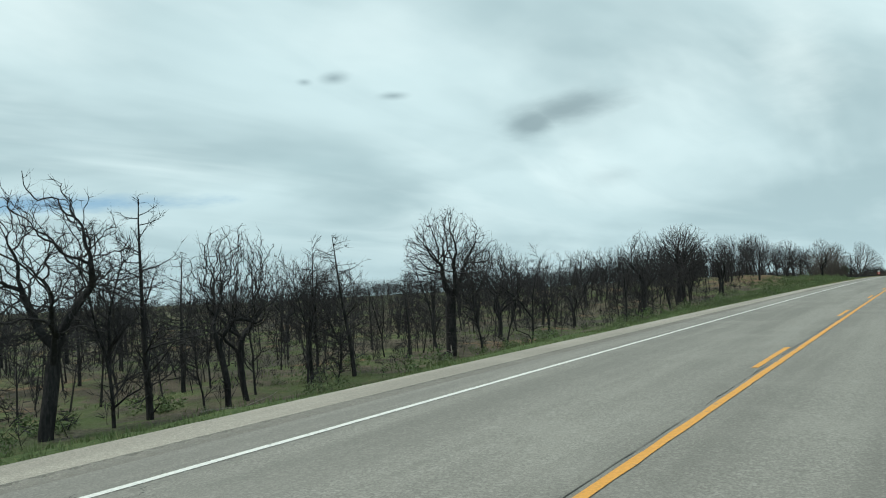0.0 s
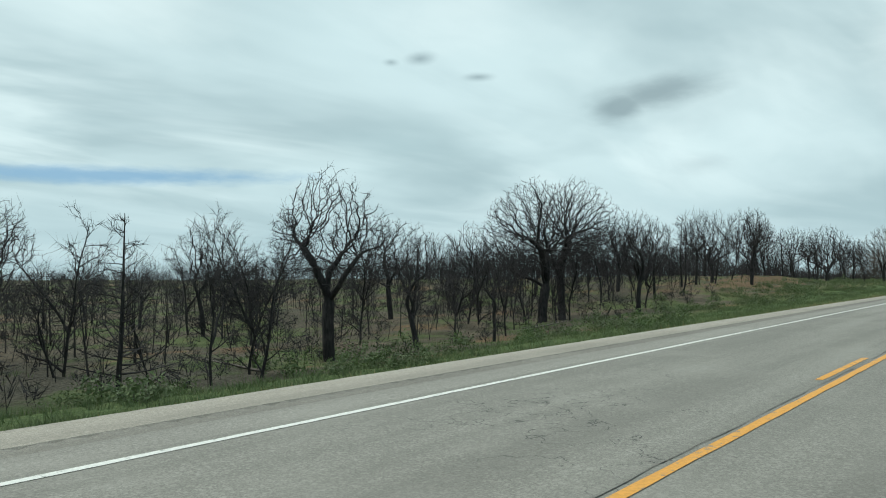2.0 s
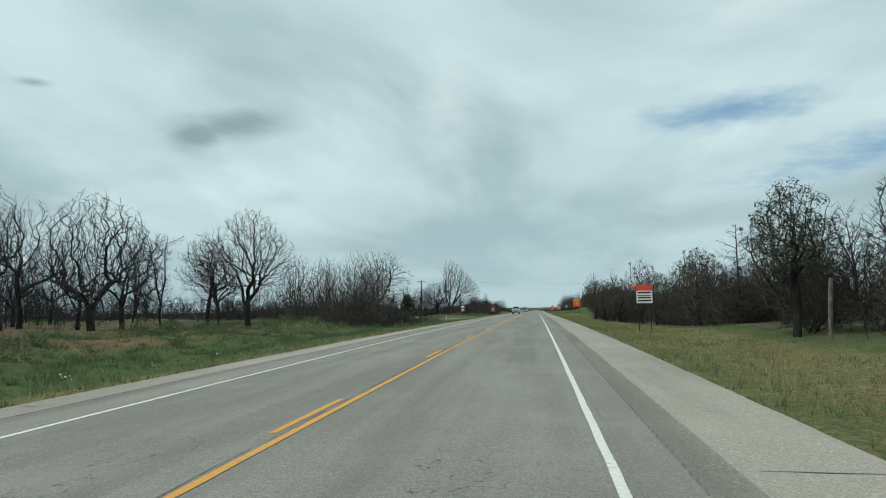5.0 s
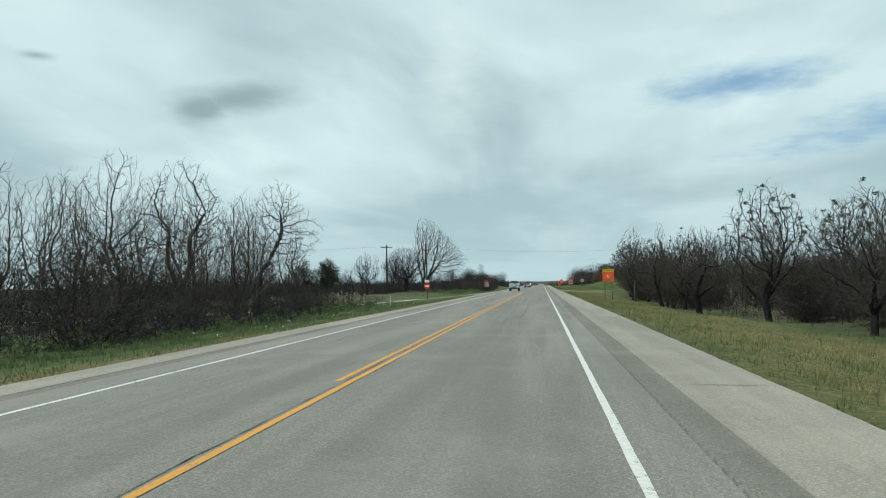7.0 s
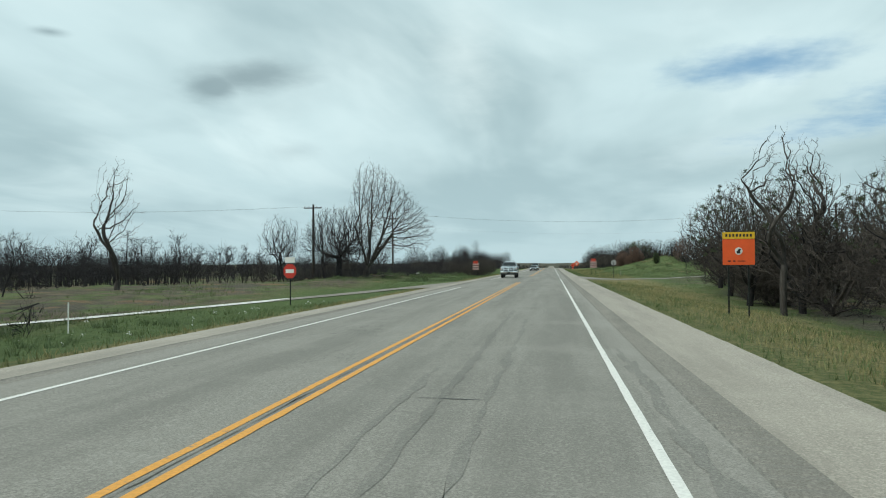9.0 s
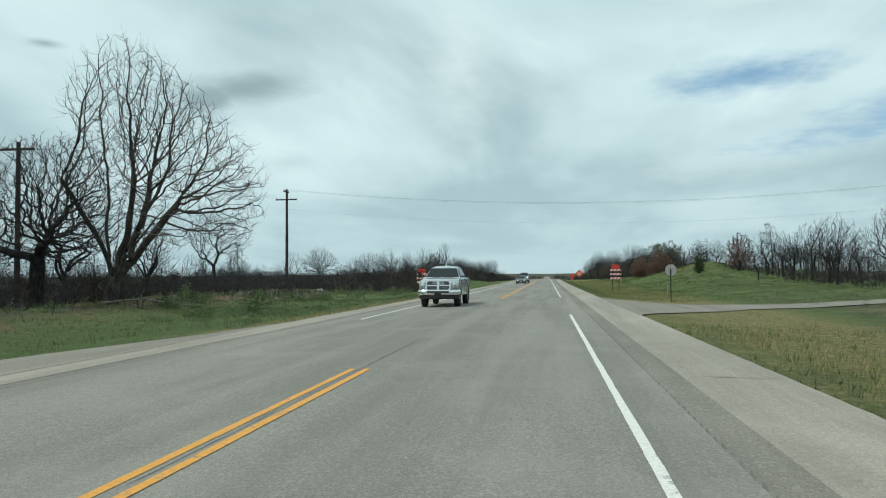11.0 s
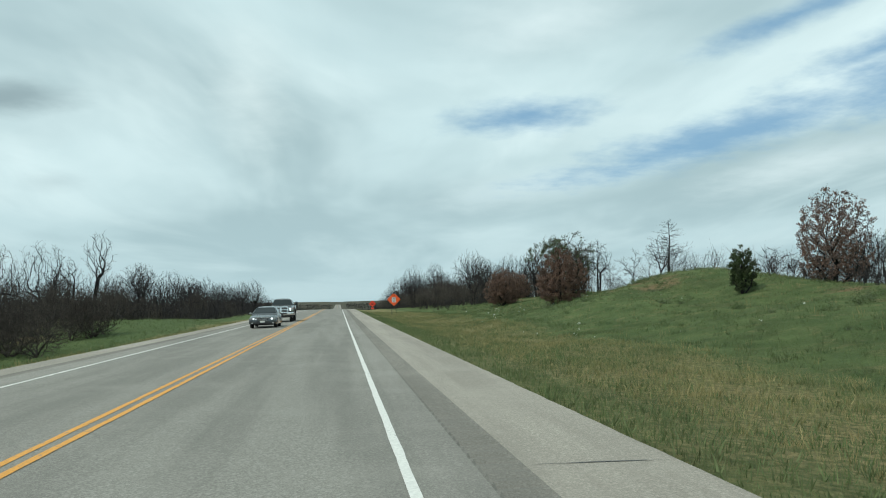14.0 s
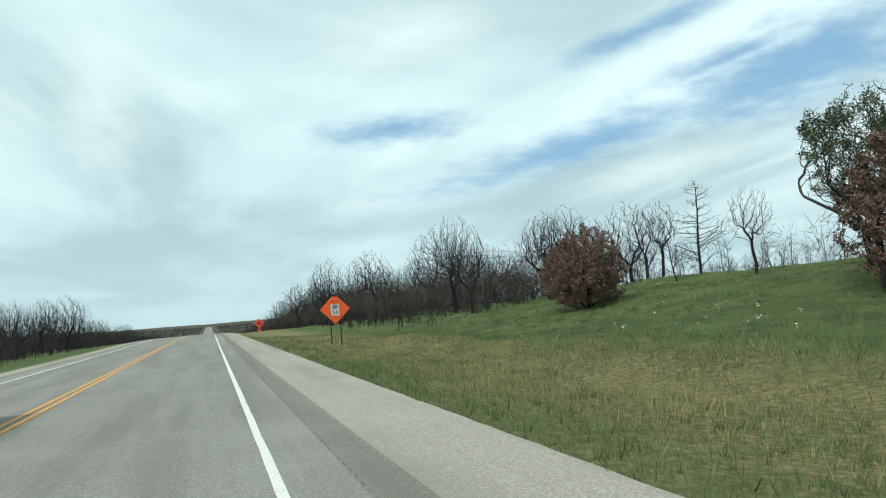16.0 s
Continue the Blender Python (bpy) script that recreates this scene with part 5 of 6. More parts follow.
# ---- grass, weeds and shrubs ----
def tufts(name, bands, seed, mat, label, blades, tall, wide, lean=0.35, keep=None, clump=0.14):
    """Grass as real blades: three-cornered, in tufts, one mesh."""
    rng = np.random.default_rng(seed)
    V = []
    for x0, x1, y0, y1, count in bands:
        x, y = rng.uniform(x0, x1, count), rng.uniform(y0, y1, count)
        if keep is not None:
            ok = keep(x, y, rng)
            x, y = x[ok], y[ok]
        z = ground_z(x, y)
        s = rng.uniform(0.55, 1.35, len(x))
        for k in range(blades):
            a = rng.uniform(0, 6.283, len(x))
            r = rng.uniform(0, clump, len(x)) * s
            bx, by = x + r * np.cos(a), y + r * np.sin(a)
            h = tall * s * rng.uniform(0.6, 1.25, len(x))
            w = wide * rng.uniform(0.7, 1.3, len(x))
            t = rng.uniform(0, 6.283, len(x))
            ex, ey = bx + lean * h * np.cos(a) * rng.random(len(x)), by + lean * h * np.sin(a) * rng.random(len(x))
            p0 = np.stack([bx - w * np.cos(t), by - w * np.sin(t), z - 0.02], -1)
            p1 = np.stack([bx + w * np.cos(t), by + w * np.sin(t), z - 0.02], -1)
            V.append(np.stack([p0, p1, np.stack([ex, ey, z + h], -1)], 1))
    V = np.concatenate(V).reshape(-1, 3)
    n = len(V) // 3
    me = bpy.data.meshes.new(name)
    me.vertices.add(3 * n), me.loops.add(3 * n), me.polygons.add(n)
    me.vertices.foreach_set("co", V.astype(np.float32).ravel())
    me.loops.foreach_set("vertex_index", np.arange(3 * n, dtype=np.int32))
    me.polygons.foreach_set("loop_start", np.arange(0, 3 * n, 3, dtype=np.int32))
    me.update(calc_edges=True)
    me.materials.append(mat)
    tagged(new(name, me), label, "grass", kind="stuff")


def wave(x, y):
    return np.sin(x * 0.8 + 2.1 * np.sin(y * 0.23)) + np.sin(y * 0.41 + x * 0.3) + 0.8 * np.sin(x * 1.9 - y * 0.9)


def off_roads(x, y):
    side_r = (y > 301) & (y < 327) & (x > 3) & ((np.abs(y - 314) < 4.5) | (x < 8.5))
    path = np.interp(x, (-42, -26, -22.5, -20, -16, -13, -11), (215, 241, 249, 255.5, 266.5, 279, 283))
    side_l = (x < -8) & ((np.abs(y - path) < np.where(x < -14, 2.6, 7.5)) & (x > -42)) | ((x > -12) & (y > 275) & (y < 297) & (x < 0))
    return ~(side_r | side_l)


dry_keep = lambda x, y, rng: off_roads(x, y) & (rng.random(len(x)) < np.clip(0.55 + 0.22 * wave(x, y), 0.08, 1))
green_keep = lambda x, y, rng: off_roads(x, y) & (rng.random(len(x)) < np.clip(0.7 - 0.18 * wave(x, y), 0.15, 1))
tufts("dry_roadside_grass", ((4.3, 9.6, 126, 300, 10000), (5.2, 11.2, 326, 470, 9000), (5.5, 9, 296, 332, 1400), (-9.6, -8.8, 0, 300, 3500), (-9.8, -8.8, 300, 420, 1200)), 1, GRASSY,
      "dry yellow grass along the shoulder", 4, 0.15, 0.011, 0.9, keep=dry_keep)
tufts("green_roadside_grass", ((3.7, 13, 126, 300, 11000), (3.7, 13, 326, 470, 16000), (-19, -8.85, 0, 125, 14000), (-24, -8.85, 125, 260, 16000), (-24, -8.85, 285, 420, 13000)), 2, GRASSG,
      "short green grass on the verges", 4, 0.13, 0.012, 0.9, keep=green_keep)
tufts("mound_grass", ((12, 33, 345, 450, 24000), (13, 40, 296, 345, 7000)), 3, GRASSG, "green grass on the mound", 5, 0.13, 0.010, 0.9, keep=green_keep)
tufts("woodland_grass", ((-45, -18, -5, 215, 15000), (-34, -20, 200, 330, 5000)), 4, GRASSG, "young grass on the burnt woodland floor", 4, 0.24, 0.016, 0.7,
      keep=lambda x, y, rng: rng.random(len(x)) < np.clip(0.2 + 0.4 * wave(x * 0.5, y * 0.6), 0.03, 1))
tufts("short_verge_grass", ((3.56, 11, 342, 430, 46000), (3.56, 10, 128, 290, 15000), (-10, -8.65, 0, 110, 6000)), 8, GRASSG, "short green turf beside the shoulder", 4, 0.08, 0.0055, 0.9, keep=green_keep)
tufts("dry_verge_stalks", ((5.4, 11.6, 342, 440, 16000),), 9, GRASSY, "fine dry stalks beside the shoulder", 4, 0.13, 0.005, 0.8, keep=dry_keep)
tufts("mound_dry_grass", ((11, 30, 340, 450, 1300),), 6, GRASSY, "dry stalks among the mound grass", 3, 0.3, 0.01, keep=dry_keep)

TUSSOCK = leafy("tussock_blades", (0.06, 0.098, 0.04), (0.12, 0.165, 0.07), (0.095, 0.12, 0.055))
tufts("mound_tussocks", ((11.5, 32, 345, 450, 2000), (14, 40, 296, 345, 600), (4.2, 12, 330, 450, 420), (-22, -10, 300, 360, 500)), 12, TUSSOCK, "dark bunch grass in clumps on the slopes", 34, 0.15, 0.006, 1.1, clump=0.24)
tufts("pale_tussocks", ((17, 32, 380, 445, 500), (5, 12, 330, 450, 700), (4.6, 9, 126, 290, 400)), 13, GRASSY, "pale bunch grass in clumps on the slopes", 24, 0.13, 0.005, 1.0, clump=0.24)
tufts("bank_weeds", ((-23, -11.5, 108, 190, 1100), (-20, -11, 40, 108, 500), (-20, -12, 190, 250, 400)), 14, TUSSOCK, "dark weeds in clumps on the bank", 34, 0.24, 0.009, 1.0, clump=0.34)


def white_flowers(x0, x1, y0, y1, count, seed):
    rng = np.random.default_rng(seed)
    pts = np.stack([rng.uniform(x0, x1, count), rng.uniform(y0, y1, count), np.zeros(count)], -1)
    pts[:, 0] += 0.9 * np.sin(pts[:, 1] * 0.5)
    pts[:, 2] = ground_z(pts[:, 0], pts[:, 1]) + 0.16
    v, f = leaf_cloud(pts, 0.10, count * 5, 0.055, seed, 0.3)
    tagged(mesh_object("wild_flowers", v, f, FLOWER), "small white wild flowers in the grass", "flowers", kind="stuff")


white_flowers(-13.5, -10.5, 120, 152, 25, 4)
white_flowers(-18, -10, 200, 262, 60, 5)
white_flowers(10, 20, 375, 430, 45, 6)

shrubs = []
for k in range(4):
    rs = np.random.default_rng(700 + k)
    c = [(rs.normal(0, 0.42), rs.normal(0, 0.42), abs(rs.normal(0.22, 0.2))) for _ in range(24)]
    root = new("shrub")
    tagged(root, "low green leafy shrub on the verge", "shrub", "green shrubs on the verges")
    v, f = leaf_cloud(c, 0.26, 560, 0.095, 710 + k, 0.8)
    tagged(mesh_object("foliage", v, f, SHRUB, root), kind="stuff")
    stems = [limb(rs, (0, 0, -0.1), np.array((p[0], p[1], p[2] + 0.1)) / np.linalg.norm((p[0], p[1], p[2] + 0.1)), 0.5, 0.01, 0.004, 3, 0.1, 0.05) for p in c[:12]]
    v, f = tubes(stems, 3)
    tagged(mesh_object("stem_clump", v, f, GREYTWIG, root), kind="stuff")
    shrubs.append(root)
rng = np.random.default_rng(77)
for k in range(270):
    zone = k % 6
    if zone == 0:
        x, y = rng.uniform(-22, -13.5), rng.uniform(60, 135)
    elif zone == 5:
        x, y = rng.uniform(-26, -14), rng.uniform(2, 110)
    elif zone == 1:
        x, y = rng.uniform(-24, -15), rng.uniform(118, 205)
    elif zone == 2:
        x, y = rng.uniform(-21, -15), rng.uniform(198, 245)
    elif zone == 3:
        x, y = rng.uniform(15, 28), rng.uniform(365, 440)
    else:
        x, y = (rng.uniform(12, 18), rng.uniform(140, 290)) if k % 2 else (rng.uniform(-24, -14), rng.uniform(300, 372))
    grow_at(shrubs, int(rng.integers(4)), x, y, rng.uniform(0, 360), rng.uniform(0.4, 1.15) * (0.55 if zone == 3 else 1.0))

# fallen wood
logs = [limb(np.random.default_rng(k), (0, 0, 0.12), (1, 0.1 * k, 0.02), 3.0, 0.065, 0.02, 6, 0.12, 0) for k in range(3)]
for k, (x, y, t) in enumerate(((-20.5, 15, 20), (-21.5, 31, 100), (-23, 66, 170), (-28, 52, 75), (-25, 86, 10), (13.5, 252, 60), (-21.5, 308, 15))):
    fork = limb(np.random.default_rng(90 + k), logs[k % 3][0][3], (0.6, 0.7, 0.35), 1.3, 0.035, 0.01, 4, 0.15, 0.02)
    v, f = tubes([logs[k % 3], fork], 6)
    ob = tagged(mesh_object("fallen_log", v, f, PALEWOOD, None, True), "bleached fallen dead branch on the ground", "log", "fallen branches")
    ob.matrix_basis = pose(x, y, gz(x, y) + 0.02, 0, 0, t)


# ---- signs and poles ----
ORANGE = plain("orange_sign_sheet", (0.86, 0.115, 0.022), 0.45, 0, 0.08, 3.0)
REDORANGE = plain("red_orange_sheet", (0.80, 0.065, 0.028), 0.45, 0, 0.08, 3.0)
YELLOWS = plain("yellow_sign_sheet", (0.80, 0.48, 0.02), 0.45, 0, 0.08, 3.0)
WHITES = plain("white_sign_sheet", (0.76, 0.76, 0.72), 0.45, 0, 0.1, 3.0)
REDS = plain("red_sheet", (0.52, 0.035, 0.02), 0.5, 0, 0.12, 3.0)
BLACKS = plain("black_print", (0.02, 0.02, 0.02), 0.6, 0, 0.1)
DARKPRINT = plain("dark_red_print", (0.10, 0.018, 0.012), 0.6, 0, 0.1)
POST = plain("dark_green_steel_post", (0.018, 0.022, 0.018), 0.55, 0.4, 0.3)
GALV = plain("weathered_sheet_metal", (0.34, 0.34, 0.33), 0.5, 0.5, 0.25, 3.0)
GLASSY = plain("insulator_porcelain", (0.30, 0.29, 0.27), 0.25, 0, 0.1)
CABLE = plain("grey_cable", (0.10, 0.10, 0.10), 0.5, 0.5, 0.1)


def part(name, bm, mat, parent=None, label=""):
    me = bpy.data.meshes.new(name)
    bm.to_mesh(me)
    bm.free()
    me.materials.append(mat)
    ob = new(name, me)
    ob.parent = parent
    if label:
        tagged(ob, label)
    return ob


def slab(cx, cy, cz, sx, sy, sz, bevel=0.004, turn=None):
    """A bevelled box round a middle."""
    bm = bmesh.new()
    bmesh.ops.create_cube(bm, size=1.0)
    bmesh.ops.scale(bm, vec=(sx, sy, sz), verts=bm.verts)
    if bevel:
        bmesh.ops.bevel(bm, geom=bm.edges[:], offset=min(bevel, 0.45 * min(sx, sy, sz)), segments=2, affect="EDGES")
    if turn is not None:
        bmesh.ops.transform(bm, matrix=turn, verts=bm.verts)
    bmesh.ops.translate(bm, vec=(cx, cy, cz), verts=bm.verts)
    return bm


def plate(outline, y, depth, bevel=0.0):
    """A flat shape in the upright plane, given depth along y."""
    bm = bmesh.new()
    f = bm.faces.new([bm.verts.new((x, y, z)) for x, z in outline])
    ext = bmesh.ops.extrude_face_region(bm, geom=[f])
    bmesh.ops.translate(bm, vec=(0, depth, 0), verts=[v for v in ext["geom"] if isinstance(v, bmesh.types.BMVert)])
    bmesh.ops.recalc_face_normals(bm, faces=bm.faces)
    return bm


def rounded(w, h, r, n=4, cx=0.0, cz=0.0):
    pts = []
    for sx, sz, a0 in ((1, 1, 0), (-1, 1, 90), (-1, -1, 180), (1, -1, 270)):
        for k in range(n + 1):
            a = radians(a0 + 90 * k / n)
            pts.append((cx + sx * (w / 2 - r) + r * math.cos(a), cz + sz * (h / 2 - r) + r * math.sin(a)))
    return pts


def post(name, x, h, parent, y=0.03, w=0.055):
    """A steel channel post: web and two flanges."""
    bm = slab(x, y, h / 2 - 0.2, w, 0.008, h + 0.4, 0.002)
    for s in (-1, 1):
        b2 = slab(x + s * w / 2, y + 0.02, h / 2 - 0.2, 0.006, 0.04, h + 0.4, 0.002)
        me = bpy.data.meshes.new("tmp")
        b2.to_mesh(me), b2.free()
        bm.from_mesh(me)
        bpy.data.meshes.remove(me)
    return part(name, bm, POST, parent)


def lettering(text, size, x, z, y, mat, parent, wide=1.0):
    cu = bpy.data.curves.new("lettering", "FONT")
    cu.body, cu.size, cu.align_x, cu.align_y, cu.extrude, cu.offset = text, size, "CENTER", "CENTER", 0.0015, size * 0.018
    tmp = bpy.data.objects.new("lettering", cu)
    me = bpy.data.meshes.new_from_object(tmp)
    bpy.data.objects.remove(tmp)
    me.materials.clear()
    me.materials.append(mat)
    ob = new("lettering", me)
    ob.parent = parent
    ob.matrix_basis = pose(x, y, z, 90, 0, 0) @ Matrix.Diagonal((wide, 1, 1, 1))
    return ob


def bars(rows, parent, y, mat, name="print_bar"):
    for x, z, w, h in rows:
        part(name, slab(x, y, z, w, 0.003, h, 0), mat, parent)


def frame_lines(w, h, y, z, mat, parent, t=0.018):
    for x, zz, sx, sz in ((0, z + h / 2, w, t), (0, z - h / 2, w, t), (w / 2, z, t, h), (-w / 2, z, t, h)):
        part("border", slab(x, y, zz, sx, 0.003, sz, 0), mat, parent)


def barricade(x, y, turn, words, label):
    root = tagged(new("road_work_barricade"), label, "barricade", "road work barricades")
    for px in (-0.33, 0.33):
        post("post", px, 2.62, root)
    for k, z in enumerate((1.43, 1.86, 2.29)):
        board = part("board", slab(0, 0, z, 1.10, 0.024, 0.21, 0.004), WHITES, root, "white board with red diagonal stripes")
        for j in range(-1, 4):
            x0 = -0.55 + 0.365 * j + (0.05 if k == 1 else 0.12)
            quad = [(x0, -0.1), (x0 + 0.19, -0.1), (x0 + 0.36, 0.1), (x0 + 0.17, 0.1)]
            quad = [(min(0.545, max(-0.545, a)), b + z) for a, b in quad]
            if quad[1][0] - quad[0][0] < 0.02 and quad[2][0] - quad[3][0] < 0.02:
                continue
            part("stripe", plate(quad, -0.0165, 0.004), REDS, board)
    sign = part("sign_plate", plate(rounded(0.80, 0.44, 0.03, cz=2.63), -0.03, 0.006), REDORANGE, root, "orange-red sign plate")
    frame_lines(0.74, 0.38, -0.033, 2.63, DARKPRINT, sign)
    if words:
        lettering("ROAD WORK", 0.125, 0, 2.72, -0.034, DARKPRINT, sign)
        lettering("NEXT 4 MILES", 0.125, 0, 2.55, -0.034, DARKPRINT, sign, 0.9)
    else:
        bars(((0, 2.72, 0.5, 0.08), (0, 2.55, 0.62, 0.08)), sign, -0.033, DARKPRINT)
    root.matrix_basis = pose(x, y, gz(x, y), 0, 0, turn)


barricade(7.07, 352.2, 0, True, "striped barricade with a road work sign on posts")
barricade(-13.45, 352.2, 3, False, "striped barricade with an orange plate on posts")

# orange square sign with a yellow strip
root = tagged(new("fire_notice_sign"), "orange square sign with yellow strip on two posts", "sign")
for px in (-0.38, 0.38):
    post("post", px, 2.6, root)
main = part("sign_plate", plate(rounded(1.22, 1.02, 0.03, cz=2.52), -0.01, 0.006), ORANGE, root)
strip_top = part("top_plate", plate(rounded(1.22, 0.27, 0.03, cz=3.18), -0.01, 0.006), YELLOWS, root, "yellow top plate")
bars([(-0.46 + 0.132 * k, 3.18, 0.075, 0.11) for k in range(8)], strip_top, -0.013, BLACKS)
emblem = part("emblem", plate([(0.15 * math.cos(a * 0.5236), 2.56 + 0.15 * math.sin(a * 0.5236)) for a in range(12)], -0.015, 0.004), WHITES, main, "pale round emblem")
part("emblem_mark", plate([(-0.06, 2.46), (0.07, 2.47), (0.05, 2.55), (0.09, 2.62), (0.0, 2.66), (-0.03, 2.58), (-0.08, 2.55)], -0.019, 0.003), BLACKS, emblem)
bars(((-0.36, 2.16, 0.12, 0.05), (-0.18, 2.16, 0.1, 0.05), (0.1, 2.16, 0.3, 0.03)), main, -0.013, DARKPRINT)
root.matrix_basis = pose(7.35, 255.4, gz(7.35, 255.4), 0, 0, 0)

# white notice sign with an orange head
root = tagged(new("notice_sign"), "white notice sign with orange-red head on posts", "sign")
for px in (-0.37, 0.37):
    post("post", px, 2.5, root)
main = part("sign_plate", plate(rounded(0.98, 0.78, 0.02, cz=2.17), -0.01, 0.006), WHITES, root)
part("head_plate", plate(rounded(1.0, 0.36, 0.02, cz=2.745), -0.012, 0.006), REDORANGE, root, "orange-red head plate")
bars(((0, 2.44, 0.8, 0.10), (0, 2.25, 0.86, 0.05), (0, 2.12, 0.8, 0.09), (0, 1.94, 0.84, 0.09)), main, -0.013, BLACKS)
part("flag", plate([(-0.5, 2.86), (-0.5, 2.74), (-1.02, 2.77), (-1.05, 2.82)], -0.02, 0.004), REDORANGE, root, "orange warning flag")
root.matrix_basis = pose(6.95, 171.5, gz(6.95, 171.5), 0, 0, 0)


def diamond_sign(x, y, zc, inset, label):
    root = tagged(new("diamond_warning_sign"), label, "sign", "diamond warning signs")
    base = gz(x, y)
    c = zc - base
    for px in (-0.28, 0.28):
        post("post", px, c + 0.3, root)
    d = 0.86
    main = part("sign_plate", plate([(0, c - d), (d, c), (0, c + d), (-d, c)], -0.01, 0.006), ORANGE if inset else REDORANGE, root)
    if inset:
        pl = part("inset_plate", plate(rounded(0.5, 0.66, 0.03, cz=c - 0.05), -0.016, 0.004), WHITES, main, "white speed plate")
        frame_lines(0.45, 0.61, -0.018, c - 0.05, BLACKS, pl, 0.015)
        lettering("55", 0.34, 0, c - 0.19, -0.019, BLACKS, pl)
        bars(((0, c + 0.17, 0.32, 0.07), (0, c + 0.06, 0.32, 0.07)), pl, -0.018, BLACKS)
        part("top_bracket", slab(0, -0.02, c + 0.78, 0.22, 0.03, 0.16, 0.01), BLACKS, root, "dark folded flag bracket")
        bars(((-0.12, c + 0.45, 0.1, 0.05), (0.1, c + 0.45, 0.1, 0.05)), main, -0.013, DARKPRINT)
    else:
        bars(((0, c + 0.2, 0.5, 0.11), (0, c, 0.8, 0.11), (0, c - 0.2, 0.5, 0.11)), main, -0.013, DARKPRINT)
        part("lower_plate", plate(rounded(0.7, 0.42, 0.02, cz=c - d - 0.28), -0.01, 0.006), REDORANGE, root)
    root.matrix_basis = pose(x, y, base, 0, 0, 0)


diamond_sign(7.18, 441.8, 1.40, True, "orange diamond sign with a 55 speed plate")
diamond_sign(8.5, 530.0, 0.35, False, "red-orange diamond sign with a lower plate")


def octagon_sign(x, y, turn, h, face, top, label):
    root = tagged(new("stop_sign"), label, "sign", "stop signs")
    post("post", 0, h, root, 0.03, 0.05)
    r = 0.41
    pts = [(r * math.cos(radians(22.5 + 45 * k)), h - 0.1 + r * math.sin(radians(22.5 + 45 * k))) for k in range(8)]
    front = part("sign_plate", plate(pts, -0.008, 0.006), face, root)
    part("sign_back", plate(pts, 0.0, 0.004), GALV, root, "bare metal back")
    if top:
        bars(((0, h - 0.1, 0.5, 0.2),), front, -0.012, WHITES, "print_bar")
        part("top_plate", plate(rounded(0.6, 0.3, 0.02, cz=h + 0.5), -0.008, 0.006), WHITES, root, "white plate above")
    root.matrix_basis = pose(x, y, gz(x, y), 0, 0, turn)


octagon_sign(8.38, 326.3, 152, 2.3, REDS, False, "stop sign seen from its bare back")
octagon_sign(-13.8, 262.0, -10, 1.9, REDS, True, "red stop sign beside the gravel road")

# small weathered post in front of the right-hand thicket
v, f = tubes([limb(np.random.default_rng(3), (0, 0, -0.3), (0.02, 0, 1), 2.9, 0.10, 0.09, 4, 0.02, 0)], 8)
ob = tagged(mesh_object("wooden_post", v, f, PALEWOOD, None, True), "weathered grey wooden post by the thicket", "post")
ob.matrix_basis = pose(12.2, 156.9, gz(12.2, 156.9))
for k, (x, y) in enumerate(((10.9, 343.5), (-15, 246))):
    ob = tagged(part("marker_post", slab(0, 0, 0.42, 0.045, 0.012, 1.1, 0.003), WHITES if k else GALV), "thin roadside marker post in the grass", "post", "marker posts")
    ob.matrix_basis = pose(x, y, gz(x, y), 0, 0, 10 * k)
bm = bmesh.new()
bmesh.ops.create_icosphere(bm, subdivisions=2, radius=0.34)
for vv in bm.verts:
    vv.co *= 1 + 0.25 * noise.noise(vv.co * 4)
    vv.co.z *= 0.55
ob = tagged(part("rubbish_bag", bm, WHITES), "crumpled white bag lying in grass", "litter")
ob.matrix_basis = pose(-22.5, 345, gz(-22.5, 345) + 0.1)


def wire_points(a, b, sag, n=22):
    a, b = np.array(a, float), np.array(b, float)
    t = np.linspace(0, 1, n)
    p = a + (b - a) * t[:, None]
    p[:, 2] -= sag * 4 * t * (1 - t)
    return p


def utility_pole(x, y, top, arms, along, label):
    """Pole with crossarms and insulators; returns the wire ends."""
    base = gz(x, y)
    h = top - base
    root = tagged(new("utility_pole"), label, "utility pole", "utility poles")
    v, f = tubes([(np.array([[0, 0, -0.5], [0.01, 0, h * 0.5], [0.0, 0.01, h]]), np.array([0.17, 0.15, 0.115]))], 10)
    mesh_object("pole", v, f, POLEWOOD, root, True)
    ends = []
    for drop, half, turn in arms:
        t = Matrix.Rotation(radians(turn), 4, "Z")
        arm = part("crossarm", slab(0, -0.16, h - drop, 2 * half, 0.10, 0.13, 0.01, t), POLEWOOD, root)
        for u in (-0.94, -0.45, 0.45, 0.94):
            p = t @ Vector((u * half, 0, 0))
            bm = bmesh.new()
            bmesh.ops.create_cone(bm, cap_ends=True, segments=8, radius1=0.05, radius2=0.035, depth=0.17)
            bmesh.ops.translate(bm, vec=(p.x, p.y - 0.16, h - drop + 0.14), verts=bm.verts)
            part("insulator", bm, GLASSY, arm)
            ends.append((x + p.x, y + p.y - 0.16, base + h - drop + 0.22))
    root.matrix_basis = pose(x, y, base)
    return ends, base


def wire(a, b, sag, r=0.0048):
    p = wire_points(a, b, sag)
    v, f = tubes([(p, np.full(len(p), r))], 3)
    tagged(mesh_object("power_line", v, f, CABLE), "thin sagging overhead power line", "cable", "overhead power lines")


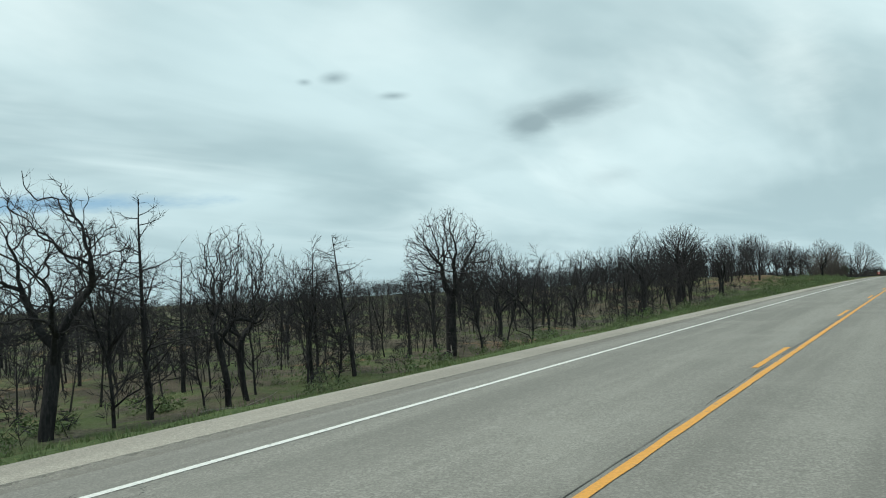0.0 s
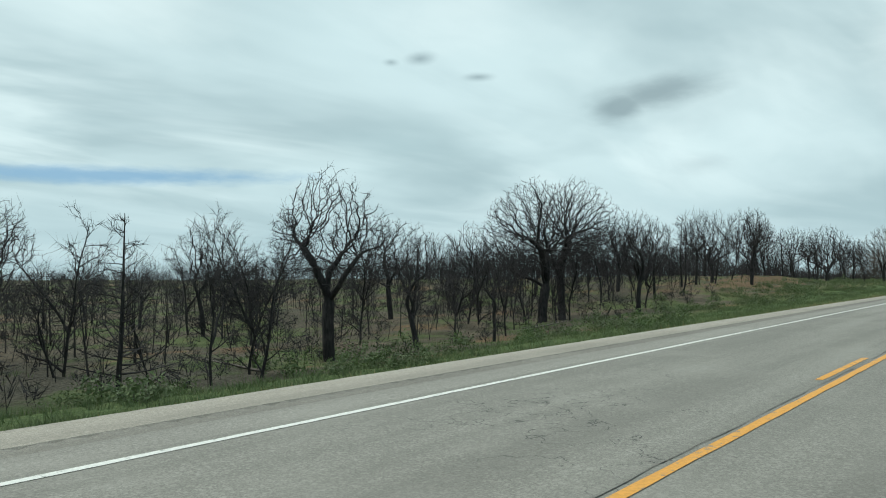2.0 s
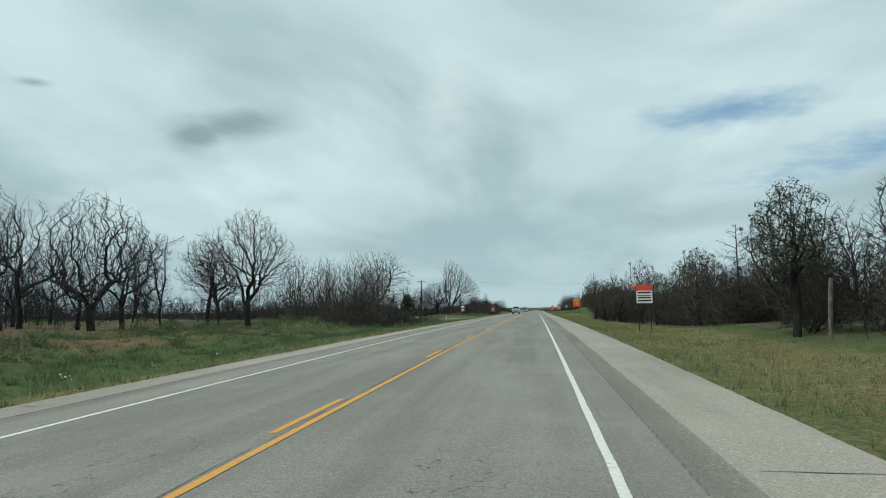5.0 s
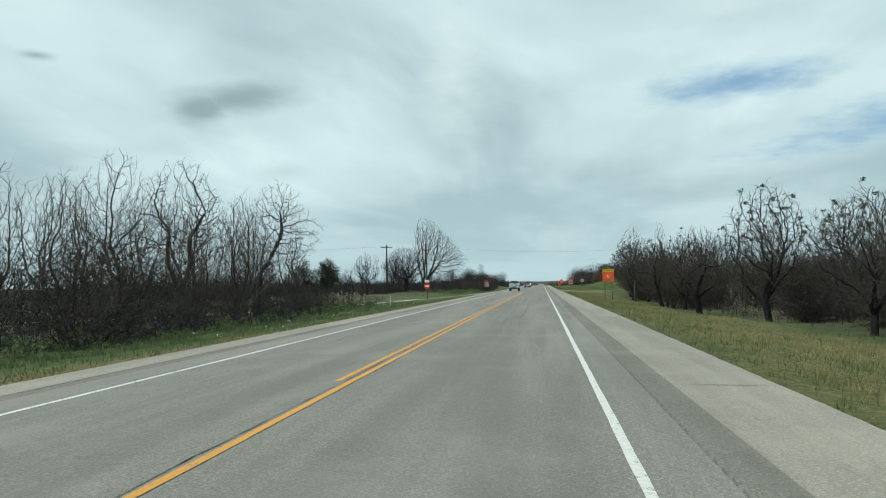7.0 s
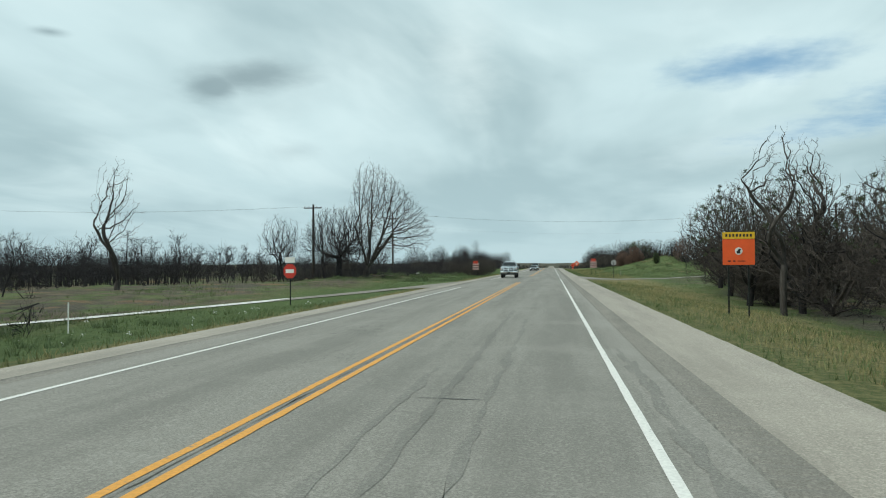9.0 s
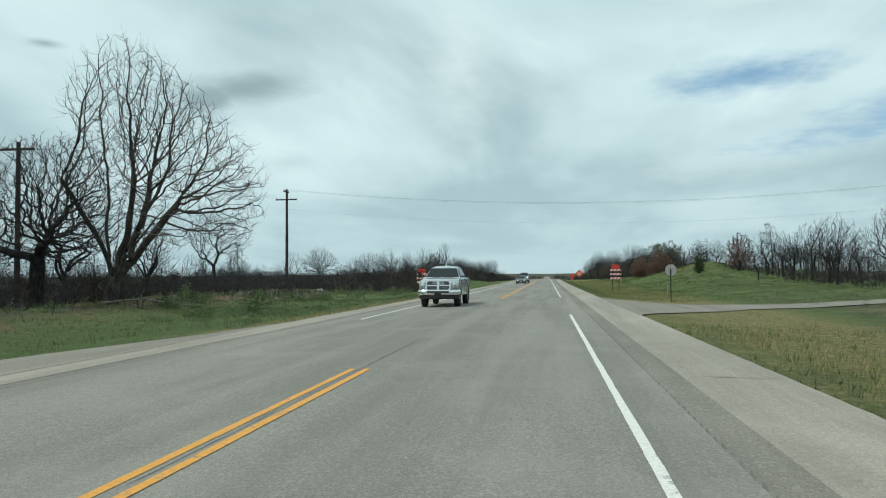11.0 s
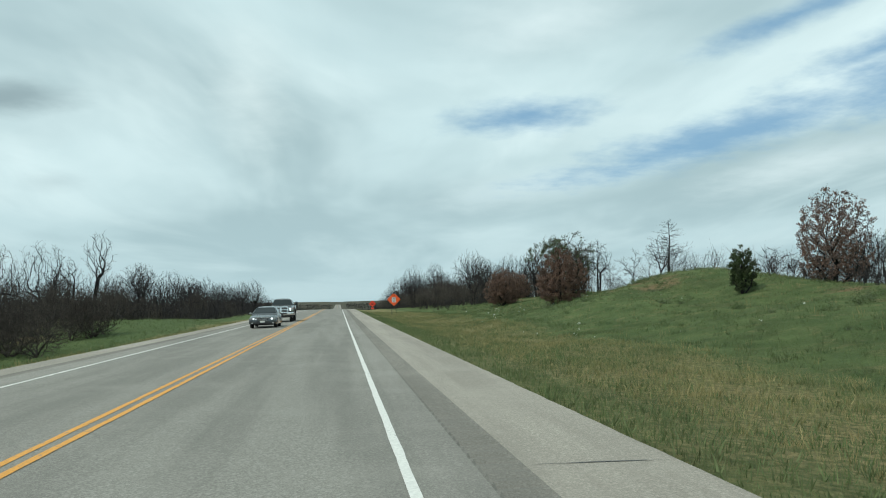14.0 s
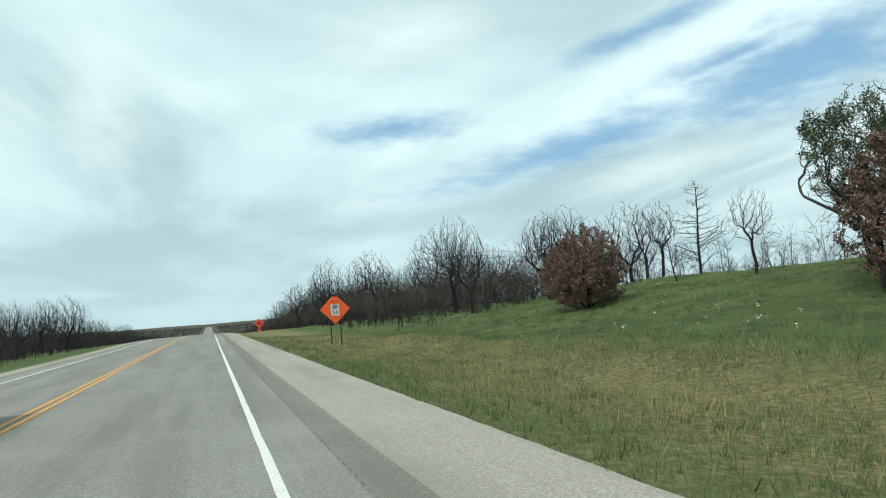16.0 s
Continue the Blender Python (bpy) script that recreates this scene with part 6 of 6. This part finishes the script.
e1, b1 = utility_pole(-29.9, 312.6, 9.45, ((0.45, 1.15, 0),), 0, "dark wooden utility pole with one crossarm")
e2, b2 = utility_pole(-28.2, 350.7, 11.05, ((0.3, 0.75, 90), (1.15, 1.2, 0)), 0, "dark wooden utility pole with two crossarms")
e3, b3 = utility_pole(46.0, 350.7, 11.4, ((0.3, 0.75, 90), (1.15, 1.2, 0)), 0, "dark wooden utility pole with two crossarms")
for i in (0, 1, 3):
    wire(e2[i], e3[i], 2.3)
wire((-28.2, 350.6, 8.9), (46.0, 350.6, 9.0), 2.2, 0.0045)
for i, j in ((0, 4), (1, 5), (3, 7)):
    wire(e1[i], e2[j], 0.5)
for i in (0, 1, 3):
    wire((-95, 300 + i, 10.5), e1[i], 1.2)


# ---- vehicles in the far lane ----
def car_paint(name, rgb, flake=0.35):
    m, n, b = material(name, 0.3, 0.45, 0.5)
    v = n.add("ShaderNodeTexCoord").outputs["Object"]
    dust = n.ramp(n.noise(v, 0.9, 3), 0.3, 0.8)
    n.put(b.inputs["Base Color"], n.mix(n.math("MULTIPLY", dust, 0.06), rgb, (0.30, 0.28, 0.25)))
    n.put(b.inputs["Roughness"], n.ramp(dust, 0.0, 1.0, 0.22, 0.34))
    b.inputs["Coat Weight"].default_value, b.inputs["Coat Roughness"].default_value = 0.7, 0.06
    return m


SILVER = car_paint("silver_paint", (0.40, 0.445, 0.465))
CHARCOAL = car_paint("charcoal_paint", (0.075, 0.085, 0.09))
BRONZE = car_paint("dark_grey_paint", (0.06, 0.063, 0.062))
CHROME = plain("chrome", (0.75, 0.76, 0.76), 0.14, 1.0, 0.06)
ALLOY = plain("bright_alloy", (0.62, 0.63, 0.64), 0.3, 1.0, 0.1)
RUBBER = plain("tyre_rubber", (0.022, 0.022, 0.022), 0.85, 0, 0.3)
TRIM = plain("black_plastic_trim", (0.018, 0.018, 0.019), 0.5, 0, 0.2)
# opaque panes over solid bodies: the dim cabin behind is put into their colour
GLASS, _n, _b = material("tinted_glass", 0.05, 0.0, 0.3)
_b.inputs["Base Color"].default_value = (0.018, 0.024, 0.025, 1)
LENS, _n, _b = material("headlamp_lens", 0.14, 0.6, 0.9)
_b.inputs["Base Color"].default_value = (0.58, 0.60, 0.61, 1)
_b.inputs["Coat Weight"].default_value = 1.0
AMBER = plain("amber_lens", (0.55, 0.17, 0.03), 0.15, 0, 0.1)
LIT, _n, _b = material("lit_headlamp", 0.1)
_b.inputs["Base Color"].default_value = (0.9, 0.92, 0.95, 1)
_b.inputs["Emission Color"].default_value, _b.inputs["Emission Strength"].default_value = (0.9, 0.97, 1.0, 1), 2.0


def loft(loop, half, crown_z, nose, taper, top_from):
    """A rounded body: a closed side outline of (along, height) swept across the width. nose: how far the front corners draw back;
    taper(z): the half width at a height; crown_z: how far upper edges drop towards the sides."""
    cols = (-1.0, -0.97, -0.88, -0.6, -0.25, 0.25, 0.6, 0.88, 0.97, 1.0)
    n = len(loop)
    L = max(p[0] for p in loop)
    V = []
    for u in cols:
        e = abs(u) ** 3.2
        e2 = max(0.0, (abs(u) - 0.88) / 0.12)
        for s, z in loop:
            ss = s + nose * e * max(0.0, 1 - s / 0.9) - 0.10 * e * max(0.0, 1 - (L - s) / 0.5)
            zz = z - (crown_z * abs(u) ** 3 + 0.03 * e2 * e2) * (1.0 if z >= top_from else 0.0)
            V.append((u * half * taper(z, s), ss, zz))
    F = []
    for c in range(len(cols) - 1):
        for k in range(n):
            F.append((c * n + k, c * n + (k + 1) % n, (c + 1) * n + (k + 1) % n, (c + 1) * n + k))
    F.append(tuple(range(n - 1, -1, -1)))
    F.append(tuple((len(cols) - 1) * n + k for k in range(n)))
    return V, F


def smooth_part(name, V, F, mat, parent, angle=38, label=""):
    bm = bmesh.new()
    vs = [bm.verts.new(p) for p in V]
    for f in F:
        bm.faces.new([vs[i] for i in f])
    bmesh.ops.recalc_face_normals(bm, faces=bm.faces)
    bmesh.ops.triangulate(bm, faces=[f for f in bm.faces if len(f.verts) > 4])
    ob = part(name, bm, mat, parent, label)
    me = ob.data
    me.polygons.foreach_set("use_smooth", [True] * len(me.polygons))
    me.set_sharp_from_angle(angle=radians(angle))
    return ob


def sweep(plan, profile):
    """A section of (outward, height) points carried along a plan line of (x, s) points."""
    p = np.array(plan, float)
    d = np.gradient(p, axis=0)
    nrm = np.stack([d[:, 1], -d[:, 0]], -1)
    nrm /= np.linalg.norm(nrm, axis=1, keepdims=True)
    m = len(profile)
    V = [(px + nx * o, py + ny * o, z) for (px, py), (nx, ny) in zip(p, nrm) for o, z in profile]
    F = [(k * m + j, (k + 1) * m + j, (k + 1) * m + (j + 1) % m, k * m + (j + 1) % m) for k in range(len(p) - 1) for j in range(m)]
    return V, F + [tuple(range(m)), tuple((len(p) - 1) * m + j for j in range(m))]


def arch(cs, cz, r, z0, n=9):
    """Wheel arch notch, from front to rear along the sill at z0."""
    a0 = math.asin(min(1.0, (cz - z0) / r)) if cz > z0 else -math.asin(min(1.0, (z0 - cz) / r))
    pts = []
    for k in range(n + 1):
        a = math.pi + a0 - (math.pi + 2 * a0) * k / n
        pts.append((cs + r * math.cos(a), cz + r * math.sin(a)))
    return pts


def panel(name, quad, mat, parent, lift=0.006, label=""):
    """A pane over four or more corners, pushed out along its normal, with a little thickness."""
    p = [Vector(q) for q in quad]
    nrm = (p[1] - p[0]).cross(p[-1] - p[0]).normalized()
    bm = bmesh.new()
    f = bm.faces.new([bm.verts.new(q + nrm * lift) for q in p])
    ext = bmesh.ops.extrude_face_region(bm, geom=[f])
    bmesh.ops.translate(bm, vec=-nrm * (lift + 0.012), verts=[g for g in ext["geom"] if isinstance(g, bmesh.types.BMVert)])
    bmesh.ops.recalc_face_normals(bm, faces=bm.faces)
    return part(name, bm, mat, parent, label)


def ring(outer, inner, y, depth):
    """A flat frame between two outlines of equal count, given depth along y."""
    bm = bmesh.new()
    n = len(outer)
    v = [[bm.verts.new((x, yy, z)) for x, z in o] for o in (outer, inner) for yy in (y, y + depth)]
    for k in range(n):
        j = (k + 1) % n
        for a, b in ((0, 2), (2, 3), (3, 1), (1, 0)):
            bm.faces.new((v[a][k], v[a][j], v[b][j], v[b][k]))
    bmesh.ops.recalc_face_normals(bm, faces=bm.faces)
    return bm


def wheel(x, s, r, w, parent, spokes=6):
    side = 1 if x > 0 else -1
    prof = [(r * 0.60, -w / 2), (r * 0.92, -w / 2), (r * 0.99, -w * 0.36), (r, -w * 0.2), (r, w * 0.2), (r * 0.99, w * 0.36), (r * 0.92, w / 2), (r * 0.60, w / 2)]
    n = 28
    V = [(x + b, s + a * math.cos(2 * math.pi * k / n), r + a * math.sin(2 * math.pi * k / n)) for k in range(n) for a, b in prof]
    m = len(prof)
    F = [(k * m + j, k * m + (j + 1) % m, ((k + 1) % n) * m + (j + 1) % m, ((k + 1) % n) * m + j) for k in range(n) for j in range(m)]
    tyre = smooth_part("tyre", V, F, RUBBER, parent, 50)
    bm = bmesh.new()
    xf = x + side * w * 0.36
    bmesh.ops.create_cone(bm, cap_ends=True, segments=24, radius1=r * 0.60, radius2=r * 0.60, depth=w * 0.5, matrix=Matrix.Translation((x, s, r)) @ Matrix.Rotation(math.pi / 2, 4, "Y"))
    part("wheel_well", bm, TRIM, tyre)
    bm = bmesh.new()
    for k in range(spokes):
        a = 2 * math.pi * k / spokes
        b2 = slab(0, 0, r * 0.32, 0.03, r * 0.17, r * 0.52, 0.012)
        bmesh.ops.transform(b2, matrix=Matrix.Translation((xf, s, r)) @ Matrix.Rotation(a, 4, "X"), verts=b2.verts)
        me = bpy.data.meshes.new("tmp")
        b2.to_mesh(me), b2.free(), bm.from_mesh(me)
        bpy.data.meshes.remove(me)
    bmesh.ops.create_cone(bm, cap_ends=True, segments=14, radius1=r * 0.17, radius2=r * 0.13, depth=0.07, matrix=Matrix.Translation((xf, s, r)) @ Matrix.Rotation(side * math.pi / 2, 4, "Y"))
    n = 28
    vs = [[bm.verts.new((xf + d, s + rr * math.cos(2 * math.pi * k / n), r + rr * math.sin(2 * math.pi * k / n))) for rr, d in ((r * 0.55, 0), (r * 0.62, side * 0.02), (r * 0.60, -side * 0.06))] for k in range(n)]
    for k in range(n):
        for j in range(2):
            bm.faces.new((vs[k][j], vs[k][j + 1], vs[(k + 1) % n][j + 1], vs[(k + 1) % n][j]))
    part("rim", bm, ALLOY, tyre, "bright alloy rim")


def pickup(x, y, paint, lit, label, size=1.0):
    """A crew-cab pickup that faces the walk; local s runs from its front bumper to its tail."""
    root = tagged(new("pickup_truck"), label, "truck")
    z0 = 0.55
    low = [(0.10, 0.62), (0.06, 0.80), (0.06, 1.10), (0.10, 1.25), (0.20, 1.305), (0.5, 1.345), (1.0, 1.38), (1.5, 1.40), (1.64, 1.365), (4.15, 1.36), (4.18, 1.40), (6.02, 1.41), (6.06, 1.34), (6.06, 0.70), (5.9, z0)]
    low += list(reversed(arch(4.98, 0.43, 0.52, z0))) + list(reversed(arch(1.12, 0.43, 0.52, z0)))
    low += [(0.45, 0.60)]
    V, F = loft(low, 1.0, 0.05, 0.24, lambda z, s: 1.0 if z < 1.05 else 1.0 - 0.10 * (z - 1.05), 1.2)
    body = smooth_part("body", V, F, paint, root, 35)
    cab = [(1.50, 1.33), (2.28, 1.86), (2.48, 1.925), (2.9, 1.955), (3.65, 1.94), (3.92, 1.86), (4.14, 1.36), (4.12, 1.30), (1.6, 1.28)]
    V, F = loft(cab, 0.955, 0.045, 0.0, lambda z, s: 1.0 - 0.30 * max(0.0, z - 1.36) / 0.6, 1.8)
    cabin = smooth_part("cabin", V, F, paint, root, 62)
    hw = lambda z: 0.955 * (1.0 - 0.30 * max(0.0, z - 1.36) / 0.6)
    # panes
    panel("windshield", [(-hw(1.42) + 0.07, 1.63, 1.41), (hw(1.42) - 0.07, 1.63, 1.41), (hw(1.83) - 0.06, 2.235, 1.825), (-hw(1.83) + 0.06, 2.235, 1.825)], GLASS, root, 0.012, "opaque windscreen with the dark cabin in its colour")
    panel("rear_window", [(hw(1.45) - 0.1, 4.105, 1.45), (-hw(1.45) + 0.1, 4.105, 1.45), (-hw(1.82) + 0.1, 3.94, 1.82), (hw(1.82) - 0.1, 3.94, 1.82)], GLASS, root, 0.012)
    for sd in (-1, 1):
        for s0, s1, t0, t1 in ((1.86, 2.85, 2.38, 2.86), (2.95, 3.82, 2.95, 3.74)):
            q = [(sd * hw(1.40), s0, 1.40), (sd * hw(1.40), s1, 1.40), (sd * hw(1.84), t1, 1.84), (sd * hw(1.84), t0, 1.84)]
            panel("side_window", q if sd > 0 else q[::-1], GLASS, root, 0.008)
        for s in (2.62, 3.55):
            part("door_handle", slab(sd * 1.005, s, 1.18, 0.035, 0.20, 0.045, 0.012), CHROME, root)
        for s in (1.72, 2.90, 3.98):
            part("door_seam", slab(sd * 0.996, s, 0.98, 0.008, 0.007, 0.74, 0), TRIM, root)
        part("sill_trim", slab(sd * 0.985, 3.05, 0.60, 0.05, 2.5, 0.07, 0.015), CHROME, root)
        part("arch_lining", slab(sd * 0.62, 1.12, 0.70, 0.5, 0.9, 0.5, 0.02), TRIM, root)
        part("arch_lining", slab(sd * 0.62, 4.98, 0.70, 0.5, 0.9, 0.5, 0.02), TRIM, root)
        arm = part("mirror_arm", slab(sd * 1.06, 1.98, 1.44, 0.26, 0.06, 0.05, 0.015), TRIM, root)
        part("mirror", slab(sd * 1.24, 1.99, 1.52, 0.20, 0.13, 0.30, 0.035), TRIM, root, "black towing mirror")
        for s in (1.12, 4.98):
            wheel(sd * 0.84, s, 0.42, 0.28, root)
        part("mud_flap", slab(sd * 0.84, 5.45, 0.42, 0.3, 0.02, 0.42, 0.005), TRIM, root)
        # headlamp: clear lens round the corner with an amber end
        lp = [(0.63, 0.015), (0.74, 0.035), (0.84, 0.08), (0.91, 0.15), (0.955, 0.25), (0.975, 0.38)]
        lp = [(sd * px, ps) for px, ps in lp]
        V, F = sweep(lp, [(sd * o, z) for o, z in ((-0.06, 0.925), (0.05, 0.915), (0.058, 1.05), (0.03, 1.20), (-0.06, 1.215))])
        lamp = smooth_part("headlamp", V, F, LENS, root, 30, "clear headlamp lens")
        for nm, seg, out, za, zb, m in (("reflector", lp[1:3], 0.058, 0.96, 1.15, LIT if lit else CHROME), ("lamp_bezel", lp[0:2], 0.057, 0.94, 1.18, TRIM), ("turn_lamp", lp[3:5], 0.056, 0.98, 1.15, AMBER)):
            (ax, ay), (bx, by) = seg
            if nm != "turn_lamp":
                bx, by = ax + (bx - ax) * (0.8 if nm == "reflector" else 0.25), ay + (by - ay) * (0.8 if nm == "reflector" else 0.25)
            V, F = sweep([(ax, ay), ((ax + bx) / 2, (ay + by) / 2), (bx, by)], [(sd * o, z) for o, z in ((0.03, za), (out - 0.004, za), (out + 0.002, (za + zb) / 2), (out - 0.018, zb), (0.02, zb))])
            smooth_part(nm, V, F, m, lamp, 30)
        part("fog_lamp", slab(sd * 0.76, -0.055, 0.665, 0.14, 0.05, 0.09, 0.02, Matrix.Rotation(sd * 0.2, 4, "Z")), LENS, root)
    # grille: chrome surround, cross and dark slats
    gr = part("grille", plate(rounded(1.18, 0.42, 0.10, cz=1.03), 0.03, 0.08), TRIM, root, "dark slatted grille")
    part("grille_frame", ring(rounded(1.27, 0.52, 0.14, cz=1.035), rounded(1.11, 0.38, 0.09, cz=1.03), -0.035, 0.12), CHROME, gr, "chrome grille surround")
    part("grille_frame", slab(0, -0.005, 1.03, 0.13, 0.07, 0.42, 0.03), CHROME, gr)
    part("grille_frame", slab(0, 0.0, 1.03, 1.12, 0.06, 0.06, 0.022), CHROME, gr)
    for sx in (-0.31, 0.31):
        for zz in (0.875, 0.915, 0.955, 1.10, 1.14, 1.18):
            part("grille_slat", slab(sx, 0.018, zz, 0.48, 0.02, 0.010, 0.003), GALV, gr)
    part("badge", plate(rounded(0.10, 0.13, 0.045, cz=1.05), -0.05, 0.012), ALLOY, gr)
    for ob in (gr, *gr.children):      # the grille leans back
        for vert in ob.data.vertices:
            vert.co.y += 0.26 * (vert.co.z - 0.85) - 0.05 + 0.10 * abs(vert.co.x) ** 2.5
    plan = [(1.0, 0.60), (1.0, 0.44), (0.99, 0.28), (0.95, 0.15), (0.87, 0.06), (0.72, 0.0), (0.45, -0.035), (0.2, -0.05)]
    plan = [(-px, ps) for px, ps in plan] + [(px, ps) for px, ps in reversed(plan)]
    V, F = sweep(plan, [(-0.05, 0.555), (0.02, 0.575), (0.065, 0.63), (0.075, 0.72), (0.06, 0.785), (0.02, 0.83), (-0.10, 0.84), (-0.14, 0.70)])
    bump_bar = smooth_part("front_bumper", V, F, CHROME, root, 40, "chrome front bumper")
    part("bumper_slot", slab(0, -0.125, 0.735, 1.10, 0.03, 0.085, 0.03), TRIM, bump_bar)
    part("plate_holder", slab(0, -0.135, 0.60, 0.36, 0.02, 0.16, 0.01), TRIM, bump_bar)
    part("plate_bar", slab(0, -0.148, 0.60, 0.24, 0.006, 0.04, 0), POST, bump_bar)
    V, F = sweep(plan[1:-1], [(-0.02, 0.40), (0.03, 0.44), (0.04, 0.56), (-0.10, 0.57), (-0.12, 0.42)])
    smooth_part("lower_valance", V, F, TRIM, root, 40)
    part("rear_bumper", slab(0, 6.08, 0.62, 1.9, 0.18, 0.18, 0.03), CHROME, root)
    part("chassis", slab(0, 3.1, 0.50, 1.1, 5.2, 0.16, 0.02), TRIM, root)
    # flat black slab on the closed body, in place of the open bed's shade
    part("bed_cavity", slab(0, 5.1, 1.405, 1.72, 1.7, 0.03, 0.004), TRIM, root)
    part("wiper", slab(-0.3, 1.60, 1.425, 0.5, 0.02, 0.02, 0.004), TRIM, root)
    part("wiper", slab(0.35, 1.60, 1.425, 0.5, 0.02, 0.02, 0.004), TRIM, root)
    part("antenna_base", slab(0.55, 1.95, 1.62, 0.03, 0.03, 0.02, 0.004), TRIM, root)
    root.matrix_basis = pose(x, y, float(road_z(y + 3)) + crown(x) - 0.01, 0, 0, 0) @ Matrix.Diagonal((size * 1.015, size * 0.94, size * 1.09, 1))


def sedan(x, y, paint, label):
    root = tagged(new("sedan_car"), label, "car")
    z0 = 0.26
    low = [(0.06, 0.30), (0.0, 0.42), (0.03, 0.60), (0.10, 0.70), (0.35, 0.79), (0.9, 0.88), (1.35, 0.94), (4.0, 0.99), (4.55, 0.97), (4.72, 0.90), (4.78, 0.6), (4.72, 0.34), (4.5, z0)]
    low += list(reversed(arch(3.82, 0.33, 0.37, z0))) + list(reversed(arch(0.98, 0.33, 0.37, z0))) + [(0.4, 0.24)]
    V, F = loft(low, 0.915, 0.06, 0.30, lambda z, s: 1.0 if z < 0.7 else 1.0 - 0.22 * (z - 0.7), 0.6)
    smooth_part("body", V, F, paint, root, 40)
    cab = [(1.28, 0.90), (1.75, 1.18), (2.15, 1.38), (2.5, 1.455), (2.95, 1.465), (3.4, 1.41), (3.9, 1.17), (4.3, 0.96), (4.2, 0.88), (1.4, 0.86)]
    V, F = loft(cab, 0.86, 0.05, 0.0, lambda z, s: 1.0 - 0.30 * max(0.0, z - 0.95) / 0.5, 1.2)
    smooth_part("cabin", V, F, paint, root, 40)
    hw = lambda z: 0.86 * (1.0 - 0.30 * max(0.0, z - 0.95) / 0.5)
    panel("windshield", [(-hw(1.0) + 0.05, 1.45, 1.0), (hw(1.0) - 0.05, 1.45, 1.0), (hw(1.36) - 0.05, 2.12, 1.365), (-hw(1.36) + 0.05, 2.12, 1.365)], GLASS, root, 0.02, "opaque windscreen with the dark cabin in its colour")
    for sd in (-1, 1):
        for q in ([(1.75, 0.99), (2.72, 1.0), (2.72, 1.38), (2.28, 1.36)], [(2.80, 1.0), (3.75, 1.02), (3.42, 1.33), (2.80, 1.39)]):
            pts = [(sd * hw(z), s, z) for s, z in q]
            panel("side_window", pts if sd > 0 else pts[::-1], GLASS, root, 0.01)
        for s in (0.98, 3.82):
            wheel(sd * 0.79, s, 0.33, 0.21, root, 7)
            part("arch_lining", slab(sd * 0.5, s, 0.5, 0.5, 0.62, 0.36, 0.02), TRIM, root)
        part("mirror", slab(sd * 0.98, 1.72, 1.0, 0.20, 0.10, 0.13, 0.04), CHROME, root, "chrome door mirror")
        lamp = part("headlamp", slab(sd * 0.66, 0.17, 0.655, 0.36, 0.22, 0.16, 0.05, Matrix.Rotation(sd * 0.35, 4, "Z")), LENS, root, "clear swept headlamp")
        part("reflector", slab(sd * 0.60, 0.045, 0.65, 0.10, 0.03, 0.10, 0.015), LIT, lamp)
        part("fog_lamp", slab(sd * 0.68, 0.07, 0.36, 0.14, 0.05, 0.06, 0.015), CHROME, root)
        for s in (2.55, 3.5):
            part("door_handle", slab(sd * 0.905, s, 0.83, 0.03, 0.16, 0.03, 0.008), CHROME, root)
        part("door_seam", slab(sd * 0.915, 2.76, 0.62, 0.006, 0.01, 0.6, 0), TRIM, root)
    gr = part("grille", plate([(-0.30, 0.56), (0.30, 0.56), (0.42, 0.72), (-0.42, 0.72)], -0.012, 0.05), TRIM, root, "dark grille with chrome edge")
    part("grille_frame", slab(0, -0.005, 0.725, 0.92, 0.04, 0.035, 0.012), CHROME, gr)
    part("grille_frame", slab(0, -0.02, 0.555, 0.62, 0.04, 0.03, 0.012), CHROME, gr)
    for zz in (0.60, 0.64, 0.68):
        part("grille_slat", slab(0, -0.012, zz, 0.66, 0.02, 0.01, 0.003), ALLOY, gr)
    part("lower_grille", slab(0, 0.0, 0.34, 1.0, 0.05, 0.10, 0.03), TRIM, root)
    part("plate_bar", slab(0, -0.02, 0.45, 0.3, 0.012, 0.10, 0.004), WHITES, root)
    part("underbody", slab(0, 2.4, 0.27, 1.3, 4.0, 0.12, 0.02), TRIM, root)
    root.matrix_basis = pose(x, y, float(road_z(y + 2)) + crown(x) - 0.005) @ Matrix.Scale(0.94, 4)


pickup(-5.02, 308.9, SILVER, False, "silver crew-cab pickup with chrome grille on highway", 0.93)
sedan(-4.5, 397.4, CHARCOAL, "charcoal sedan with lit headlamps on the highway")
pickup(-4.4, 410.6, BRONZE, True, "dark grey pickup with lit headlamps on highway", 0.92)
